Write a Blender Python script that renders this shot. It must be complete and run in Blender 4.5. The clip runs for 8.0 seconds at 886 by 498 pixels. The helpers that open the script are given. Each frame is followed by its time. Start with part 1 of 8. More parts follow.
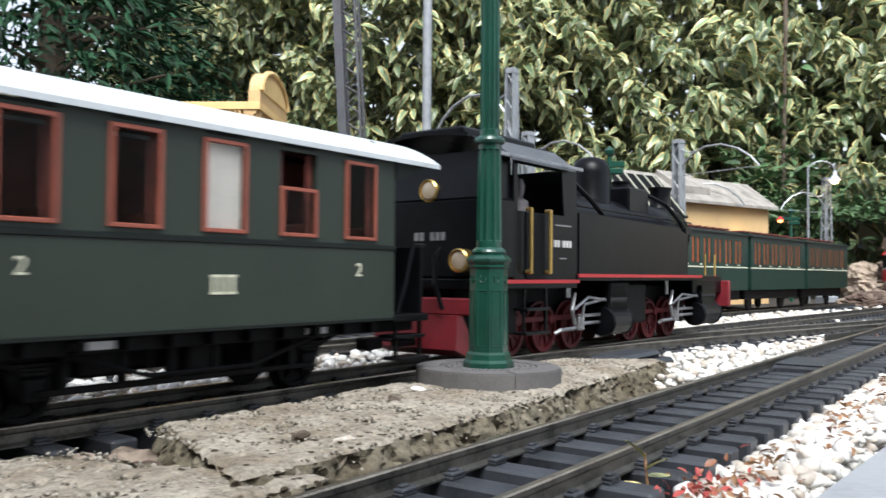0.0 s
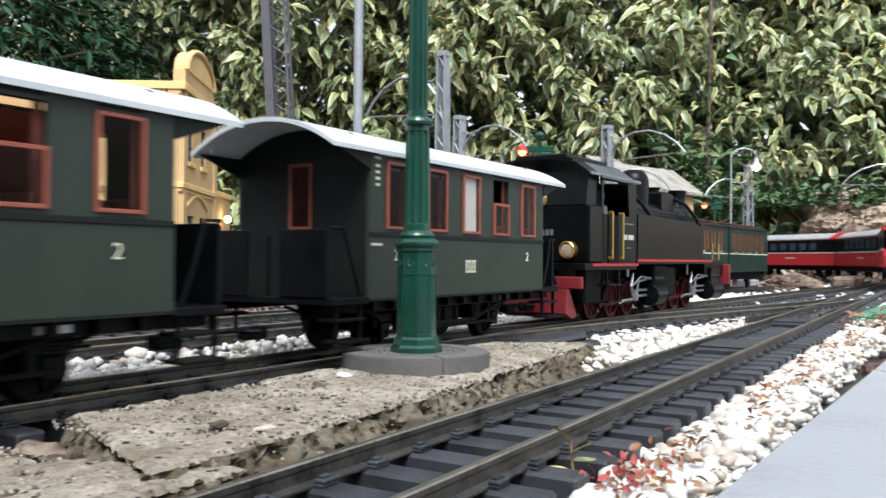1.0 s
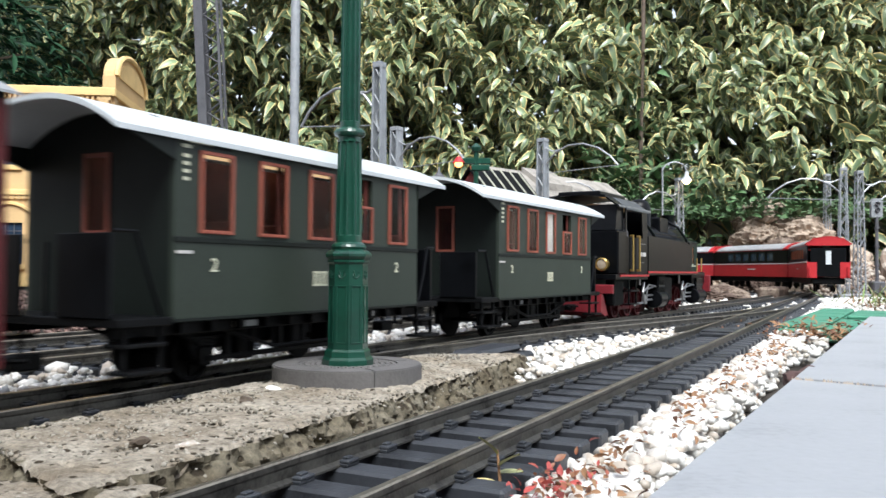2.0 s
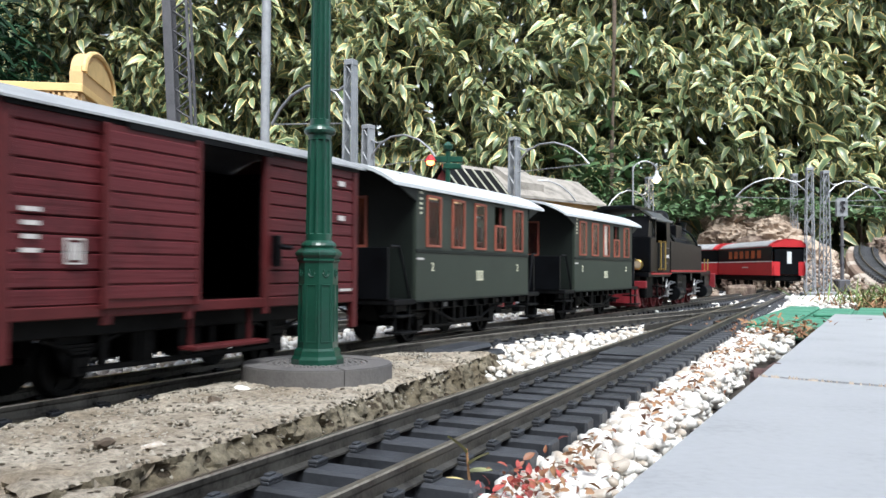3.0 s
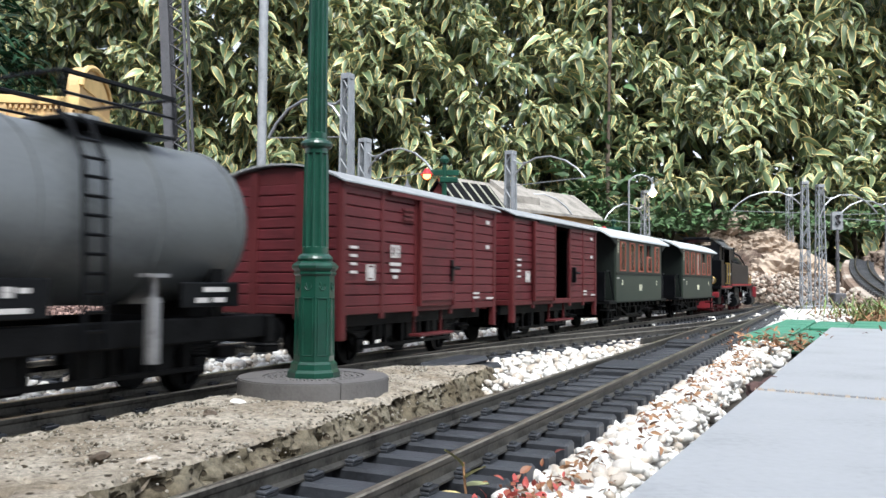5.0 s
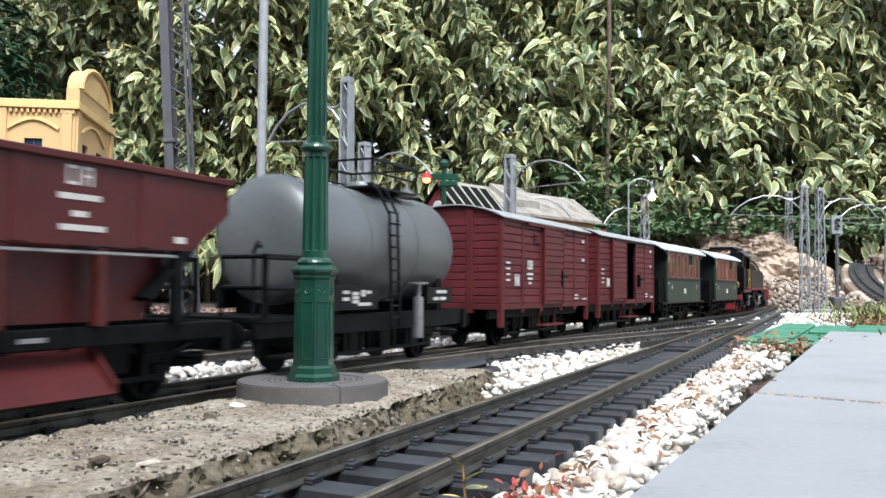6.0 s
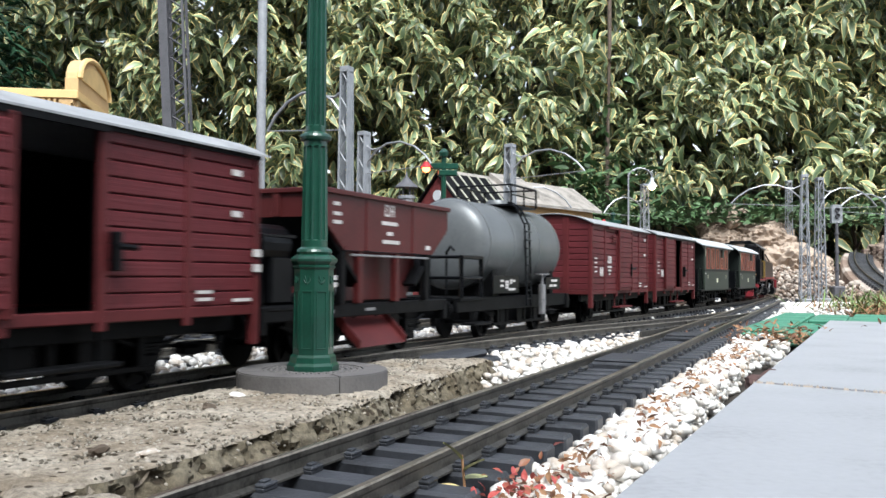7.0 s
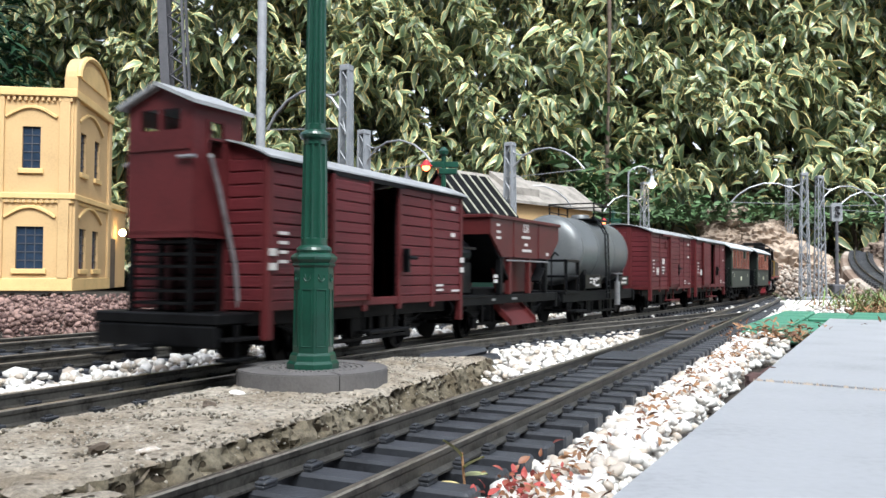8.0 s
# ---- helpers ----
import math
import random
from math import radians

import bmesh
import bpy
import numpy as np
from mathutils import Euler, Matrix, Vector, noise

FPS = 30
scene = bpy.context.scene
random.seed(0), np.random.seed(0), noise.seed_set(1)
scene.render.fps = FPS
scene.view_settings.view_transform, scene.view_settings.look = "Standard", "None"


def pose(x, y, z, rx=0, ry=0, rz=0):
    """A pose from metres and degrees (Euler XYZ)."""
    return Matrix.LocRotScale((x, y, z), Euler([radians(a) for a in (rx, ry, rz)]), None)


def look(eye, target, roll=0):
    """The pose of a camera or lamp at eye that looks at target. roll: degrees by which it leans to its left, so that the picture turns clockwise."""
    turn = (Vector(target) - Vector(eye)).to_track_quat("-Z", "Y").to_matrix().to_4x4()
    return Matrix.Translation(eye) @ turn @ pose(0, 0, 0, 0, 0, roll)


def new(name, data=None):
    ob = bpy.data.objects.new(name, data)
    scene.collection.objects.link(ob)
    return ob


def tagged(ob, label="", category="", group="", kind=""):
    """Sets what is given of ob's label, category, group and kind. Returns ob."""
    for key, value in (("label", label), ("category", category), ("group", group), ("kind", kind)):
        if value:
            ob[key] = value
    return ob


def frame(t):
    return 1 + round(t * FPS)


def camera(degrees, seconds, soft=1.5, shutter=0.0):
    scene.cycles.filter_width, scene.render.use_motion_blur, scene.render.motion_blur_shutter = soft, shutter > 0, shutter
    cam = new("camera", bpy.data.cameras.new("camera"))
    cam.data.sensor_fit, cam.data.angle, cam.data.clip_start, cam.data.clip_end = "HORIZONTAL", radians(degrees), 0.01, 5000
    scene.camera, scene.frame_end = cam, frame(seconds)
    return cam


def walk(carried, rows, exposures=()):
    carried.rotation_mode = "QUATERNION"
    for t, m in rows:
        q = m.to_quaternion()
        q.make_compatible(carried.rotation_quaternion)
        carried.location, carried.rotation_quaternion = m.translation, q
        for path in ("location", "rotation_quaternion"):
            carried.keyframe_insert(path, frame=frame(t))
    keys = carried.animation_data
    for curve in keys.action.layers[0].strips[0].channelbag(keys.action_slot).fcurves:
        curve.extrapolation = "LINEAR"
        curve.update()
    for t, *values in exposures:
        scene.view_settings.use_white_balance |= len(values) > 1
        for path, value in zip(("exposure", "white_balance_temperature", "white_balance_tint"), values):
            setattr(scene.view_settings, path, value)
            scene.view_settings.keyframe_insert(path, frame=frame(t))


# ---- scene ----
cam = camera(55.83, 8.0, 1.5, 0.6)
walk(cam, [
    (0.0, pose(-0.0067, -0.0103, 0.0648, 91.730, -0.451, 11.018)),
    (0.5, pose(-0.0061, -0.0057, 0.0647, 91.441, -0.441, 8.430)),
    (1.0, pose(-0.0051, -0.0016, 0.0644, 90.698, -0.413, 6.404)),
    (1.5, pose(-0.0019, -0.0008, 0.0648, 91.400, -0.430, 3.593)),
    (1.7, pose(-0.0016, -0.0006, 0.0648, 91.500, -0.426, 2.970)),
    (2.8, pose(-0.0004, 0.0002, 0.0651, 91.360, -0.409, 0.500)),
    (3.0, pose(-0.0003, 0.0003, 0.0651, 91.371, -0.406, 0.280)),
    (3.5, pose(-0.0005, 0.0007, 0.0646, 91.432, -0.396, 0.102)),
    (4.0, pose(-0.0000, -0.0020, 0.0658, 92.145, -0.402, 0.115)),
    (4.5, pose(-0.0004, -0.0000, 0.0649, 92.180, -0.391, 0.055)),
    (6.0, pose(-0.0003, -0.0008, 0.0649, 92.552, -0.428, 0.007)),
    (6.5, pose(-0.0003, -0.0000, 0.0648, 92.104, -0.423, -0.017)),
    (7.0, pose(-0.0001, -0.0000, 0.0649, 91.835, -0.393, -0.003)),
    (7.5, pose(-0.0002, 0.0000, 0.0648, 91.779, -0.405, -0.011)),
    (8.0, pose(0.0000, -0.0000, 0.0645, 91.742, -0.350, 0.000)),
])

# ---- light: soft evening shade under a bright sky ----
world = bpy.data.worlds.new("sky")
scene.world = world
world.use_nodes = True
wn = world.node_tree.nodes
wl = world.node_tree.links
sky = wn.new("ShaderNodeTexSky")
sky.sky_type, sky.sun_disc = "NISHITA", False
sky.sun_elevation, sky.sun_rotation = radians(52), radians(167)
sky.air_density, sky.dust_density = 1.0, 3.0
wn["Background"].inputs["Strength"].default_value = 0.15
haze = wn.new("ShaderNodeHueSaturation")
haze.inputs["Saturation"].default_value = 0.5
wl.new(sky.outputs[0], haze.inputs["Color"])
wl.new(haze.outputs[0], wn["Background"].inputs["Color"])
sun = new("sun", bpy.data.lights.new("sun", "SUN"))
sun.data.energy, sun.data.angle, sun.data.color = 1.9, radians(30), (0.87, 0.96, 1.0)
sun.matrix_world = look((0.6, -2.3, 3.4), (0, 0.3, 0))
scene.view_settings.exposure = 1.22


# ---- materials ----
def mat(name, colour, rough=0.6, metal=0.0, vary=0.15, scale=60.0, bump=0.15, fine=400.0, dark=None, emit=0.0, coat=0.0, rand=0.0, spec=0.5):
    """Procedural surface: two scales of noise over a base colour, fine relief, and an optional stain colour."""
    m = bpy.data.materials.new(name)
    m.use_nodes = True
    n, l = m.node_tree.nodes, m.node_tree.links
    b = n["Principled BSDF"]
    b.inputs["Roughness"].default_value = rough
    b.inputs["Metallic"].default_value = metal
    b.inputs["Coat Weight"].default_value = coat
    b.inputs["Specular IOR Level"].default_value = spec
    tc = n.new("ShaderNodeTexCoord")
    big = n.new("ShaderNodeTexNoise")
    big.inputs["Scale"].default_value, big.inputs["Detail"].default_value = scale, 6
    small = n.new("ShaderNodeTexNoise")
    small.inputs["Scale"].default_value, small.inputs["Detail"].default_value = fine, 3
    l.new(tc.outputs["Object"], big.inputs["Vector"])
    l.new(tc.outputs["Object"], small.inputs["Vector"])
    ramp = n.new("ShaderNodeValToRGB")
    c = colour
    lo = dark or tuple(v * (1 - vary * 1.6) for v in c)
    hi = tuple(min(1, v * (1 + vary)) for v in c)
    e = ramp.color_ramp.elements
    e[0].position, e[0].color = 0.32, (*lo, 1)
    e[1].position, e[1].color = 0.68, (*hi, 1)
    mid = ramp.color_ramp.elements.new(0.48)
    mid.color = (*c, 1)
    mix = n.new("ShaderNodeMath")
    mix.operation = "MULTIPLY_ADD"
    mix.inputs[1].default_value = 0.35
    l.new(small.outputs["Fac"], mix.inputs[0])
    sc = n.new("ShaderNodeMath")
    sc.operation = "MULTIPLY"
    sc.inputs[1].default_value = 0.65
    l.new(big.outputs["Fac"], sc.inputs[0])
    l.new(sc.outputs[0], mix.inputs[2])
    out = mix.outputs[0]
    if rand:
        info = n.new("ShaderNodeObjectInfo")
        geo = n.new("ShaderNodeNewGeometry")
        add = n.new("ShaderNodeMath")
        add.operation = "ADD"
        l.new(info.outputs["Random"], add.inputs[0])
        l.new(geo.outputs["Random Per Island"], add.inputs[1])
        fr = n.new("ShaderNodeMath")
        fr.operation = "FRACT"
        l.new(add.outputs[0], fr.inputs[0])
        ma = n.new("ShaderNodeMath")
        ma.operation = "MULTIPLY_ADD"
        ma.inputs[1].default_value, ma.inputs[2].default_value = rand, -rand / 2
        l.new(fr.outputs[0], ma.inputs[0])
        ad2 = n.new("ShaderNodeMath")
        ad2.operation = "ADD"
        l.new(out, ad2.inputs[0])
        l.new(ma.outputs[0], ad2.inputs[1])
        out = ad2.outputs[0]
    l.new(out, ramp.inputs["Fac"])
    l.new(ramp.outputs["Color"], b.inputs["Base Color"])
    if bump:
        bp = n.new("ShaderNodeBump")
        bp.inputs["Strength"].default_value, bp.inputs["Distance"].default_value = bump, 0.002
        l.new(mix.outputs[0], bp.inputs["Height"])
        l.new(bp.outputs[0], b.inputs["Normal"])
    if emit:
        b.inputs["Emission Color"].default_value = (*c, 1)
        b.inputs["Emission Strength"].default_value = emit
    return m


def glass(name, tint, rough=0.05):
    m = bpy.data.materials.new(name)
    m.use_nodes = True
    b = m.node_tree.nodes["Principled BSDF"]
    b.inputs["Base Color"].default_value = (*tint, 1)
    b.inputs["Roughness"].default_value = rough
    b.inputs["Transmission Weight"].default_value = 1.0
    b.inputs["IOR"].default_value = 1.1
    return m


def wood_mat(name, colour):
    """Painted planks: fine grain drawn out along the car."""
    m = mat(name, colour, 0.5, 0, 0.22, 30, 0.0, 300, spec=0.25)
    n, l = m.node_tree.nodes, m.node_tree.links
    tc = n.new("ShaderNodeTexCoord")
    mp = n.new("ShaderNodeMapping")
    mp.inputs["Scale"].default_value = (18, 60, 600)
    no = n.new("ShaderNodeTexNoise")
    no.inputs["Scale"].default_value, no.inputs["Detail"].default_value = 1.0, 4
    l.new(tc.outputs["Object"], mp.inputs["Vector"])
    l.new(mp.outputs[0], no.inputs["Vector"])
    bp = n.new("ShaderNodeBump")
    bp.inputs["Strength"].default_value, bp.inputs["Distance"].default_value = 0.5, 0.0008
    l.new(no.outputs["Fac"], bp.inputs["Height"])
    l.new(bp.outputs[0], n["Principled BSDF"].inputs["Normal"])
    return m



def concrete_mat(name, colour, pits=0.0):
    """Old concrete: grainy sand colours, pale grit and round dark pits."""
    m = mat(name, colour, 0.95, 0, 0.2, 90, 0.0, 700, spec=0.15)
    n, l = m.node_tree.nodes, m.node_tree.links
    b = n["Principled BSDF"]
    tc = n.new("ShaderNodeTexCoord")

    def tex(kind, scale):
        q = n.new(kind)
        q.inputs["Scale"].default_value = scale
        l.new(tc.outputs["Object"], q.inputs["Vector"])
        return q

    def ramp(src, p0, c0, p1, c1):
        q = n.new("ShaderNodeValToRGB")
        e = q.color_ramp.elements
        e[0].position, e[0].color, e[1].position, e[1].color = p0, (*c0, 1), p1, (*c1, 1)
        l.new(src, q.inputs["Fac"])
        return q
    grain = tex("ShaderNodeTexNoise", 260)
    grain.inputs["Detail"].default_value, grain.inputs["Roughness"].default_value = 8, 0.8
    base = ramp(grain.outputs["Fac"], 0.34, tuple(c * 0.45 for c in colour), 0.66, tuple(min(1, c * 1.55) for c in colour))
    tone = tex("ShaderNodeTexNoise", 28)
    tone.inputs["Detail"].default_value = 5
    tint = ramp(tone.outputs["Fac"], 0.35, (0.72, 0.66, 0.58), 0.65, (1.12, 1.1, 1.05))
    mul = n.new("ShaderNodeMix")
    mul.data_type, mul.blend_type = "RGBA", "MULTIPLY"
    mul.inputs[0].default_value = 1.0
    l.new(base.outputs["Color"], mul.inputs[6])
    l.new(tint.outputs["Color"], mul.inputs[7])
    # pits: sunk by the bump, and their dark inside is put into the colour
    hole = tex("ShaderNodeTexVoronoi", 170)
    where = tex("ShaderNodeTexNoise", 75)
    both = n.new("ShaderNodeMath")
    both.operation = "ADD"
    l.new(hole.outputs["Distance"], both.inputs[0])
    l.new(where.outputs["Fac"], both.inputs[1])
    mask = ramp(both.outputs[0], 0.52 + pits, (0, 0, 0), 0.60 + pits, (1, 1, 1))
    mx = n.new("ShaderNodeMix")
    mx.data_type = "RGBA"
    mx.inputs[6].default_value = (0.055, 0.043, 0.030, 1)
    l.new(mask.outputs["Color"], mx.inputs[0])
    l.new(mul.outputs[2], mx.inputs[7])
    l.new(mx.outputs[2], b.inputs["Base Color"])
    add = n.new("ShaderNodeMath")
    add.operation = "MULTIPLY_ADD"
    add.inputs[1].default_value = 0.6
    l.new(grain.outputs["Fac"], add.inputs[0])
    l.new(mask.outputs["Color"], add.inputs[2])
    bp = n.new("ShaderNodeBump")
    bp.inputs["Strength"].default_value, bp.inputs["Distance"].default_value = 1.0, 0.0011
    l.new(add.outputs[0], bp.inputs["Height"])
    l.new(bp.outputs[0], b.inputs["Normal"])
    return m


M = dict(
    soil=mat("soil", (0.055, 0.048, 0.042), 0.95, 0, 0.4, 25, 0.8, 300, spec=0.1),
    pebble=mat("white_pebble", (0.72, 0.70, 0.665), 0.5, 0, 0.06, 90, 0.12, 500, rand=0.5, dark=(0.46, 0.39, 0.32)),
    pebble_far=mat("white_gravel", (0.74, 0.73, 0.70), 0.6, 0, 0.1, 70, 0.2, 500, rand=0.4, dark=(0.5, 0.45, 0.38)),
    brown_gravel=mat("brown_gravel", (0.22, 0.14, 0.12), 0.9, 0, 0.35, 60, 0.4, 400, rand=0.7, dark=(0.09, 0.05, 0.045)),
    grit=mat("dark_grit", (0.045, 0.038, 0.034), 0.95, 0, 0.4, 60, 0.4, 400, rand=0.8, dark=(0.015, 0.013, 0.012), spec=0.1),
    tie=mat("black_plastic_tie", (0.040, 0.043, 0.050), 0.45, 0, 0.3, 80, 0.3, 700, rand=0.3, spec=0.35),
    rail=mat("weathered_brass_rail", (0.115, 0.108, 0.096), 0.42, 0.75, 0.45, 70, 0.25, 500, dark=(0.035, 0.032, 0.03)),
    railhead=mat("worn_rail_head", (0.33, 0.29, 0.23), 0.34, 0.85, 0.35, 45, 0.15, 500, dark=(0.14, 0.11, 0.085)),
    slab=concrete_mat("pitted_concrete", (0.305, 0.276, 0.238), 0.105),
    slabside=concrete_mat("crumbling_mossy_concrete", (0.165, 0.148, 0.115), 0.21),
    slabgrit=mat("concrete_grit", (0.28, 0.255, 0.215), 0.9, 0, 0.30, 200, 0.3, 900, rand=1.1, dark=(0.12, 0.105, 0.085), spec=0.15),
    rubble=mat("pale_broken_stone", (0.36, 0.31, 0.265), 0.9, 0, 0.3, 60, 0.4, 300, rand=1.0, dark=(0.22, 0.16, 0.125), spec=0.2),
    shadewall=mat("dim_wall_behind_camera", (0.20, 0.18, 0.16), 0.9, 0, 0.1, 2, 0.2, 60),
    moss=mat("mossy_dirt", (0.07, 0.075, 0.035), 0.95, 0, 0.4, 120, 0.8, 500),
    paving=mat("grey_paving_tile", (0.335, 0.345, 0.365), 0.5, 0, 0.10, 14, 0.12, 250, dark=(0.265, 0.272, 0.29)),
    joint=mat("sandy_joint", (0.42, 0.35, 0.28), 0.95, 0, 0.35, 90, 0.6, 500),
    disc=mat("grey_cast_plinth", (0.115, 0.108, 0.106), 0.75, 0, 0.18, 60, 0.35, 600),
    lampgreen=mat("dark_green_paint", (0.006, 0.050, 0.032), 0.3, 0, 0.25, 40, 0.08, 500, coat=0.25),
    oldgreen=mat("chalky_green_plastic", (0.055, 0.21, 0.135), 0.7, 0, 0.2, 40, 0.3, 300),
    black=mat("satin_black", (0.0032, 0.0036, 0.0046), 0.32, 0, 0.4, 60, 0.10, 500, spec=0.16),
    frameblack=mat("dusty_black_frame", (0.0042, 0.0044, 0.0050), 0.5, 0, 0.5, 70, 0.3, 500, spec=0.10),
    coach=mat("olive_green_paint", (0.025, 0.034, 0.026), 0.5, 0, 0.12, 25, 0.08, 500, spec=0.3),
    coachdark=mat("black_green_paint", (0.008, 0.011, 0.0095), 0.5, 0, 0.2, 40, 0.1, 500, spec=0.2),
    roofwhite=mat("pale_grey_roof", (0.52, 0.55, 0.57), 0.5, 0, 0.08, 30, 0.12, 400),
    winred=mat("orange_red_window_frame", (0.26, 0.066, 0.040), 0.5, 0, 0.15, 60, 0.1, 500),
    inside=mat("brown_red_interior", (0.12, 0.035, 0.028), 0.7, 0, 0.3, 60, 0.1, 300, spec=0.2),
    curtain=mat("cream_blind", (0.68, 0.64, 0.58), 0.8, 0, 0.08, 60, 0.2, 500),
    pane=glass("window_glass", (0.93, 0.95, 0.95)),
    ribcream=mat("dull_cream_rib", (0.30, 0.30, 0.24), 0.7, 0, 0.2, 60, 0.1, 300),
    cream=mat("cream_lettering", (0.60, 0.60, 0.46), 0.6, 0, 0.1, 200, 0, 500),
    white=mat("white_lettering", (0.52, 0.50, 0.49), 0.6, 0, 0.12, 200, 0, 500),
    vanred=wood_mat("oxide_red_boards", (0.090, 0.0150, 0.0185)),
    vanflat=mat("oxide_red_paint", (0.080, 0.0140, 0.0155), 0.5, 0, 0.22, 30, 0.15, 400, spec=0.22),
    hoppered=mat("hopper_red_paint", (0.070, 0.012, 0.012), 0.45, 0, 0.2, 25, 0.1, 400, spec=0.3),
    vanroof=mat("grey_van_roof", (0.30, 0.31, 0.32), 0.55, 0, 0.2, 40, 0.2, 400),
    tank=mat("grey_tank_paint", (0.125, 0.135, 0.14), 0.38, 0.25, 0.16, 18, 0.06, 300),
    signalred=mat("bright_red_paint", (0.40, 0.020, 0.026), 0.4, 0, 0.1, 40, 0.08, 400),
    # wheel red darkened: the shade under the engine is put into the colour
    wheelred_shaded=mat("shaded_red_wheel_paint", (0.085, 0.010, 0.013), 0.5, 0, 0.3, 60, 0.1, 400, spec=0.2),
    # black roof side; the sky's reflection is put into this grey
    roofsheen=mat("sky_sheen_roof_side", (0.085, 0.092, 0.10), 0.42, 0.2, 0.3, 40, 0.15, 400),
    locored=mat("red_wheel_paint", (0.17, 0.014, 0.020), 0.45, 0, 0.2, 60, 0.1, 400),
    brass=mat("brass", (0.62, 0.42, 0.14), 0.3, 0.9, 0.15, 60, 0.05, 300),
    steel=mat("dull_steel", (0.33, 0.33, 0.34), 0.42, 0.8, 0.25, 80, 0.1, 400),
    lens=mat("lamp_lens", (0.34, 0.27, 0.20), 0.25, 0, 0.1, 60, 0, 300, coat=0.5),
    mast=mat("grey_mast_paint", (0.25, 0.265, 0.285), 0.5, 0.1, 0.15, 50, 0.1, 400),
    mastdark=mat("dark_grey_mast_paint", (0.085, 0.085, 0.095), 0.55, 0.1, 0.2, 50, 0.1, 400),
    ochre=mat("ochre_render", (0.58, 0.39, 0.19), 0.75, 0, 0.10, 9, 0.15, 200),
    ochre_trim=mat("pale_ochre_trim", (0.72, 0.50, 0.22), 0.7, 0, 0.10, 20, 0.15, 300),
    bluewin=mat("dark_blue_panes", (0.022, 0.04, 0.07), 0.15, 0, 0.25, 60, 0, 300),
    tileroof=mat("weathered_grey_roof", (0.27, 0.25, 0.225), 0.85, 0, 0.3, 30, 0.4, 300, spec=0.2),
    brick=mat("dark_red_gable", (0.15, 0.035, 0.035), 0.7, 0, 0.25, 60, 0.3, 300, spec=0.2),
    rock=mat("tan_limestone", (0.27, 0.215, 0.17), 0.9, 0, 0.5, 22, 1.0, 140, dark=(0.09, 0.062, 0.05), rand=0.5, spec=0.2),
    leaf=mat("hedge_leaf_green", (0.165, 0.220, 0.122), 0.31, 0, 0.35, 8, 0.05, 200, rand=0.9, dark=(0.080, 0.120, 0.060)),
    leafedge=mat("hedge_leaf_margin", (0.70, 0.55, 0.24), 0.38, 0, 0.25, 8, 0.05, 200, rand=1.3, dark=(0.34, 0.35, 0.16)),
    conifer=mat("dark_conifer_green", (0.012, 0.045, 0.02), 0.6, 0, 0.4, 8, 0.05, 200, rand=0.6, spec=0.2),
    weed=mat("fresh_weed_green", (0.065, 0.125, 0.050), 0.5, 0, 0.3, 20, 0.05, 200, rand=0.6),
    bark=mat("grey_brown_bark", (0.10, 0.075, 0.055), 0.9, 0, 0.35, 40, 0.6, 200),
    straw=mat("dry_straw_leaf", (0.26, 0.14, 0.07), 0.8, 0, 0.3, 60, 0.2, 300, rand=0.6, dark=(0.16, 0.07, 0.04)),
    redleaf=mat("red_succulent_leaf", (0.35, 0.06, 0.05), 0.5, 0, 0.3, 80, 0.1, 300, rand=0.6, dark=(0.22, 0.10, 0.04)),
    grass=mat("dry_green_grass", (0.12, 0.19, 0.06), 0.7, 0, 0.3, 20, 0.1, 200, rand=0.8, dark=(0.22, 0.17, 0.08)),
    plaster=mat("pale_garden_wall", (0.60, 0.52, 0.42), 0.9, 0, 0.12, 3, 0.3, 60),
    carbody=mat("dark_green_coach_paint", (0.006, 0.028, 0.020), 0.4, 0, 0.2, 30, 0.08, 400),
    orangewin=mat("orange_curtain_and_reflection", (0.33, 0.075, 0.022), 0.7, 0, 0.2, 60, 0.1, 300),
    glow=mat("warm_lit_bulb", (1.0, 0.72, 0.34), 0.5, 0, 0, 10, 0, 100, emit=9.0),
    redglow=mat("red_lit_bulb", (1.0, 0.16, 0.05), 0.5, 0, 0, 10, 0, 100, emit=6.0),
    coachglow=mat("warm_lit_ceiling", (1.0, 0.66, 0.36), 0.5, 0, 0, 10, 0, 100, emit=0.35),
    doll=mat("painted_figure", (0.11, 0.10, 0.105), 0.6, 0, 0.3, 120, 0.1, 300),
    wire=mat("silver_wire", (0.34, 0.35, 0.37), 0.4, 0.5, 0.1, 60, 0, 300),
)


# ---- mesh helpers ----
def part(name, bm, material, parent=None, label="", smooth=False):
    me = bpy.data.meshes.new(name)
    bm.to_mesh(me)
    bm.free()
    for mm in (material if isinstance(material, (list, tuple)) else [material]):
        me.materials.append(mm)
    if smooth:
        me.shade_smooth()
        me.set_sharp_from_angle(angle=radians(40))
    ob = new(name, me)
    if parent:
        ob.parent = parent
    return tagged(ob, label)


def thing(name, label, category, group="", kind="", at=None):
    ob = new(name)
    ob.empty_display_size = 0.02
    if at is not None:
        ob.matrix_basis = at
    return tagged(ob, label, category, group, kind)


def B():
    return bmesh.new()


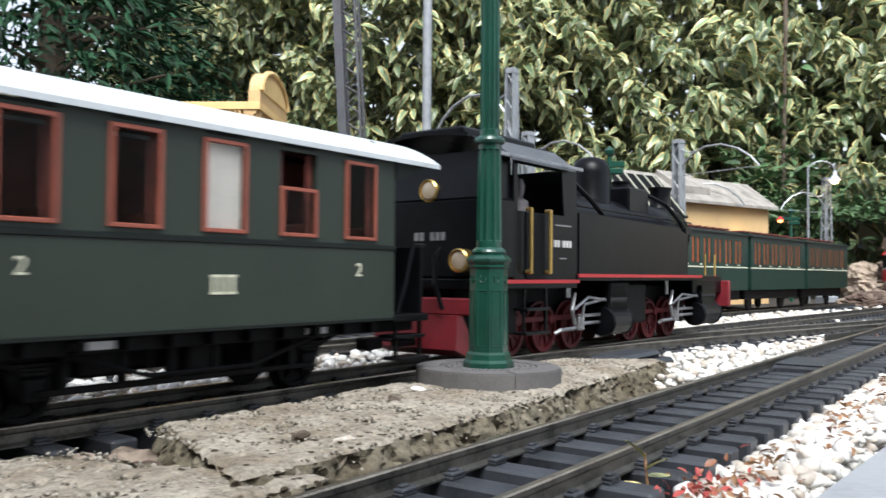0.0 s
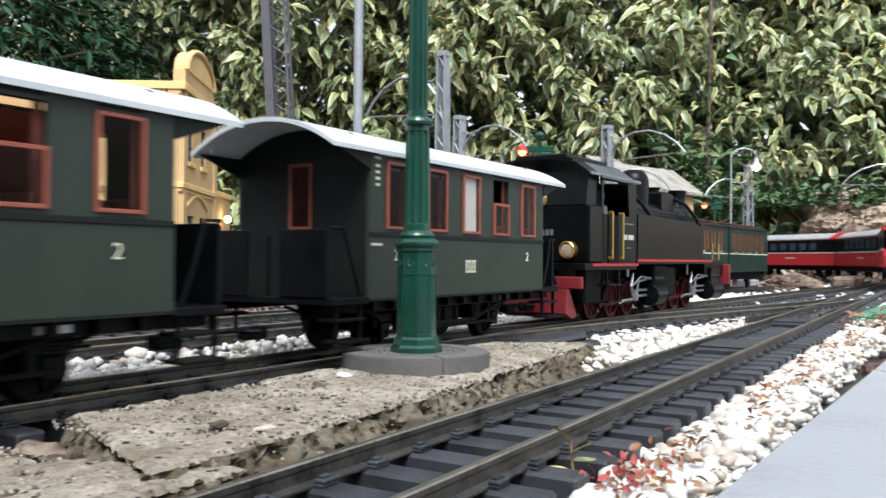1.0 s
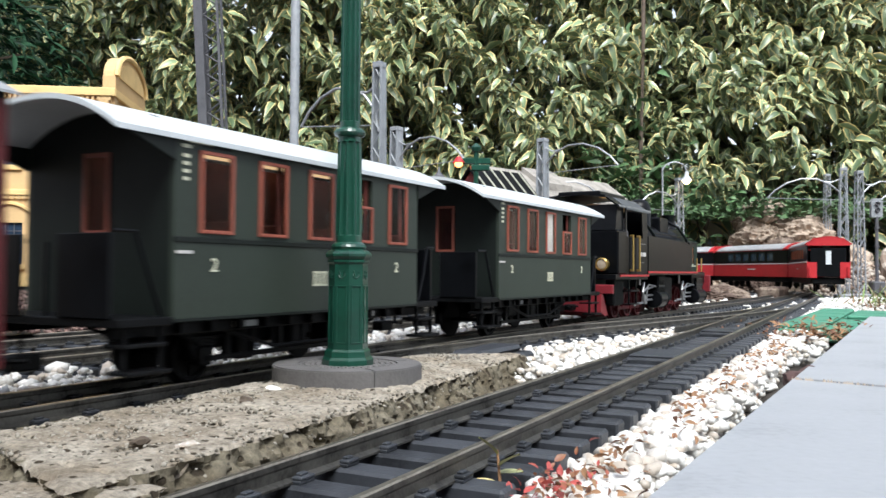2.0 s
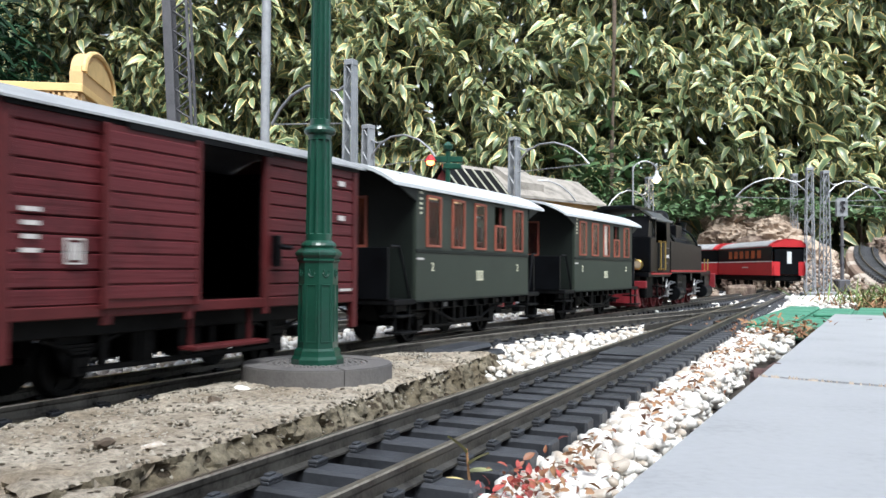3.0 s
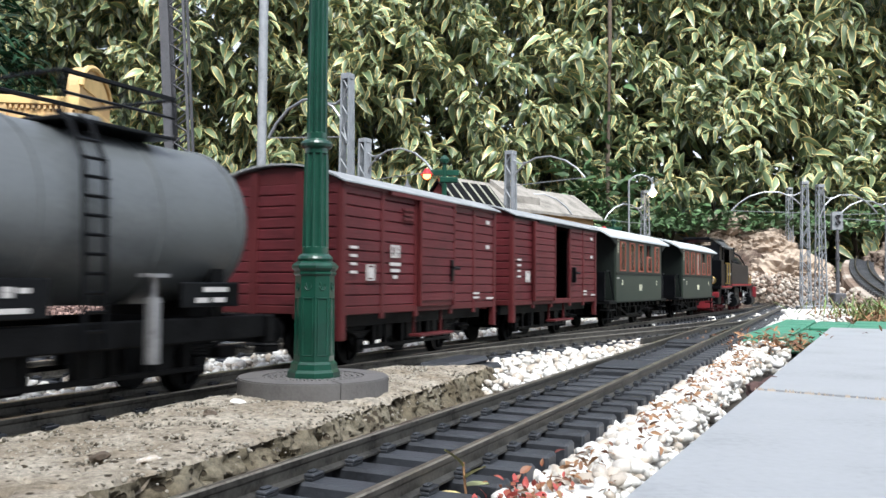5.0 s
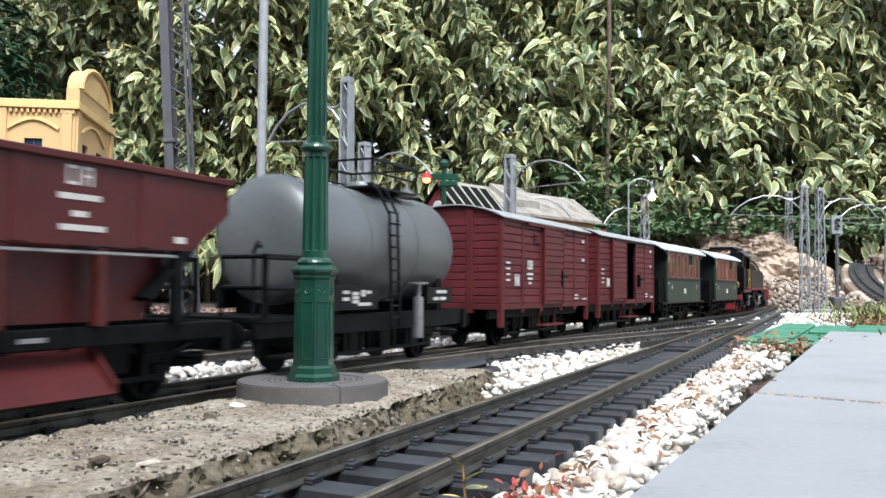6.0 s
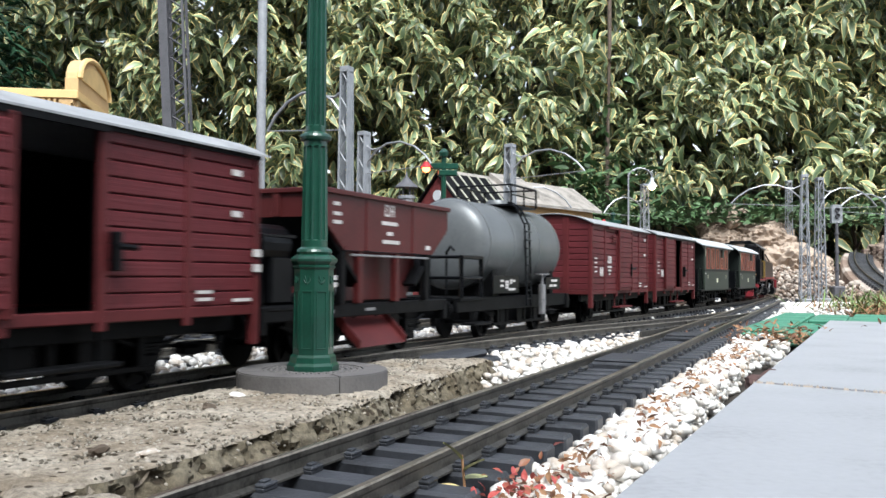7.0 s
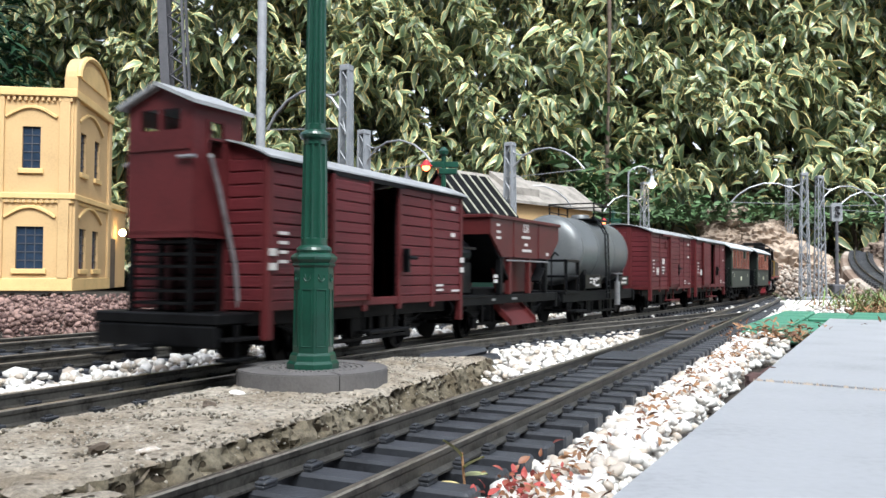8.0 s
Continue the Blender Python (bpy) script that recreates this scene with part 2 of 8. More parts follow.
def box(bm, x0, x1, y0, y1, z0, z1, bev=0.0, m=None, mi=0):
    r = bmesh.ops.create_cube(bm, size=1.0)
    vs = r["verts"]
    for v in vs:
        v.co = Vector(((x0 + x1) / 2 + v.co.x * (x1 - x0), (y0 + y1) / 2 + v.co.y * (y1 - y0), (z0 + z1) / 2 + v.co.z * (z1 - z0)))
    faces = list({f for v in vs for f in v.link_faces})
    if bev:
        es = list({e for v in vs for e in v.link_edges})
        r2 = bmesh.ops.bevel(bm, geom=es, offset=bev, segments=1, affect="EDGES", profile=0.5)
        faces = list({f for f in r2["faces"]} | {f for f in faces if f.is_valid})
        vs = list({v for f in faces for v in f.verts})
    if mi:
        for f in faces:
            f.material_index = mi
    if m is not None:
        bmesh.ops.transform(bm, matrix=m, verts=vs)
    return bm


def rod(bm, a, b, r0, r1=None, seg=8):
    a, b = Vector(a), Vector(b)
    r1 = r0 if r1 is None else r1
    d = b - a
    q = d.to_track_quat("Z", "Y").to_matrix().to_4x4()
    bmesh.ops.create_cone(bm, cap_ends=True, segments=seg, radius1=r0, radius2=r1, depth=d.length,
                          matrix=Matrix.Translation((a + b) / 2) @ q)
    return bm


def tube(bm, pts, r, seg=6):
    pts = [Vector(p) for p in pts]
    rings = []
    for i, p in enumerate(pts):
        d = (pts[min(i + 1, len(pts) - 1)] - pts[max(i - 1, 0)]).normalized()
        q = d.to_track_quat("Z", "Y").to_matrix()
        rings.append([bm.verts.new(p + q @ Vector((r * math.cos(k * 2 * math.pi / seg), r * math.sin(k * 2 * math.pi / seg), 0))) for k in range(seg)])
    for a, b in zip(rings, rings[1:]):
        for k in range(seg):
            bm.faces.new((a[k], a[(k + 1) % seg], b[(k + 1) % seg], b[k]))
    bm.faces.new(rings[0][::-1])
    bm.faces.new(rings[-1])
    return bm


def lathe(bm, profile, seg=24, at=(0, 0, 0), axis="Z", phase=0.0):
    """Turned solid from (radius, height) pairs."""
    rings = []
    for r, h in profile:
        ring = []
        for k in range(seg):
            a = phase + k * 2 * math.pi / seg
            p = (r * math.cos(a), r * math.sin(a), h)
            if axis == "X":
                p = (h, p[0], p[1])
            if axis == "Y":
                p = (p[1], h, p[0])
            ring.append(bm.verts.new(Vector(p) + Vector(at)))
        rings.append(ring)
    for a, b in zip(rings, rings[1:]):
        for k in range(seg):
            bm.faces.new((a[k], a[(k + 1) % seg], b[(k + 1) % seg], b[k]))
    bm.faces.new(rings[0][::-1])
    bm.faces.new(rings[-1])
    return bm


def prism(bm, poly, axis, h0, h1, mi=0):
    """A closed outline pushed along an axis: axis X takes (y, z) pairs, Y takes (x, z), Z takes (x, y)."""
    def P(p, h):
        return {"X": (h, p[0], p[1]), "Y": (p[0], h, p[1]), "Z": (p[0], p[1], h)}[axis]
    a = [bm.verts.new(P(p, h0)) for p in poly]
    b = [bm.verts.new(P(p, h1)) for p in poly]
    fs = [bm.faces.new(a[::-1]), bm.faces.new(b)]
    n = len(poly)
    for k in range(n):
        fs.append(bm.faces.new((a[k], a[(k + 1) % n], b[(k + 1) % n], b[k])))
    bmesh.ops.recalc_face_normals(bm, faces=fs)
    for f in fs:
        f.material_index = mi
    return bm


def text_bm(words, size, m):
    """Lettering as a thin mesh, lying in the plane given by m."""
    c = bpy.data.curves.new("letters", "FONT")
    c.body, c.size, c.extrude, c.align_x, c.align_y = words, size, 0.0002, "CENTER", "CENTER"
    o = bpy.data.objects.new("letters", c)
    scene.collection.objects.link(o)
    me = bpy.data.meshes.new_from_object(o.evaluated_get(bpy.context.evaluated_depsgraph_get()))
    bpy.data.objects.remove(o)
    bm = B()
    bm.from_mesh(me)
    bpy.data.meshes.remove(me)
    bmesh.ops.transform(bm, matrix=m, verts=bm.verts)
    return bm


def stuff(name, verts, faces, materials, mats_i=None, label="", category="", smooth=False):
    me = bpy.data.meshes.new(name)
    verts = np.asarray(verts, dtype=np.float32)
    faces = np.asarray(faces, dtype=np.int32)
    k = faces.shape[1]
    me.vertices.add(len(verts))
    me.vertices.foreach_set("co", verts.ravel())
    me.loops.add(faces.size)
    me.loops.foreach_set("vertex_index", faces.ravel())
    me.polygons.add(len(faces))
    me.polygons.foreach_set("loop_start", np.arange(0, faces.size, k, dtype=np.int32))
    for mm in materials:
        me.materials.append(mm)
    if mats_i is not None:
        me.polygons.foreach_set("material_index", np.asarray(mats_i, dtype=np.int32))
    me.update(calc_edges=True)
    me.validate()
    if smooth:
        me.shade_smooth()
    ob = new(name, me)
    return tagged(ob, label, category, "", "stuff")


# ---- the lie of the tracks (rail heads at z = 0) ----
TH, NTH = radians(25.63), radians(24.8)
SPEED = 0.2975


def on_main(s, lat=0.0):
    """Place and heading on the main line, s metres along it; lat metres to its right."""
    u = max(s - 0.5, 0.0)
    off = -0.378 + 0.0552 * u * u - 0.0149 * u ** 3
    slope = 2 * 0.0552 * u - 3 * 0.0149 * u * u
    h = TH + math.atan(slope)
    x = math.sin(TH) * s + math.cos(TH) * off + math.cos(h) * lat
    y = math.cos(TH) * s - math.sin(TH) * off - math.sin(h) * lat
    return x, y, h


def on_near(u, lat=0.0):
    """The same on the straight near track."""
    off = -0.156 + lat
    return math.sin(NTH) * u + math.cos(NTH) * off, math.cos(NTH) * u - math.sin(NTH) * off, NTH


def on_branch(u, lat=0.0):
    k = min(max((u - 0.45) / 1.35, 0), 1)
    e = k * k * (3 - 2 * k)
    de = 6 * k * (1 - k) / 1.35
    off = -0.375 + 0.219 * e + lat
    return math.sin(NTH) * u + math.cos(NTH) * off, math.cos(NTH) * u - math.sin(NTH) * off, NTH + math.atan(0.219 * de)


def on_siding(s, lat=0.0):
    return on_main(s, lat - 0.19)


def on_far_siding(s, lat=0.0):
    return on_main(s, lat - 0.345)


# ---- ground ----
def make_ground():
    bm = B()
    xs = np.concatenate([np.linspace(-40, -3, 8), np.linspace(-2.6, 3.4, 100), np.linspace(4, 40, 8)])
    ys = np.concatenate([np.linspace(-30, -1, 6), np.linspace(-0.6, 4.6, 90), np.linspace(5, 60, 10)])
    grid = []
    for y in ys:
        row = []
        for x in xs:
            z = -0.031 + 0.004 * noise.noise(Vector((x * 9, y * 9, 0)))
            row.append(bm.verts.new((x, y, z)))
        grid.append(row)
    for a, b in zip(grid, grid[1:]):
        for k in range(len(xs) - 1):
            bm.faces.new((a[k], a[k + 1], b[k + 1], b[k]))
    g = part("ground", bm, M["soil"], None, "dark soil under white pebble ballast", True)
    tagged(g, "", "ground", "", "structure")
    return g


ground = make_ground()


# ---- track: rails, ties with chairs ----
def tie_mesh():
    bm = B()
    box(bm, -0.0065, 0.0065, -0.046, 0.046, -0.024, -0.0085, 0.0012)
    for sy in (-1, 1):
        y = sy * 0.0238
        box(bm, -0.0042, 0.0042, y - 0.0065, y + 0.0065, -0.0085, -0.0072, 0.0003)
        for k in (-1, 1):
            box(bm, -0.0040, 0.0040, y + k * 0.0047 - 0.0021, y + k * 0.0047 + 0.0021, -0.0072, -0.0058, 0.0004)
            box(bm, -0.0022, 0.0022, y + k * 0.0040 - 0.0012, y + k * 0.0040 + 0.0012, -0.0058, -0.0050, 0.0003)
    me = bpy.data.meshes.new("tie")
    bm.to_mesh(me)
    bm.free()
    me.materials.append(M["tie"])
    return me


TIE = tie_mesh()
RAIL_SECTION = [(-0.0034, -0.0084), (0.0034, -0.0084), (0.0034, -0.0076), (0.0009, -0.0066), (0.0008, -0.0032), (0.00135, -0.0024),
                (0.00145, -0.0006), (0.0011, 0.0), (-0.0011, 0.0), (-0.00145, -0.0006), (-0.00135, -0.0024), (-0.0008, -0.0032), (-0.0009, -0.0066), (-0.0034, -0.0076)]


def rail(way, s0, s1, lat, parent, step=0.04, dz=0.0):
    bm = B()
    n = max(2, int((s1 - s0) / step))
    rings = []
    for i in range(n + 1):
        x, y, h = way(s0 + (s1 - s0) * i / n, lat)
        rings.append([bm.verts.new((x + math.cos(h) * p, y - math.sin(h) * p, q + dz)) for p, q in RAIL_SECTION])
    k = len(RAIL_SECTION)
    for a, b in zip(rings, rings[1:]):
        for j in range(k):
            f = bm.faces.new((a[j], b[j], b[(j + 1) % k], a[(j + 1) % k]))
            if j in (6, 7, 8):
                f.material_index = 1
    bm.faces.new(rings[0])
    bm.faces.new(rings[-1][::-1])
    bmesh.ops.recalc_face_normals(bm, faces=bm.faces)
    return part("rail", bm, [M["rail"], M["railhead"]], parent, "weathered brown rail with worn head")


def track(name, way, s0, s1, label, ties=None, dz=0.0, rails=(-0.0238, 0.0238)):
    t = thing(name, label, "track", "model railway tracks", "structure")
    for lat in rails:
        rail(way, s0, s1, lat, t, dz=dz)
    a, b = ties or (s0, s1)
    n = int((b - a) / 0.0286)
    for i in range(n):
        x, y, h = way(a + 0.0286 * i)
        o = new("tie", TIE)
        o.parent = t
        o.matrix_basis = pose(x, y, dz, 0, 0, 90 - math.degrees(h))
    return t


track("near_track", on_near, -0.25, 3.6, "model railway track on black plastic ties between pebbles")
track("main_track", on_main, -0.6, 4.3, "model railway main line on black plastic ties")
track("branch_track", on_branch, 0.45, 1.9, "crossover track of a model railway turnout", (0.8, 1.55), -0.0002)
track("siding_track", on_siding, -0.4, 3.4, "model railway siding behind the main line", dz=-0.001)
track("far_siding_track", on_far_siding, -0.4, 1.6, "second siding in brown gravel", dz=-0.001)


def on_rising(s, lat=0.0):
    """Short line that climbs away to the rock bank, in its own space."""
    h = 0.5 * s
    return 0.25 * s * s + math.cos(h) * lat, s - math.sin(h) * lat, h


def rising_track():
    t = thing("rising_track", "model railway track climbing round a rock bank", "track", "model railway tracks", "structure", at=pose(1.55, 2.92, 0.050, 11.0, 0, -10))
    for lat in (-0.0238, 0.0238):
        rail(on_rising, -0.25, 0.75, lat, t)
    for i in range(34):
        x, y, h = on_rising(-0.24 + 0.0286 * i)
        o = new("tie", TIE)
        o.parent = t
        o.matrix_basis = pose(x, y, 0, 0, 0, 90 - math.degrees(h))
    bm = B()
    for i in range(12):
        x, y, h = on_rising(-0.22 + 0.085 * i)
        box(bm, -0.075, 0.075, -0.05, 0.05, -0.30 if i > 3 else -0.09, -0.022, 0.008, pose(x, y, -0.0005 * (i % 2), 0, 0, -math.degrees(h)))
    part("embankment", bm, M["rubble"], t, "pale stone embankment")


rising_track()


def turnout_parts():
    for u, lat, w, name in ((0.70, 0.0, 0.034, "turnout_motor"), (1.02, 0.0, 0.03, "turnout_motor")):
        x, y, h = on_near(u, lat)
        b = thing("turnout_box", "flat black plastic box between the rails", "turnout box", "turnout boxes", at=pose(x, y, 0, 0, 0, 90 - math.degrees(h)))
        bm = B()
        box(bm, -w, w, -0.0205, 0.0205, -0.024, -0.0035, 0.002)
        part("case", bm, M["tie"], b)
        bm = B()
        box(bm, -w + 0.003, w - 0.003, -0.018, 0.018, -0.0035, -0.0015, 0.0008)
        part("lid", bm, M["tie"], b)
    x, y, h = on_near(0.652, -0.132)
    b = thing("switch_motor", "long flat black switch motor beside the main line", "switch motor", at=pose(x, y, 0, 0, 0, 90 - math.degrees(h)))
    bm = B()
    box(bm, -0.055, 0.055, -0.02, 0.024, -0.024, -0.006, 0.003)
    part("case", bm, M["tie"], b)
    bm = B()
    box(bm, -0.04, 0.045, -0.012, 0.018, -0.006, 0.0, 0.003)
    part("cover", bm, M["tie"], b)
    t = thing("turnout_frog", "crossing frog of the model turnout", "turnout frog", kind="structure")
    for u0, lat0, u1, lat1 in ((1.02, -0.052, 1.34, -0.012), (1.15, 0.012, 1.46, 0.018), (1.30, -0.040, 1.6, -0.016)):
        bm = B()
        a, b2 = on_near(u0, lat0), on_near(u1, lat1)
        ang = math.atan2(b2[1] - a[1], b2[0] - a[0])
        L = math.hypot(b2[0] - a[0], b2[1] - a[1])
        box(bm, 0, L, -0.0014, 0.0014, -0.008, -0.0008, 0.0004, pose(a[0], a[1], 0, 0, 0, math.degrees(ang)))
        part("guard_rail", bm, M["rail"], t)


turnout_parts()


# ---- concrete slabs between the tracks ----
def slab(u0, u1, v0, v1, z0, z1, seed, skew=0.06, taper=0.0):
    """A broken, pitted block of old concrete; u along, v across the tracks."""
    nu, nv, nz = int((u1 - u0) / 0.0015), int((v1 - v0) / 0.0015), 20
    bm = B()

    def wob(p, k=1.0):
        q = Vector((p[0] * 1, p[1] * 1, seed * 7.3))
        return k * (noise.noise(q * 22) * 0.005 + noise.noise(q * 60) * 0.0028 + noise.noise(q * 170) * 0.0013)

    def place(a, b, c):
        # a, b in 0..1 along and across; c in 0..1 upwards
        u = u0 + (u1 - u0) * a + (b - 0.5) * skew * (a - 0.5) * 2
        vf = v1 - taper * max(0.0, a - 0.12) ** 1.3
        v = v0 + (vf - v0) * b
        edge = min(a * (u1 - u0), (1 - a) * (u1 - u0), b * (v1 - v0), (1 - b) * (v1 - v0))
        z = z0 + (z1 - z0) * c
        if c >= 1:
            q = Vector((u, v, seed * 3.1))
            pit = max(0.0, noise.noise(q * 75) - 0.28) * 0.016 + max(0.0, noise.noise(q * 150) - 0.25) * 0.009
            z += noise.noise(q * 9) * 0.0014 + noise.noise(q * 60) * 0.0008 + noise.noise(q * 230) * 0.0007 - pit * 0.8
            z -= 0.0035 * max(0.0, 1 - edge / 0.006) ** 2
        push = wob((u, v * 1 + z * 1.0))
        q = Vector((u * 1.0, v, z * 1.0 + seed))
        hole = max(0.0, noise.noise(q * 110) - 0.06) * 0.015 + max(0.0, noise.noise(q * 330)) * 0.004 + max(0.0, noise.noise(q * 210) - 0.1) * 0.006 + abs(noise.noise(q * 30)) * 0.004 - (1 - c) * 0.013
        if b <= 0:
            v += hole + push
        if b >= 1:
            v -= hole + push
        if a <= 0:
            u += hole + push * 2
        if a >= 1:
            u -= hole + push * 2
        x = math.sin(NTH) * u + math.cos(NTH) * v
        y = math.cos(NTH) * u - math.sin(NTH) * v
        return (x, y, z)
    vd = {}

    def V(i, j, k):
        key = (i, j, k)
        if key not in vd:
            vd[key] = bm.verts.new(place(i / nu, j / nv, k / nz))
        return vd[key]
    for i in range(nu):
        for j in range(nv):
            f = bm.faces.new((V(i, j, nz), V(i, j + 1, nz), V(i + 1, j + 1, nz), V(i + 1, j, nz)))
            f.material_index = 0
    for k in range(nz):
        for i in range(nu):
            bm.faces.new((V(i, 0, k), V(i, 0, k + 1), V(i + 1, 0, k + 1), V(i + 1, 0, k)))
            bm.faces.new((V(i, nv, k), V(i + 1, nv, k), V(i + 1, nv, k + 1), V(i, nv, k + 1)))
        for j in range(nv):
            bm.faces.new((V(0, j, k), V(0, j + 1, k), V(0, j + 1, k + 1), V(0, j, k + 1)))
            bm.faces.new((V(nu, j, k), V(nu, j, k + 1), V(nu, j + 1, k + 1), V(nu, j + 1, k)))
    bmesh.ops.recalc_face_normals(bm, faces=bm.faces)
    # side faces get a darker base colour and many more dark pits
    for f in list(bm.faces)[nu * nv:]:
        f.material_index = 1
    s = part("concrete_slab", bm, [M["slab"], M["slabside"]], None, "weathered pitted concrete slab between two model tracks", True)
    return tagged(s, "", "concrete slab", "concrete slabs")


SLABS = [slab(0.195, 0.612, -0.326, -0.216, -0.032, -0.002, 1.0, 0.05, 0.042), slab(-0.12, 0.183, -0.325, -0.206, -0.032, -0.006, 2.0, 0.05)]


def pebble_bits():
    """Loose bits lying on the slab."""
    for u, v, r, m, lab in ((0.369, -0.294, 0.0030, M["pebble"], "small cream stone chip on the slab"), (0.331, -0.281, 0.0030, M["bark"], "brown clod lying on the slab"),
                            (0.241, -0.233, 0.0030, M["pebble"], "flat white chip on the slab"), (0.235, -0.251, 0.0026, M["bark"], "brown clod lying on the slab")):
        bm = B()
        bmesh.ops.create_icosphere(bm, subdivisions=2, radius=r)
        flat = 0.35 if "flat" in lab else 0.7
        for w in bm.verts:
            w.co *= 1 + 0.7 * noise.noise(w.co * 330) + 0.25 * noise.noise(w.co * 900)
            w.co.z *= flat
            w.co.x *= 1.4
        x = math.sin(NTH) * u + math.cos(NTH) * v
        y = math.cos(NTH) * u - math.sin(NTH) * v
        o = part("stone_chip", bm, m, None, lab)
        o.matrix_basis = pose(x, y, -0.0028 + r * flat * 0.75, 0, 0, u * 900)
        tagged(o, "", "stone chip")


pebble_bits()


# ---- paving ----
def paving():
    p = thing("paving", "smooth pale grey paving tiles with a sandy joint", "paving", kind="structure")
    e = radians(27.6)

    def W(u, v):
        return (math.sin(e) * u + math.cos(e) * (-0.0716 + v), math.cos(e) * u - math.sin(e) * (-0.0716 + v))
    # tiles along the track edge; joint lines run a little oblique
    for u0, u1 in ((-1.4, -0.48), (-0.474, 0.552), (0.558, 1.43)):
        bm = B()
        sk = 0.18
        pts = [W(u0, 0), W(u1, 0), W(u1 - 0.9 * sk, 0.9), W(u0 - 0.9 * sk, 0.9)]
        prism(bm, pts, "Z", -0.03, 0.0)
        bmesh.ops.bevel(bm, geom=[ed for ed in bm.edges if all(abs(q.co.z) < 1e-6 for q in ed.verts)], offset=0.0018, segments=2, affect="EDGES")
        part("tile", bm, M["paving"], p)
    bm = B()
    prism(bm, [W(-1.4, 0.003), W(1.42, 0.003), W(1.26, 0.9), W(-1.56, 0.9)], "Z", -0.032, -0.0025)
    part("joint_bed", bm, M["joint"], p, "sandy joint")
    # crumbs of sand along the open joint
    vs, fs = [], []
    rng = random.Random(5)
    for i in range(240):
        v = rng.uniform(0.0, 0.35)
        x, y = W(0.555 - v * 0.18 + rng.gauss(0, 0.0016), v)
        r = rng.uniform(0.0005, 0.0016)
        k = len(vs)
        vs += [(x - r, y, -0.002), (x + r, y - r, -0.002), (x + r * 0.4, y + r, -0.002), (x, y, 0.0005 + r * 0.7)]
        fs += [(k, k + 1, k + 3), (k + 1, k + 2, k + 3), (k + 2, k, k + 3)]
    stuff("sand_crumbs", vs, fs, [M["joint"]], None, "sandy crumbs in the paving joint", "sand")


paving()


def green_cover():
    """Moulded garden cover with a brick pattern; local x along the paving edge, y to its left."""
    e = radians(27.6)
    g = thing("garden_cover", "faded green plastic ground cover moulded like bricks", "ground cover", at=pose(math.cos(e) * -0.0716, math.sin(e) * 0.0716, -0.004, 0, 0, 90 - 27.6))
    bm = B()
    box(bm, 1.20, 1.435, 0.006, 0.098, -0.022, -0.005, 0.003)
    box(bm, 1.4355, 1.80, -0.40, 0.098, -0.022, -0.005, 0.003)
    part("base", bm, M["oldgreen"], g)
    me = None
    for j in range(8):
        for i in range(5):
            x = 1.205 + i * 0.118 + (0.059 if j % 2 else 0)
            y = 0.042 - j * 0.062
            if x > 1.69 or (y < 0.0 and x < 1.437):
                continue
            if me is None:
                bm = B()
                box(bm, 0, 0.111, 0, 0.055, -0.0055, 0.001, 0.0022)
                o = part("brick", bm, M["oldgreen"], g)
                me = o.data
            else:
                o = new("brick", me)
                o.parent = g
            o.location = (x, y, 0)
    bm = B()
    box(bm, -0.25, 0.25, -0.012, 0.012, -0.03, 0.004, 0.004)
    k = part("kerb_edge", bm, M["pebble"], None, "pale stone edging strip beside the grass")
    k.matrix_basis = pose(1.14, 2.32, -0.004, 0, 0, 20)
    tagged(k, "", "edging")


green_cover()


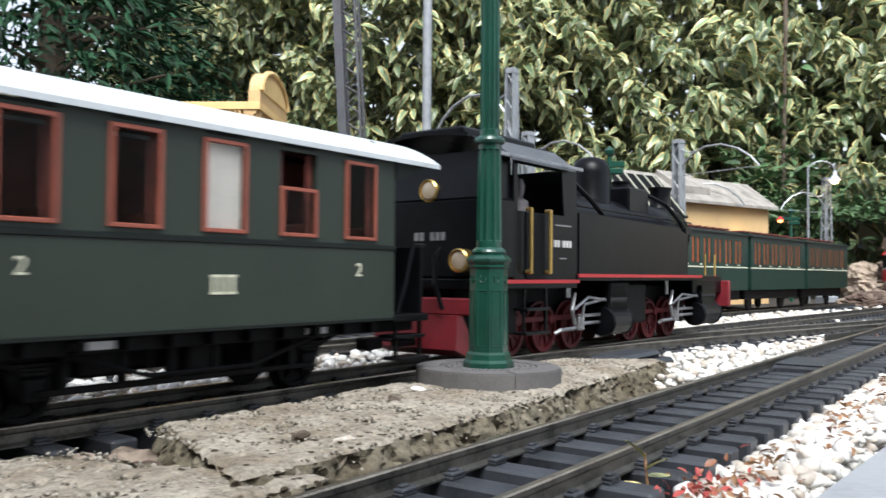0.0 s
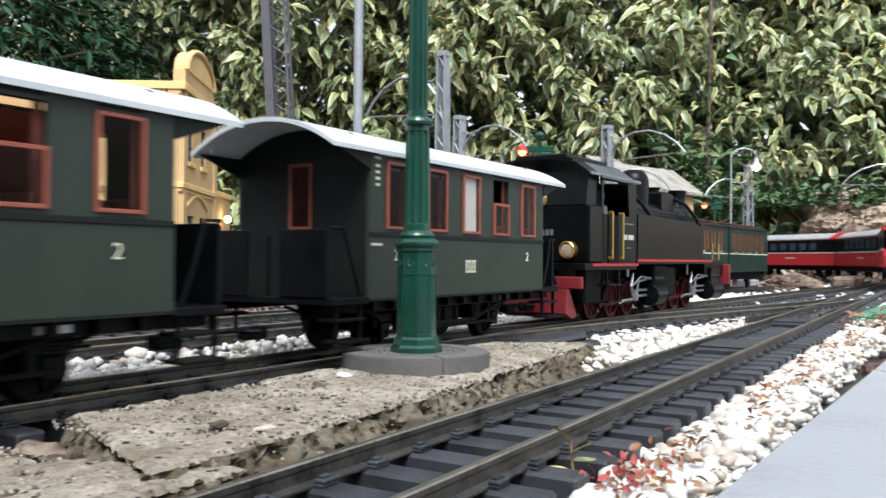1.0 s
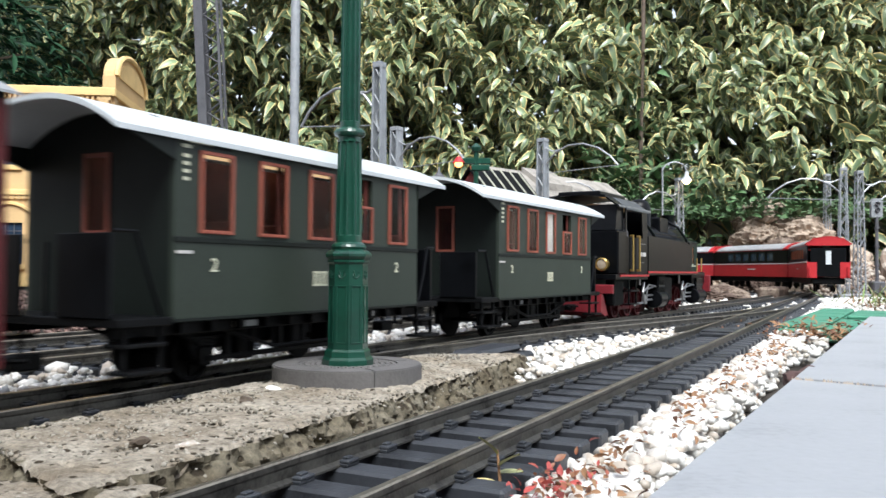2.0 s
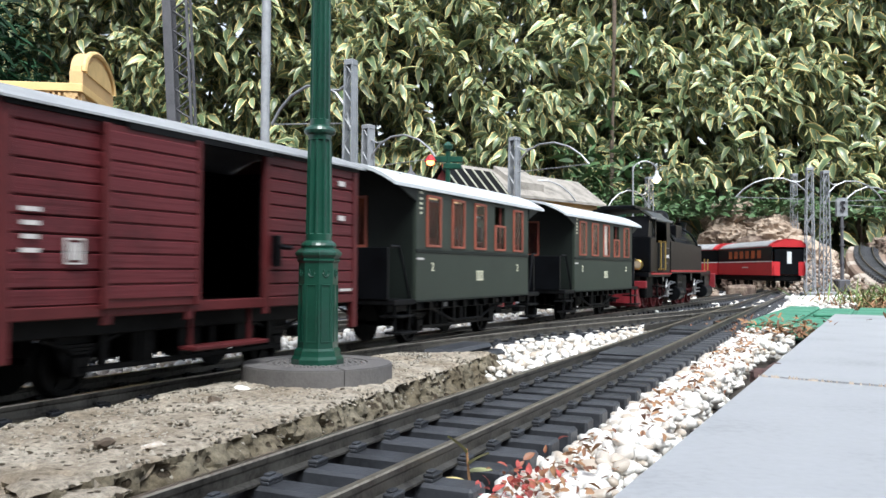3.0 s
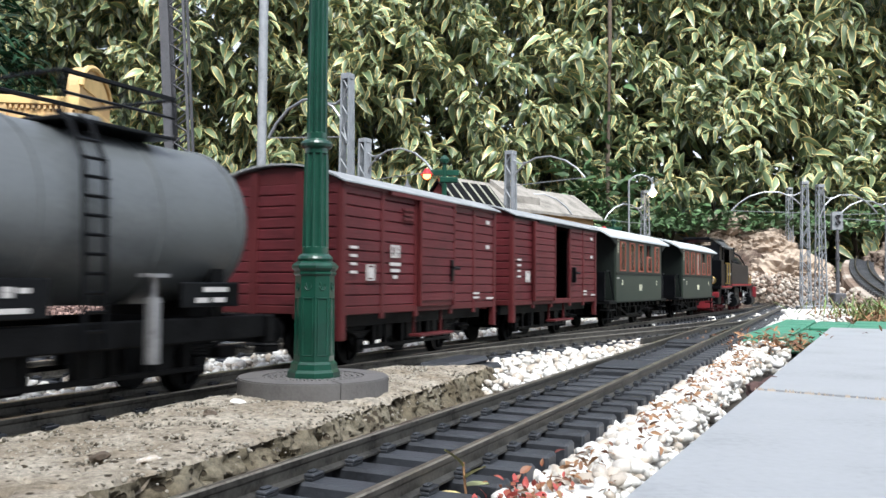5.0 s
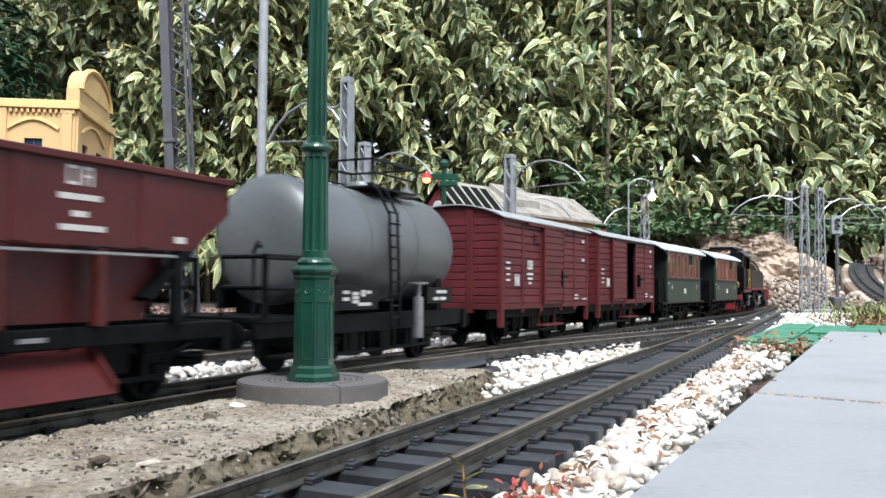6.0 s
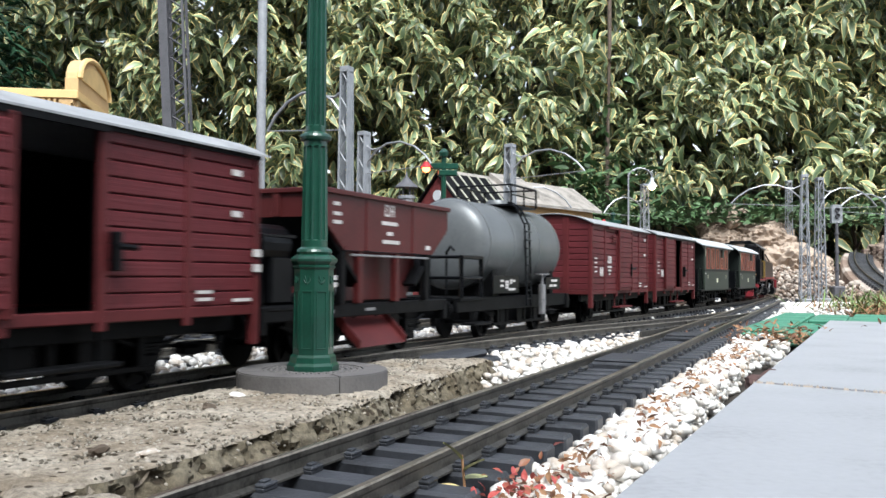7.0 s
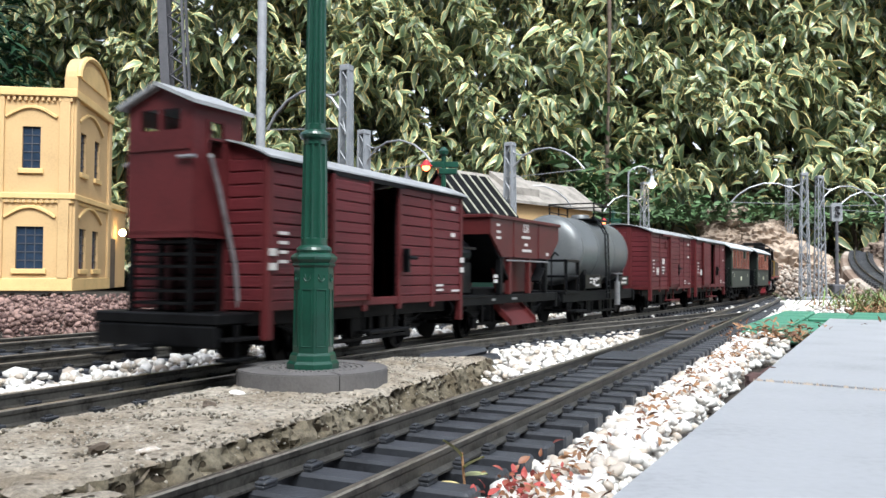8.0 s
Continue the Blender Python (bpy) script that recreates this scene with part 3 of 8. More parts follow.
# ---- the cast lamp post on its plinth ----
def lamp_post():
    c = (-0.079, 0.512)
    zt = 0.0078
    L = thing("street_lamp", "dark green fluted cast lamp post on a round plinth", "street lamp", at=pose(c[0], c[1], 0, 0, 0, 0))
    R = 0.0455
    for k in range(4):
        a0, a1 = radians(-62 + 90 * k) + 0.006, radians(-62 + 90 * (k + 1)) - 0.006
        bm = B()
        pts = [(R * math.cos(a0 + (a1 - a0) * i / 20), R * math.sin(a0 + (a1 - a0) * i / 20)) for i in range(21)]
        inn = [(0.03 * math.cos(a1 - (a1 - a0) * i / 20), 0.03 * math.sin(a1 - (a1 - a0) * i / 20)) for i in range(21)]
        prism(bm, pts + inn, "Z", -0.005, zt)
        bmesh.ops.bevel(bm, geom=[ed for ed in bm.edges if all(abs(q.co.z - zt) < 1e-6 for q in ed.verts)], offset=0.0007, segments=2, affect="EDGES")
        part("plinth_segment", bm, M["disc"], L, "grey cast plinth segment")
    bm = B()
    lathe(bm, [(0.0295, -0.005), (0.0298, zt - 0.0012), (0.0005, zt - 0.0012)], 48)
    part("plinth_core", bm, M["disc"], L)
    # raised cobbled rings on the plinth
    me = None
    for ring, r in enumerate((0.018, 0.0215, 0.025, 0.0285)):
        n = int(2 * math.pi * r / 0.0044)
        for i in range(n):
            a = 2 * math.pi * i / n + ring * 0.3
            if me is None:
                bm = B()
                box(bm, -0.0012, 0.0012, -0.0017, 0.0017, -0.0006, 0.0006, 0.0003)
                o = part("cobble", bm, M["disc"], L)
                me = o.data
            else:
                o = new("cobble", me)
                o.parent = L
            o.matrix_basis = pose(r * math.cos(a), r * math.sin(a), zt - 0.0008, 0, 0, math.degrees(a))
    ph = radians(10)
    g = M["lampgreen"]
    # moulded foot
    bm = B()
    lathe(bm, [(0.0158, zt - 0.0015), (0.0158, zt + 0.0025), (0.0144, zt + 0.0042), (0.0138, zt + 0.0075), (0.0126, zt + 0.009)], 8, phase=ph)
    part("foot", bm, g, L)
    # panelled octagonal pedestal
    z0, z1 = zt + 0.009, zt + 0.0605
    bm = B()
    lathe(bm, [(0.0123, z0 - 0.001), (0.0121, z0 + 0.02), (0.0119, z1)], 8, phase=ph)
    ped = part("pedestal", bm, g, L)
    for k in range(8):
        a = ph + (k + 0.5) * math.pi / 4
        ap = 0.0121 * math.cos(math.pi / 8)
        bm = B()
        w, h0, h1 = 0.0033, z0 + 0.0035, z1 - 0.013
        for x0, x1, y0, y1 in ((-w, -w + 0.0007, h0, h1), (w - 0.0007, w, h0, h1), (-w, w, h0, h0 + 0.0007), (-w, w, h1 - 0.0007, h1)):
            box(bm, -0.0004, 0.0005, x0, x1, y0, y1, 0.0002)
        mm = pose(ap * math.cos(a), ap * math.sin(a), 0, 0, 0, math.degrees(a))
        bmesh.ops.transform(bm, matrix=mm, verts=bm.verts)
        part("panel_moulding", bm, g, ped)
        bm = B()
        ring = [(0.0, 0.0021 * math.sin(t), z1 - 0.0062 + 0.0024 * math.cos(t)) for t in (0.9, 1.8, 2.7, 3.6, 4.5, 5.4)]
        tube(bm, ring, 0.00045, 5)
        rod(bm, (0, -0.0016, z1 - 0.004), (0, 0.0002, z1 - 0.0095), 0.0005, 0.0002, 5)
        bmesh.ops.transform(bm, matrix=pose(ap * math.cos(a), ap * math.sin(a), 0, 0, 0, math.degrees(a)), verts=bm.verts)
        part("ornament", bm, g, ped)
    # collar
    bm = B()
    lathe(bm, [(0.0119, z1), (0.0130, z1 + 0.0012), (0.0130, z1 + 0.002), (0.0123, z1 + 0.0026), (0.0141, z1 + 0.0048), (0.0142, z1 + 0.0062), (0.0124, z1 + 0.0080), (0.0104, z1 + 0.0092)], 8, phase=ph)
    lathe(bm, [(0.0104, z1 + 0.009), (0.0110, z1 + 0.0105), (0.0104, z1 + 0.012), (0.0084, z1 + 0.0135)], 24)
    part("collar", bm, g, L)

    def fluted(r0, r1, h0, h1, name):
        bm = B()
        n, rings = 10, []
        for h in (h0, h0 + 0.004, h0 + 0.0045, h1 - 0.0045, h1 - 0.004, h1):
            ring = []
            rr = r0 + (r1 - r0) * (h - h0) / (h1 - h0)
            deep = 0.0 if (h < h0 + 0.0042 or h > h1 - 0.0042) else 1.0
            for k in range(n * 6):
                a = ph + 2 * math.pi * k / (n * 6)
                m = k % 6
                cut = (0, 0, 0.75, 1.0, 1.0, 0.75)[m] * 0.0013 * deep
                ring.append(bm.verts.new(((rr - cut) * math.cos(a), (rr - cut) * math.sin(a), h)))
            rings.append(ring)
        for a, b in zip(rings, rings[1:]):
            k = len(a)
            for i in range(k):
                bm.faces.new((a[i], a[(i + 1) % k], b[(i + 1) % k], b[i]))
        bm.faces.new(rings[0][::-1])
        bm.faces.new(rings[-1])
        part(name, bm, g, L)
    za = z1 + 0.0135
    zb = 0.1475
    fluted(0.0081, 0.0072, za, zb, "fluted_shaft")
    bm = B()
    lathe(bm, [(0.0074, zb - 0.001), (0.0092, zb), (0.0099, zb + 0.0016), (0.0092, zb + 0.0032), (0.0074, zb + 0.0042), (0.0064, zb + 0.0048)], 24)
    part("ring", bm, g, L)
    fluted(0.0063, 0.0055, zb + 0.0044, 0.33, "upper_shaft")
    bm = B()
    lathe(bm, [(0.0063, 0.329), (0.0085, 0.332), (0.005, 0.336), (0.005, 0.345)], 20)
    part("finial", bm, g, L)


lamp_post()


# ---- rolling stock: local x forwards, y to its left, z up from the rail head ----
ROLLING = []      # thing, place of its middle along the main line at the end, half wheelbase
SPINNERS = []     # wheelset, x, z, radius
RODS = []         # rod, x, y, z, crank radius, wheel radius


def wheelset(parent, x, r=0.0155, material=None, spokes=0, width=0.0215):
    bm = B()
    rod(bm, (0, -0.026, 0), (0, 0.026, 0), 0.002, None, 8)
    for sy in (-1, 1):
        y = sy * width
        lathe(bm, [(r * 0.55, y - sy * 0.0025), (r + 0.0022, y - sy * 0.003), (r + 0.0022, y - sy * 0.0018), (r, y - sy * 0.0012), (r * 0.97, y + sy * 0.0035), (r * 0.8, y + sy * 0.0035), (r * 0.78, y + sy * 0.0015), (r * 0.3, y + sy * 0.0015), (r * 0.26, y + sy * 0.004), (0.001, y + sy * 0.004)], 20, axis="Y")
        for k in range(spokes or 5):
            a = k * 2 * math.pi / (spokes or 5)
            rod(bm, (0.25 * r * math.sin(a), y + sy * 0.002, 0.25 * r * math.cos(a)), (0.82 * r * math.sin(a), y + sy * 0.002, 0.82 * r * math.cos(a)), 0.0011, 0.0009, 5)
    o = part("wheelset", bm, material or M["frameblack"], parent)
    o.location = (x, 0, r)
    SPINNERS.append((o, x, r))
    return o


def axle_guards(parent, x, zt=0.036, mat_=None):
    for sy in (-1, 1):
        y = sy * 0.032
        bm = B()
        prism(bm, [(x - 0.016, zt), (x + 0.016, zt), (x + 0.006, 0.011), (x - 0.006, 0.011)], "Y", y - 0.0012, y + 0.0012)
        box(bm, x - 0.0055, x + 0.0055, y - 0.004, y + 0.004, 0.010, 0.021, 0.001)
        part("axle_guard", bm, mat_ or M["frameblack"], parent)
        bm = B()
        for i in range(3):
            w = 0.024 - i * 0.006
            tube(bm, [(x - w, y + sy * 0.003, 0.030 - i * 0.0018), (x - w * 0.4, y + sy * 0.003, 0.026 - i * 0.0018), (x + w * 0.4, y + sy * 0.003, 0.026 - i * 0.0018), (x + w, y + sy * 0.003, 0.030 - i * 0.0018)], 0.0012, 5)
        part("leaf_spring", bm, M["frameblack"], parent)


def coupler(parent, x, sx):
    bm = B()
    box(bm, min(x, x + sx * 0.018), max(x, x + sx * 0.018), -0.005, 0.005, 0.014, 0.022, 0.001)
    tube(bm, [(x + sx * 0.016, -0.014, 0.020), (x + sx * 0.022, -0.008, 0.020), (x + sx * 0.0235, 0, 0.020), (x + sx * 0.022, 0.008, 0.020), (x + sx * 0.016, 0.014, 0.020)], 0.0013, 5)
    part("coupler", bm, M["frameblack"], parent)


def buffer(parent, x, sx, y, z=0.033):
    bm = B()
    lathe(bm, [(0.0035, x), (0.0035, x + sx * 0.006), (0.0022, x + sx * 0.006), (0.0022, x + sx * 0.011), (0.008, x + sx * 0.0115), (0.0076, x + sx * 0.0128), (0.001, x + sx * 0.0135)], 14, at=(0, y, z), axis="X")
    part("buffer", bm, M["frameblack"], parent)


def bars(parent, x, y, z, rows, material, size=0.0025, name="marking"):
    """Small writing as plain bars on the side face; rows of (offset x, offset z, length)."""
    bm = B()
    for dx, dz, ln in rows:
        box(bm, x + dx - ln / 2, x + dx + ln / 2, y - 0.0003, y + 0.0004, z + dz - size / 2, z + dz + size / 2)
    return part(name, bm, material, parent)


def text_side(parent, words, x, y, z, size, material):
    m = pose(x, y, z, 90, 0, 0)
    return part("lettering", text_bm(words, size, m), material, parent)


def arched_roof(L0, L1, half, z_eave, rise, thick, over=0.004, n=14):
    """Curved roof sheet with closed ends; x from L0 to L1."""
    bm = B()
    top = [(-(half + over) + 2 * (half + over) * i / n, 0) for i in range(n + 1)]
    prof = []
    for y, _ in top:
        k = y / (half + over)
        prof.append((y, z_eave + rise * (1 - abs(k) ** 2.2)))
    under = [(y, z - thick) for y, z in prof[::-1]]
    prism(bm, prof + under, "X", L0, L1)
    return bm


def windowed_side(y, x0, x1, z0, z1, wins, thick=0.003):
    """A wall in the x-z plane with real openings (x0, x1, z0, z1), in one piece."""
    bm = B()
    ws = sorted(wins)
    ya, yb = (y - thick, y) if y > 0 else (y, y + thick)
    lo, hi = min(w[2] for w in ws), max(w[3] for w in ws)
    xs = sorted({x0, x1, *[w[0] for w in ws], *[w[1] for w in ws]})
    for a, b in zip(xs, xs[1:]):
        for c, d in ((z0, lo), (lo, hi), (hi, z1)):
            if c == lo and any(abs(a - w[0]) < 1e-9 for w in ws):
                continue
            box(bm, a, b, ya, yb, c, d)
    bmesh.ops.remove_doubles(bm, verts=bm.verts, dist=1e-6)
    return bm


def coach(s_mid, number, lit):
    t = thing("passenger_coach", "olive green two-axle model coach with pale roof" + (" and lit interior" if lit else ""), "railway coach", "coaches of the train")
    hl, hw = 0.125, 0.0575
    zs, ze = 0.038, 0.134
    pitch = 0.0475
    wz0, wz1 = 0.0835, 0.1275
    centres = [pitch * (k - 2) for k in range(5)]
    wins = [(c - 0.0128, c + 0.0128, wz0, wz1) for c in centres]
    for sy in (-1, 1):
        bm = windowed_side(sy * hw, -hl, hl, zs, ze, wins)
        side = part("side_wall", bm, M["coach"], t)
        bm = B()
        box(bm, -hl - 0.0004, hl + 0.0004, sy * hw - 0.0008, sy * hw + 0.0008, 0.0785, 0.0815, 0.0004)
        part("waist_rail", bm, M["coachdark"], side)
        bm = B()
        box(bm, -hl, hl, sy * (hw + 0.0004) - 0.0004, sy * (hw + 0.0004) + 0.0004, 0.0376, 0.0392)
        part("sill_strip", bm, M["coachdark"], side)
        for i, c in enumerate(centres):
            bm = B()
            f = 0.0020
            yf0, yf1 = sy * hw - 0.0016, sy * hw + 0.0006
            drop = i == 3
            zt = wz1 - (0.0185 if drop else 0.0)
            box(bm, c - 0.0128, c - 0.0128 + f, yf0, yf1, wz0, zt, 0.0003)
            box(bm, c + 0.0128 - f, c + 0.0128, yf0, yf1, wz0, zt, 0.0003)
            box(bm, c - 0.0128 + f, c + 0.0128 - f, yf0, yf1, wz0, wz0 + f, 0.0003)
            box(bm, c - 0.0128 + f, c + 0.0128 - f, yf0, yf1, zt - f, zt, 0.0003)
            w = part("window", bm, M["winred"], t, "orange-red framed window, half open" if drop else "orange-red framed window")
            bm = B()
            box(bm, c - 0.0128 + f, c + 0.0128 - f, sy * hw - 0.0009, sy * hw - 0.0004, wz0 + f, zt - f)
            part("pane", bm, M["pane"], w)
            bm = B()
            box(bm, c - 0.0115, c + 0.0115, sy * hw - 0.0004, sy * hw + 0.0012, wz1 + 0.0018, wz1 + 0.0032, 0.0003)
            part("drip_strip", bm, M["coachdark"], w)
            if i == 2 and not lit:
                bm = B()
                box(bm, c - 0.0112, c + 0.0112, sy * (hw - 0.0024) - 0.0004, sy * (hw - 0.0024) + 0.0004, wz0 + 0.001, wz1 - 0.001)
                part("blind", bm, M["curtain"], w, "cream blind drawn down")
            elif sy < 0 and not (lit and i in (0, 2)):
                bm = B()
                box(bm, c - 0.0125, c - 0.0085, sy * (hw - 0.004) - 0.0004, sy * (hw - 0.004) + 0.0004, wz0 - 0.001, wz1)
                box(bm, c + 0.0085, c + 0.0125, sy * (hw - 0.004) - 0.0004, sy * (hw - 0.004) + 0.0004, wz0 - 0.001, wz1)
                part("curtain", bm, M["inside"], w)
        if sy < 0:
            y = sy * (hw + 0.0003)
            for c in (centres[0], centres[4]):
                text_side(side, number, c - 0.001, y, 0.0665, 0.0105, M["cream"])
            bm = B()
            for k in range(4):
                box(bm, -0.0070 + k * 0.004, -0.0056 + k * 0.004, y - 0.0002, y + 0.0003, 0.0545, 0.0635)
            for zz in (0.0545, 0.0626):
                box(bm, -0.0075, 0.0, y - 0.0002, y + 0.0003, zz, zz + 0.0012)
                box(bm, 0.0015, 0.0075, y - 0.0002, y + 0.0003, zz, zz + 0.0012)
            part("owner_mark", bm, M["cream"], side)
            bars(side, -hl + 0.0075, y, 0.113, [(0, 0.0155, 0.006), (0, 0.0105, 0.004), (0, 0.0065, 0.0035), (0, 0.0025, 0.0038), (0, -0.0015, 0.003)], M["cream"], 0.0018)
            bars(side, -hl + 0.017, y, 0.1315, [(0, 0, 0.018)], M["cream"], 0.0016)
            bars(side, -hl + 0.007, y, 0.0735, [(0, 0, 0.011)], M["white"], 0.0016)
    for sx in (-1, 1):
        bm = B()
        x = sx * hl
        xa, xb = sorted((x, x - sx * 0.003))
        box(bm, xa, xb, -hw + 0.003, -0.009, zs, ze)
        box(bm, xa, xb, 0.009, hw - 0.003, zs, ze)
        box(bm, xa, xb, -0.009, 0.009, zs, 0.084)
        box(bm, xa, xb, -0.009, 0.009, 0.126, ze)
        prism(bm, [(-hw, ze), (hw, ze), (hw * 0.7, ze + 0.011), (0, ze + 0.0165), (-hw * 0.7, ze + 0.011)], "X", xa, xb)
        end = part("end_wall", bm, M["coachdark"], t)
        bm = B()
        for a, b, c, d in ((-0.010, -0.0078, 0.083, 0.127), (0.0078, 0.010, 0.083, 0.127), (-0.0078, 0.0078, 0.083, 0.0852), (-0.0078, 0.0078, 0.1248, 0.127)):
            box(bm, x - 0.001, x + 0.001, a, b, c, d)
        wn_ = part("door_window", bm, M["winred"], end)
        bm = B()
        box(bm, x - 0.0004, x + 0.0004, -0.0078, 0.0078, 0.0852, 0.1248)
        part("pane", bm, M["pane"], wn_)
        # open platform: deck, railing panels, steps
        xo = sx * (hl + 0.034)
        x1, x2 = sorted((x, xo))
        bm = B()
        box(bm, x1, x2, -hw, hw, 0.036, 0.0405, 0.0006)
        part("platform", bm, M["frameblack"], t)
        for sy in (-1, 1):
            bm = B()
            box(bm, xo - 0.0012, xo + 0.0012, min(sy * 0.0515, sy * 0.014), max(sy * 0.0515, sy * 0.014), 0.0405, 0.082, 0.0004)
            rl = part("railing_panel", bm, M["black"], t)
            bm = B()
            tube(bm, [(xo, sy * 0.053, 0.083), (xo - sx * 0.012, sy * 0.054, 0.083), (x + sx * 0.014, sy * 0.055, 0.060), (x + sx * 0.006, sy * 0.055, 0.041)], 0.0012, 6)
            part("handrail", bm, M["black"], rl)
            for z, d in ((0.026, 0.0), (0.013, 0.004)):
                bm = B()
                box(bm, x1 + 0.003, x2 - 0.004, sy * (0.050 + d) - 0.008, sy * (0.050 + d) + 0.008, z, z + 0.002, 0.0004)
                part("step", bm, M["frameblack"], t)
            bm = B()
            for xx in (x1 + 0.005, x2 - 0.006):
                box(bm, xx, xx + 0.0016, sy * 0.054 - 0.0012, sy * 0.054 + 0.0012, 0.013, 0.037)
            part("step_hanger", bm, M["frameblack"], t)
        bm = B()
        rod(bm, (xo - sx * 0.004, 0, 0.040), (xo - sx * 0.004, 0, 0.078), 0.0014)
        part("brake_column", bm, M["black"], t)
        coupler(t, xo, sx)
    bm = arched_roof(-hl - 0.040, hl + 0.040, hw, ze - 0.0005, 0.0185, 0.0028, 0.0035, 18)
    part("roof", bm, M["roofwhite"], t, "pale grey-white curved roof", True)
    for sx in (-1, 1):
        for sy in (-1, 1):
            bm = B()
            pts = [(sx * hl, ze - 0.014), (sx * (hl + 0.036), ze - 0.001), (sx * hl, ze - 0.001)]
            prism(bm, pts, "Y", sy * hw - 0.001, sy * hw + 0.001)
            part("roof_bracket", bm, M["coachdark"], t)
    bm = B()
    box(bm, -hl + 0.003, hl - 0.003, -hw + 0.003, hw - 0.003, zs, zs + 0.002)
    part("floor", bm, M["inside"], t)
    # added sheet: closes the view through the coach so its inside looks dark
    bm = B()
    box(bm, -hl + 0.004, hl - 0.004, 0.010, 0.012, zs + 0.002, ze)
    part("partition", bm, M["inside"], t, "dark red-brown sheet added to darken the view through the windows")
    for c in centres:
        bm = B()
        for sx in (-1, 1):
            box(bm, c + sx * 0.021 - 0.002, c + sx * 0.021 + 0.002, -hw + 0.006, -0.012, 0.042, 0.092, 0.001)
            box(bm, c + sx * 0.021 - 0.002, c + sx * 0.021 + 0.002, 0.012, hw - 0.006, 0.042, 0.092, 0.001)
        part("seat", bm, M["inside"], t)
    bm = B()
    box(bm, -hl + 0.006, hl - 0.006, -0.004, 0.004, ze + 0.001, ze + 0.003)
    part("ceiling_lamp_strip", bm, M["coachglow"] if lit else M["inside"], t)
    if lit:
        for c, y in ((centres[2] + 0.004, -0.035), (centres[3] - 0.004, -0.036)):
            bm = B()
            lathe(bm, [(0.006, 0.05), (0.0085, 0.078), (0.0075, 0.09), (0.003, 0.093), (0.0045, 0.097), (0.005, 0.102), (0.003, 0.107), (0.001, 0.108)], 10, at=(c, y, 0))
            part("passenger_figure", bm, M["doll"], t, "plain painted toy figure", True)
    # underframe
    for sy in (-1, 1):
        bm = B()
        box(bm, -hl - 0.03, hl + 0.03, sy * 0.046 - 0.002, sy * 0.046 + 0.002, 0.030, 0.0375, 0.0006)
        for k in range(11):
            xx = -hl + 0.0125 + k * 0.0225
            box(bm, xx - 0.002, xx + 0.002, sy * 0.050 - 0.003, sy * 0.050 + 0.003, 0.031, 0.0365)
        part("sole_bar", bm, M["frameblack"], t)
        bm = B()
        tube(bm, [(-0.075, sy * 0.044, 0.031), (-0.03, sy * 0.044, 0.018), (0.03, sy * 0.044, 0.018), (0.075, sy * 0.044, 0.031)], 0.0013, 6)
        for xx in (-0.03, 0.03):
            rod(bm, (xx, sy * 0.044, 0.018), (xx, sy * 0.044, 0.031), 0.0011)
        part("truss_rod", bm, M["frameblack"], t)
        bars(t, -0.06, sy * 0.0485, 0.0335, [(0, 0, 0.02), (0.13, 0, 0.016)], M["steel"], 0.0035, "builder_plate")
    bm = B()
    box(bm, -0.03, 0.03, -0.02, 0.02, 0.018, 0.030, 0.002)
    part("battery_box", bm, M["frameblack"], t)
    for x in (-0.078, 0.078):
        wheelset(t, x)
        axle_guards(t, x)
    brake_gear(t, -0.078, 0.078, int(s_mid * 100))
    ROLLING.append((t, s_mid, 0.078))
    return t


def brake_gear(parent, xa, xb, seed):
    """Dark rods, blocks and hangers hanging low between the wheels. Added clutter that darkens the underside."""
    r = random.Random(seed)
    for sy in (-1, 1):
        bm = B()
        box(bm, xa, xb, sy * 0.036 - 0.0016, sy * 0.036 + 0.0016, 0.0125, 0.0155, 0.0004)
        for k in range(6):
            x = xa + (xb - xa) * (k + 0.5) / 6 + r.uniform(-0.004, 0.004)
            box(bm, x - 0.002, x + 0.002, sy * 0.036 - 0.0022, sy * 0.036 + 0.0022, 0.0150, 0.034)
        part("brake_rod", bm, M["frameblack"], parent)
        for k in range(3):
            x = xa + (xb - xa) * (0.22 + 0.28 * k) + r.uniform(-0.006, 0.006)
            w, z0 = r.uniform(0.007, 0.013), r.uniform(0.011, 0.019)
            bm = B()
            box(bm, x - w, x + w, sy * 0.030 - 0.007, sy * 0.030 + 0.007, z0, 0.036, 0.0015)
            part("brake_block", bm, M["frameblack"], parent)


def planks(parent, x0, x1, y, z0, z1, n, material, name="plank", axis="X", thick=0.003):
    """Boards lying one above another, each its own piece with an open groove between."""
    h = (z1 - z0) / n
    for k in range(n):
        bm = B()
        if axis == "X":
            box(bm, x0, x1, y - thick / 2, y + thick / 2, z0 + k * h + 0.0003, z0 + (k + 1) * h - 0.0003, 0.0006)
        else:
            box(bm, y - thick / 2, y + thick / 2, x0, x1, z0 + k * h + 0.0003, z0 + (k + 1) * h - 0.0003, 0.0006)
        part(name, bm, material, parent)


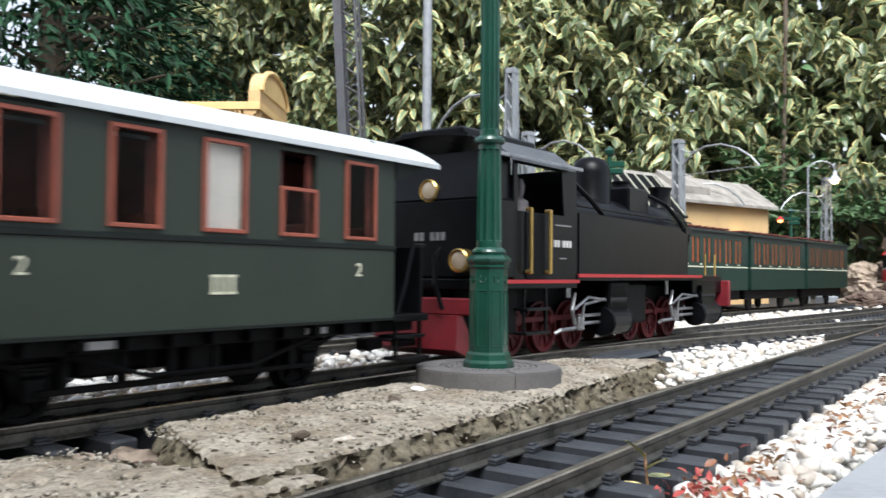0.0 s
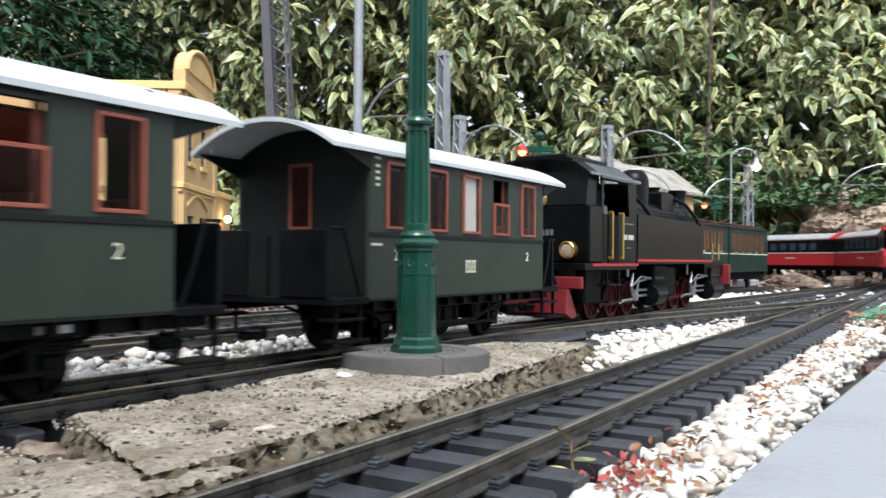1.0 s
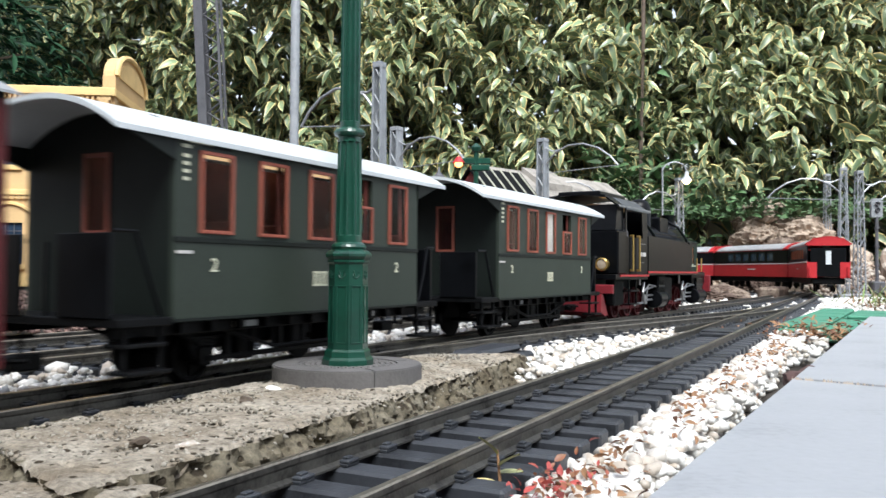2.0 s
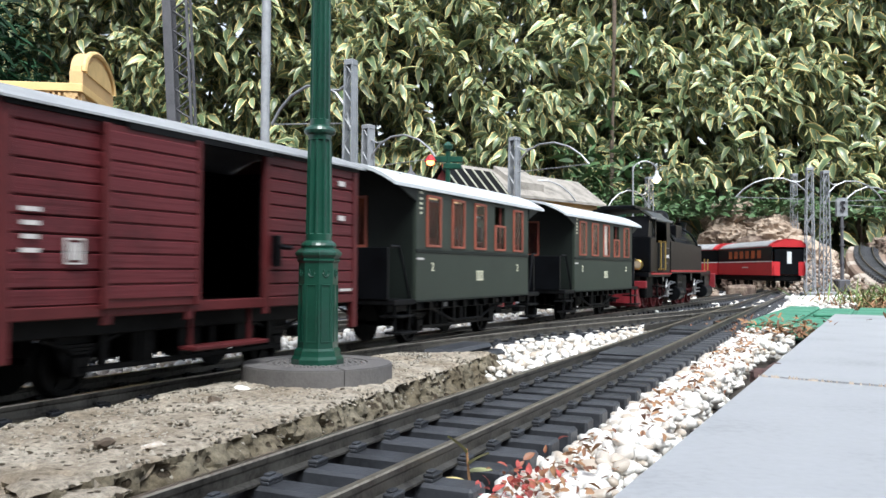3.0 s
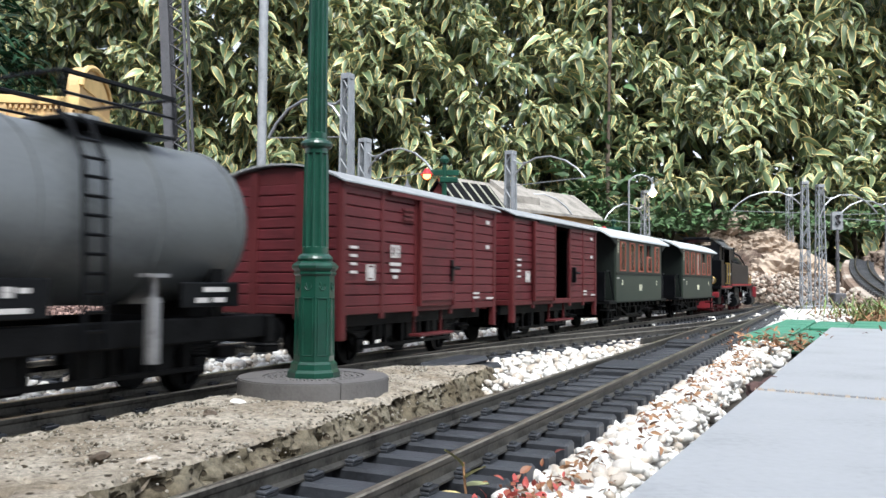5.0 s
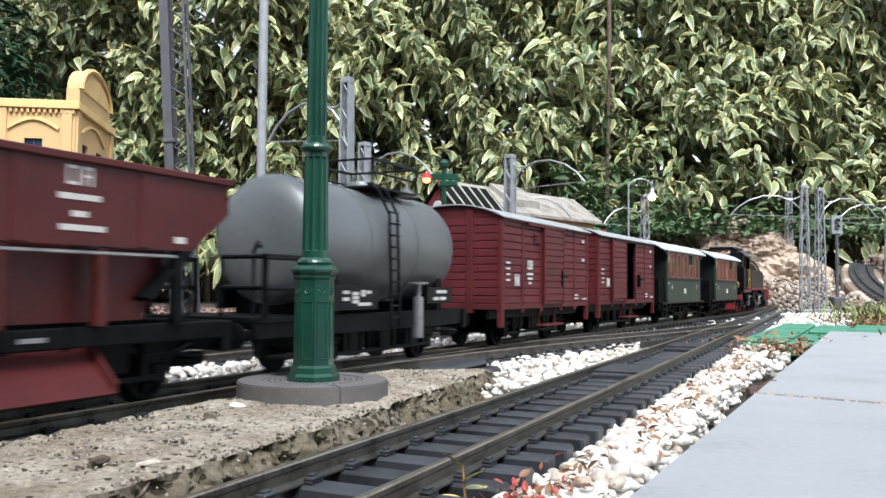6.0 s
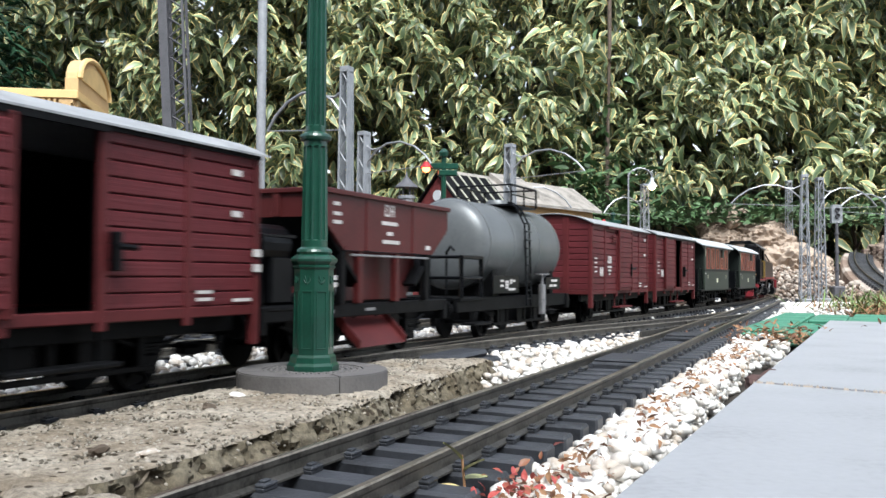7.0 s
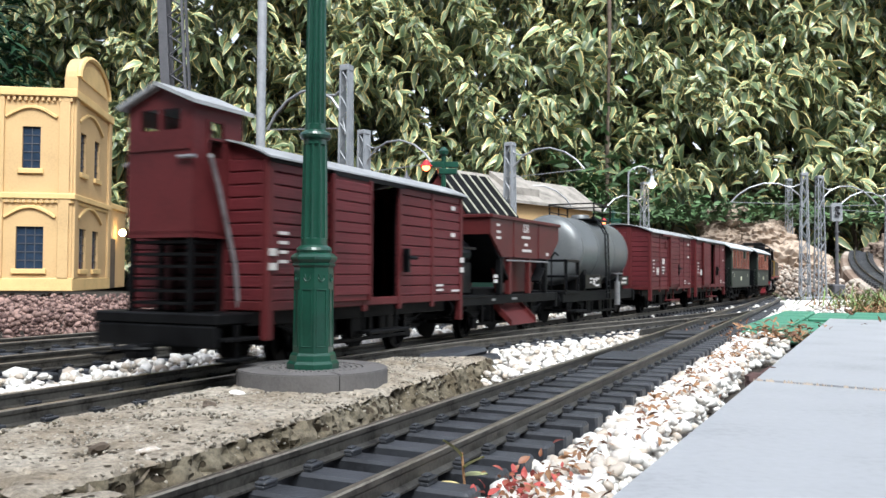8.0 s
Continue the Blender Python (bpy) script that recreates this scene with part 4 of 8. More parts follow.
def van(s_mid, hl, door, cabin=False, owner=True):
    """Boarded covered van. door: how far the sliding door stands open."""
    lab = "oxide red boarded model van, " + ("brakeman's cabin and open door" if cabin else "open sliding door" if door > 0.01 else "closed sliding door")
    t = thing("goods_van", lab, "goods van", "goods wagons of the train")
    hw, zs, ze = 0.0575, 0.041, 0.1365
    R, F = M["vanred"], M["vanflat"]
    opening = (-0.026, 0.023) if cabin else (-0.026, 0.036)
    n = 11
    for sy in (-1, 1):
        y = sy * (hw - 0.0015)
        side = part("side_frame", box(B(), -hl, hl, sy * (hw - 0.002) - 0.0024, sy * (hw - 0.002) + 0.0024, zs, zs + 0.006, 0.0006), F, t)
        o0, o1 = opening
        planks(side, -hl + 0.003, o0, y, zs + 0.006, ze, n, R)
        planks(side, o1, hl - 0.003, y, zs + 0.006, ze, n, R)
        for x in (-hl + 0.0025, o0 - 0.002, o1 + 0.002, hl - 0.0025, (o1 + hl) / 2, (o0 - hl) / 2):
            bm = B()
            box(bm, x - 0.0028, x + 0.0028, sy * hw - 0.001, sy * hw + 0.0016, zs - (0.018 if abs(x) > hl - 0.004 else 0.004), ze, 0.0005)
            part("upright", bm, F, side)
        bm = B()
        box(bm, o0 - 0.05, o1 + 0.002, sy * (hw + 0.003) - 0.0012, sy * (hw + 0.003) + 0.0012, ze - 0.004, ze - 0.001)
        box(bm, -hl, hl, sy * (hw + 0.0002) - 0.0018, sy * (hw + 0.0002) + 0.0018, ze - 0.0025, ze + 0.0005)
        part("door_track", bm, M["frameblack"] if door > 0.01 else F, side)
        # sliding door, one panel; open doors have slid back
        shift = -door if sy < 0 else 0.0
        bm = B()
        box(bm, o0 - 0.001 + shift, o1 + 0.001 + shift, sy * (hw + 0.0022) - 0.0010, sy * (hw + 0.0022) + 0.0010, zs + 0.004, ze - 0.003, 0.0004)
        dr = part("sliding_door", bm, F, t, "boarded sliding door")
        planks(dr, o0 + shift, o1 + shift, sy * (hw + 0.0036), zs + 0.008, ze - 0.006, n, R, "plank", "X", 0.0016)
        for xx in (o0 + shift, o1 + shift):
            bm = B()
            box(bm, xx - 0.0016, xx + 0.0016, sy * (hw + 0.0038) - 0.0012, sy * (hw + 0.0038) + 0.0012, zs + 0.004, ze - 0.003, 0.0004)
            part("door_stile", bm, F, dr)
        bm = B()
        lx = o1 + shift - 0.006 if door < 0.01 else o1 + 0.007
        box(bm, lx - 0.002, lx + 0.002, sy * (hw + 0.0025) - 0.0012, sy * (hw + 0.0065), 0.066, 0.085, 0.0005) if sy > 0 else box(bm, lx - 0.002, lx + 0.002, sy * (hw + 0.0065), sy * (hw + 0.0012), 0.066, 0.085, 0.0005)
        rod(bm, (lx, sy * (hw + 0.006), 0.078), (lx + 0.010, sy * (hw + 0.0075), 0.0775), 0.0016)
        part("door_latch", bm, M["black"], dr)
        if sy < 0:
            yy = sy * (hw + 0.0014)
            if owner:
                bm = B()
                cx = (o0 - hl) / 2 + 0.018 if not cabin else hl - 0.03
                if not cabin and door < 0.01:
                    for dx, wid, hgt, dz in ((-0.006, 0.0012, 0.010, 0.0), (-0.001, 0.0012, 0.010, 0.0), (0.002, 0.0012, 0.010, 0.0), (0.0062, 0.0012, 0.010, 0.0), (-0.0035, 0.005, 0.0016, 0.0042), (-0.0035, 0.005, 0.0016, -0.0042), (0.004, 0.005, 0.0016, 0.0042), (0.004, 0.005, 0.0014, 0.0)):
                        box(bm, cx + dx - wid / 2, cx + dx + wid / 2, yy - 0.0003, yy + 0.0004, 0.089 + dz - hgt / 2, 0.089 + dz + hgt / 2)
                    part("owner_mark", bm, M["white"], side)
                    bars(side, cx, yy, 0.079, [(0, 0, 0.016), (0, -0.005, 0.013), (0, -0.010, 0.006)], M["white"], 0.0026)
                else:
                    bm.free()
            xl = -hl + 0.014
            bars(side, xl, yy, 0.078, [(0, 0.012, 0.010), (0, 0.006, 0.009), (0, 0.0, 0.008), (0, -0.006, 0.009)], M["white"], 0.002)
            bars(side, hl - 0.02, yy, 0.052, [(-0.028, 0.003, 0.012), (-0.028, -0.001, 0.012), (0.004, -0.002, 0.016)], M["white"], 0.0018)
            bars(side, hl - 0.022, yy, 0.112, [(0.0, 0.012, 0.008), (0, -0.012, 0.008)], M["white"], 0.0035)
            bm = B()
            for a, b, c, d in ((0.018, 0.0188, 0.066, 0.078), (0.0272, 0.028, 0.066, 0.078), (0.0188, 0.0272, 0.066, 0.0668), (0.0188, 0.0272, 0.0772, 0.078), (0.0212, 0.0248, 0.068, 0.076)):
                box(bm, xl + a, xl + b, yy - 0.0010, yy + 0.0004, c, d)
            part("label_holder", bm, M["white"], side, "white outlined label holder")
            bm = B()
            for k in range(3):
                box(bm, o0 - 0.026, o0 - 0.010, yy - 0.001, yy + 0.0004, 0.114 + k * 0.004, 0.1165 + k * 0.004, 0.0004)
            part("vent_louvre", bm, F, side)
    for sx in (-1, 1):
        x = sx * (hl - 0.0015)
        end = part("end_frame", box(B(), x - 0.002, x + 0.002, -hw + 0.003, hw - 0.003, zs, zs + 0.006, 0.0006), F, t)
        planks(end, -hw + 0.003, hw - 0.003, x, zs + 0.006, ze, n, R, axis="Y")
        bm = B()
        prism(bm, [(-hw, ze), (hw, ze), (hw * 0.6, ze + 0.0095), (0, ze + 0.013), (-hw * 0.6, ze + 0.0095)], "X", *sorted((x - sx * 0.0015, x + sx * 0.001)))
        for yy in (-0.021, 0.021):
            box(bm, x - 0.003, x + 0.003, yy - 0.004, yy + 0.004, zs - 0.004, ze + 0.009, 0.0006)
        for yy in (-hw + 0.002, hw - 0.002):
            box(bm, x - 0.0028, x + 0.003, yy - 0.0025, yy + 0.0025, zs - 0.018, ze, 0.0005)
        part("end_post", bm, F, end)
        coupler(t, sx * hl, sx)
        if cabin:
            for z in (0.0665, 0.0755):
                bm = B()
                box(bm, *sorted((sx * hl - sx * 0.0065, sx * hl + sx * 0.0005)), -hw - 0.0022, -hw - 0.0012, z, z + 0.0045)
                part("end_marker", bm, M["white"], t, "white tail marking")
    bm = arched_roof(-hl - 0.004, hl + 0.004, hw, ze + 0.0006, 0.0145, 0.0012, 0.0045, 16)
    part("roof", bm, M["vanroof"], t, "grey arched van roof", True)
    bm = B()
    box(bm, -hl + 0.003, hl - 0.003, -hw + 0.004, hw - 0.004, zs + 0.001, zs + 0.004)
    part("floor", bm, M["frameblack"], t)
    o0, o1 = opening
    # black sheets added behind the boards; the dark interior is put into their colour
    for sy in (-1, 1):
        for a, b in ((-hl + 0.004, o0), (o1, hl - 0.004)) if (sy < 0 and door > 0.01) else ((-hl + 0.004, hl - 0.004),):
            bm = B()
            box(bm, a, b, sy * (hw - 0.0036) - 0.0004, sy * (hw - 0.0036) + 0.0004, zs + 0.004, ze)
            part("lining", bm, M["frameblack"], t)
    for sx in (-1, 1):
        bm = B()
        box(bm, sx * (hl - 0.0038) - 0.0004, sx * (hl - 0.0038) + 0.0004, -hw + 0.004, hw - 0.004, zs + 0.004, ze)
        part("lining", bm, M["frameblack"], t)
    for sy in (-1, 1):
        bm = B()
        box(bm, -hl + 0.003, hl - 0.003, sy * 0.040 - 0.002, sy * 0.040 + 0.002, 0.031, 0.0405, 0.0006)
        part("sole_bar", bm, M["frameblack"], t)
        bm = B()
        box(bm, -0.028, 0.034, sy * 0.057 - 0.006, sy * 0.057 + 0.006, 0.020, 0.0225, 0.0006)
        for xx in (-0.022, 0.028):
            box(bm, xx, xx + 0.002, sy * 0.052 - 0.001, sy * 0.052 + 0.001, 0.0225, 0.041)
        part("running_board", bm, M["frameblack"] if cabin else F, t, "black running board" if cabin else "red running board")
    bm = B()
    box(bm, -0.05, 0.05, -0.02, 0.02, 0.016, 0.031, 0.002)
    part("brake_rigging", bm, M["frameblack"], t)
    for x in (-hl * 0.56, hl * 0.56):
        wheelset(t, x)
        axle_guards(t, x)
    if cabin:
        # brakeman's cabin on a platform behind the body
        x0, x1 = -hl - 0.033, -hl + 0.012
        bm = B()
        box(bm, x0 - 0.004, -hl - 0.003, -0.050, 0.050, 0.0335, 0.0405, 0.001)
        part("platform", bm, M["frameblack"], t)
        coupler(t, x0 - 0.004, -1)
        part("headstock", box(B(), x0 - 0.004, x0 + 0.003, -0.048, 0.048, 0.020, 0.0333, 0.001), M["frameblack"], t)
        for sy in (-1, 1):
            for z in (0.012, 0.024):
                part("step", box(B(), x0, -hl - 0.004, sy * 0.050 - 0.006, sy * 0.050 + 0.006, z, z + 0.002, 0.0004), M["frameblack"], t)
            part("step_hanger", box(B(), x0 + 0.012, x0 + 0.015, sy * 0.050 - 0.001, sy * 0.050 + 0.001, 0.014, 0.0333), M["frameblack"], t)
        hwid, z0, z1, zp = 0.0265, 0.088, 0.168, 0.1785
        cab = part("cabin_floor", box(B(), x0, x1, -hwid, hwid, z0 - 0.002, z0 + 0.002), F, t, "brakeman's cabin")
        for sy in (-1, 1):
            bm = windowed_side(sy * hwid, x0, x1, z0, z1, [(x0 + 0.013, x0 + 0.027, 0.136, 0.158)], 0.002)
            part("cabin_side", bm, F, cab)
            bm = B()
            box(bm, x0 + 0.013, x0 + 0.027, sy * hwid - 0.0012, sy * hwid + 0.0006, 0.1465, 0.1478)
            for xx in (x0 + 0.012, x0 + 0.0265):
                box(bm, xx, xx + 0.0015, sy * hwid - 0.001, sy * hwid + 0.001, 0.135, 0.159)
            part("cabin_window_frame", bm, F, cab)
        for x in (x0, x1):
            xa, xb = (x, x + 0.002) if x == x0 else (x - 0.002, x)
            bm = B()
            zlo, zhi = 0.152, 0.165
            box(bm, xa, xb, -hwid + 0.002, hwid - 0.002, z0, zlo)
            box(bm, xa, xb, -hwid + 0.002, -0.016, zlo, zhi)
            box(bm, xa, xb, 0.016, hwid - 0.002, zlo, zhi)
            box(bm, xa, xb, -0.0016, 0.0016, zlo, zhi)
            box(bm, xa, xb, -hwid + 0.002, hwid - 0.002, zhi, z1)
            prism(bm, [(-hwid, z1), (hwid, z1), (0, zp)], "X", xa, xb)
            box(bm, xa - 0.001, xb, -hwid + 0.002, hwid - 0.002, 0.1395, 0.1425)
            part("cabin_end", bm, F, cab)
            bm = B()
            for yy in (-0.0088, 0.0088):
                box(bm, xa + 0.0008, xa + 0.0012, yy - 0.007, yy + 0.007, zlo, zhi)
            part("pane", bm, M["pane"], cab)
        bm = B()
        for sy in (-1, 1):
            prism(bm, [(sy * (hwid + 0.005), z1 - 0.0022), (0, zp + 0.0005), (0, zp + 0.0030), (sy * (hwid + 0.005), z1 + 0.0002)], "X", x0 - 0.005, x1 + 0.006)
        part("cabin_roof", bm, M["vanroof"], cab, "grey pitched cabin roof")
        bm = B()
        for k in range(6):
            z = 0.045 + k * 0.0075
            box(bm, x0 + 0.002, -hl - 0.006, -0.024, 0.024, z, z + 0.0018)
        for xx in (x0 + 0.002, -hl - 0.006):
            for yy in (-0.024, 0.024):
                box(bm, xx - 0.0015, xx + 0.0015, yy - 0.0015, yy + 0.0015, 0.040, z0)
        part("cabin_support", bm, M["frameblack"], t, "black stair and bracing under the cabin")
        bm = B()
        tube(bm, [(x0 + 0.002, -hwid - 0.012, 0.1345), (x0 + 0.009, -hwid - 0.006, 0.1345), (x0 + 0.016, -hwid - 0.006, 0.118), (x0 + 0.030, -hwid - 0.008, 0.07), (x0 + 0.034, -hwid - 0.008, 0.042)], 0.0016, 6)
        tube(bm, [(x0 - 0.002, -hwid - 0.004, 0.1345), (x0 - 0.002, -hwid + 0.01, 0.1345)], 0.0012, 6)
        part("handrail", bm, M["steel"], t)
    brake_gear(t, -hl * 0.56, hl * 0.56, int(s_mid * 100))
    ROLLING.append((t, s_mid, hl * 0.56))
    return t


def tank_car(s_mid):
    t = thing("tank_wagon", "grey model tank wagon with black ladder and catwalk", "tank wagon", "goods wagons of the train")
    zc, r, x0, x1 = 0.0985, 0.0475, -0.090, 0.149
    bm = B()
    prof = [(0.001, x0), (r * 0.35, x0 + 0.0005), (r * 0.7, x0 + 0.003), (r * 0.9, x0 + 0.0065), (r * 0.98, x0 + 0.011), (r, x0 + 0.016), (r, x1 - 0.016), (r * 0.98, x1 - 0.011), (r * 0.9, x1 - 0.0065), (r * 0.7, x1 - 0.003), (r * 0.35, x1 - 0.0005), (0.001, x1)]
    lathe(bm, prof, 44, at=(0, 0, zc), axis="X")
    tank = part("tank", bm, M["tank"], t, "smooth grey tank barrel", True)
    for x in (x0 + 0.018, -0.008, 0.068, x1 - 0.018):
        bm = B()
        lathe(bm, [(r, x - 0.0018), (r + 0.0009, x - 0.0014), (r + 0.0009, x + 0.0014), (r, x + 0.0018)], 44, at=(0, 0, zc), axis="X")
        part("tank_band", bm, M["tank"], tank, "", True)
    bm = B()
    lathe(bm, [(0.014, 0.1425), (0.014, 0.151), (0.012, 0.154), (0.001, 0.155)], 20, at=(0.05, 0, 0))
    part("filler_dome", bm, M["tank"], tank, "", True)
    # catwalk on top with rails
    bm = B()
    box(bm, 0.012, 0.088, -0.034, 0.034, 0.1445, 0.1465, 0.0005)
    part("catwalk", bm, M["black"], t)
    for sy in (-1, 1):
        bm = B()
        tube(bm, [(0.012, sy * 0.034, 0.146), (0.012, sy * 0.034, 0.168), (0.088, sy * 0.034, 0.168), (0.088, sy * 0.034, 0.146)], 0.0015, 5)
        rod(bm, (0.05, sy * 0.034, 0.146), (0.05, sy * 0.034, 0.168), 0.001, None, 5)
        rod(bm, (0.012, sy * 0.034, 0.157), (0.088, sy * 0.034, 0.157), 0.0009, None, 5)
        part("catwalk_rail", bm, M["black"], t)
    for sx in (0.012, 0.088):
        part("catwalk_end_rail", rod(B(), (sx, -0.034, 0.168), (sx, 0.034, 0.168), 0.0011, None, 5), M["black"], t)
    for sy in (-1, 1):
        bm = B()
        for dx in (-0.0065, 0.0065):
            tube(bm, [(0.018 + dx, sy * 0.030, 0.148), (0.018 + dx, sy * 0.040, 0.142), (0.018 + dx, sy * 0.0505, 0.122), (0.018 + dx, sy * 0.0525, 0.07), (0.018 + dx, sy * 0.0535, 0.032)], 0.0013, 5)
        for k in range(11):
            z = 0.040 + 0.0093 * k
            yy = 0.053 if z < 0.12 else 0.053 - (z - 0.12) * 0.5
            rod(bm, (0.0115, sy * yy, z), (0.0245, sy * yy, z), 0.001, None, 5)
        part("ladder", bm, M["black"], t, "black side ladder")
    # saddles, frame, plates
    for x in (-0.055, 0.115):
        bm = B()
        prism(bm, [(-0.044, 0.044), (0.044, 0.044), (0.044, 0.072), (0.034, 0.060), (0.015, 0.052), (-0.015, 0.052), (-0.034, 0.060), (-0.044, 0.072)], "X", x - 0.005, x + 0.005)
        part("saddle", bm, M["frameblack"], t)
    for sy in (-1, 1):
        bm = B()
        box(bm, -0.148, 0.160, sy * 0.045 - 0.0025, sy * 0.045 + 0.0025, 0.030, 0.044, 0.0008)
        part("sole_bar", bm, M["frameblack"], t)
        bm = B()
        box(bm, 0.078, 0.126, sy * 0.050 - 0.0012, sy * 0.050 + 0.0012, 0.050, 0.064, 0.0005)
        part("number_board", bm, M["black"], t, "black board with white markings")
        bm = B()
        box(bm, -0.074, -0.006, sy * 0.050 - 0.0012, sy * 0.050 + 0.0012, 0.047, 0.0655, 0.0005)
        pl = part("number_board", bm, M["black"], t, "black board with white markings")
        if sy < 0:
            y = -0.0514
            bars(pl, -0.04, y, 0.056, [(-0.012, 0.004, 0.008), (-0.012, -0.001, 0.008), (0.014, -0.005, 0.018), (0.001, 0.0, 0.008), (0.001, 0.003, 0.008), (0.001, -0.003, 0.008), (0.020, 0.004, 0.006), (0.012, 0.0045, 0.005), (0.012, 0.002, 0.005)], M["white"], 0.0024)
            bars(pl, 0.102, y, 0.057, [(0.003, 0.003, 0.020), (-0.008, -0.003, 0.010), (0.006, -0.003, 0.010)], M["white"], 0.0028)
        bm = B()
        rod(bm, (0.052, sy * 0.056, 0.022), (0.052, sy * 0.056, 0.056), 0.0042, None, 10)
        rod(bm, (0.052, sy * 0.056, 0.056), (0.052, sy * 0.056, 0.0665), 0.002, None, 8)
        rod(bm, (0.052, sy * 0.056, 0.0665), (0.052, sy * 0.056, 0.0685), 0.0085, None, 12)
        part("outlet_valve", bm, M["steel"], t)
    # brake platform with railing at the rear
    bm = B()
    box(bm, -0.147, -0.092, -0.05, 0.05, 0.0405, 0.0445, 0.0006)
    part("platform", bm, M["frameblack"], t)
    bm = B()
    for yy in (-0.049, 0.049):
        tube(bm, [(-0.143, yy, 0.044), (-0.143, yy, 0.083), (-0.099, yy, 0.083), (-0.099, yy, 0.044)], 0.0028, 5)
        rod(bm, (-0.143, yy, 0.063), (-0.099, yy, 0.063), 0.0018)
    for zz in (0.083, 0.063):
        rod(bm, (-0.143, -0.049, zz), (-0.143, -0.014, zz), 0.0016)
        rod(bm, (-0.143, 0.014, zz), (-0.143, 0.049, zz), 0.0016)
    for yy in (-0.014, 0.014):
        rod(bm, (-0.143, yy, 0.044), (-0.143, yy, 0.083), 0.0014)
    part("platform_railing", bm, M["black"], t)
    bm = B()
    tube(bm, [(-0.118, -0.02, 0.044), (-0.118, -0.02, 0.088), (-0.121, -0.026, 0.094), (-0.126, -0.032, 0.090)], 0.0014, 6)
    part("brake_crank", bm, M["black"], t)
    for sy in (-1, 1):
        bm = B()
        box(bm, -0.142, -0.102, sy * 0.056 - 0.007, sy * 0.056 + 0.007, 0.018, 0.0205, 0.0005)
        part("step", bm, M["frameblack"], t)
    bm = B()
    box(bm, 0.156, 0.163, -0.05, 0.05, 0.026, 0.044, 0.001)
    part("headstock", bm, M["frameblack"], t)
    coupler(t, 0.163, 1)
    coupler(t, -0.147, -1)
    for yy in (-0.04, 0.04):
        buffer(t, 0.163, 1, yy)
        buffer(t, -0.147, -1, yy)
    for x in (-0.043, 0.111):
        wheelset(t, x)
        axle_guards(t, x, 0.034)
    brake_gear(t, -0.043, 0.111, 7)
    ROLLING.append((t, s_mid, 0.08))
    return t


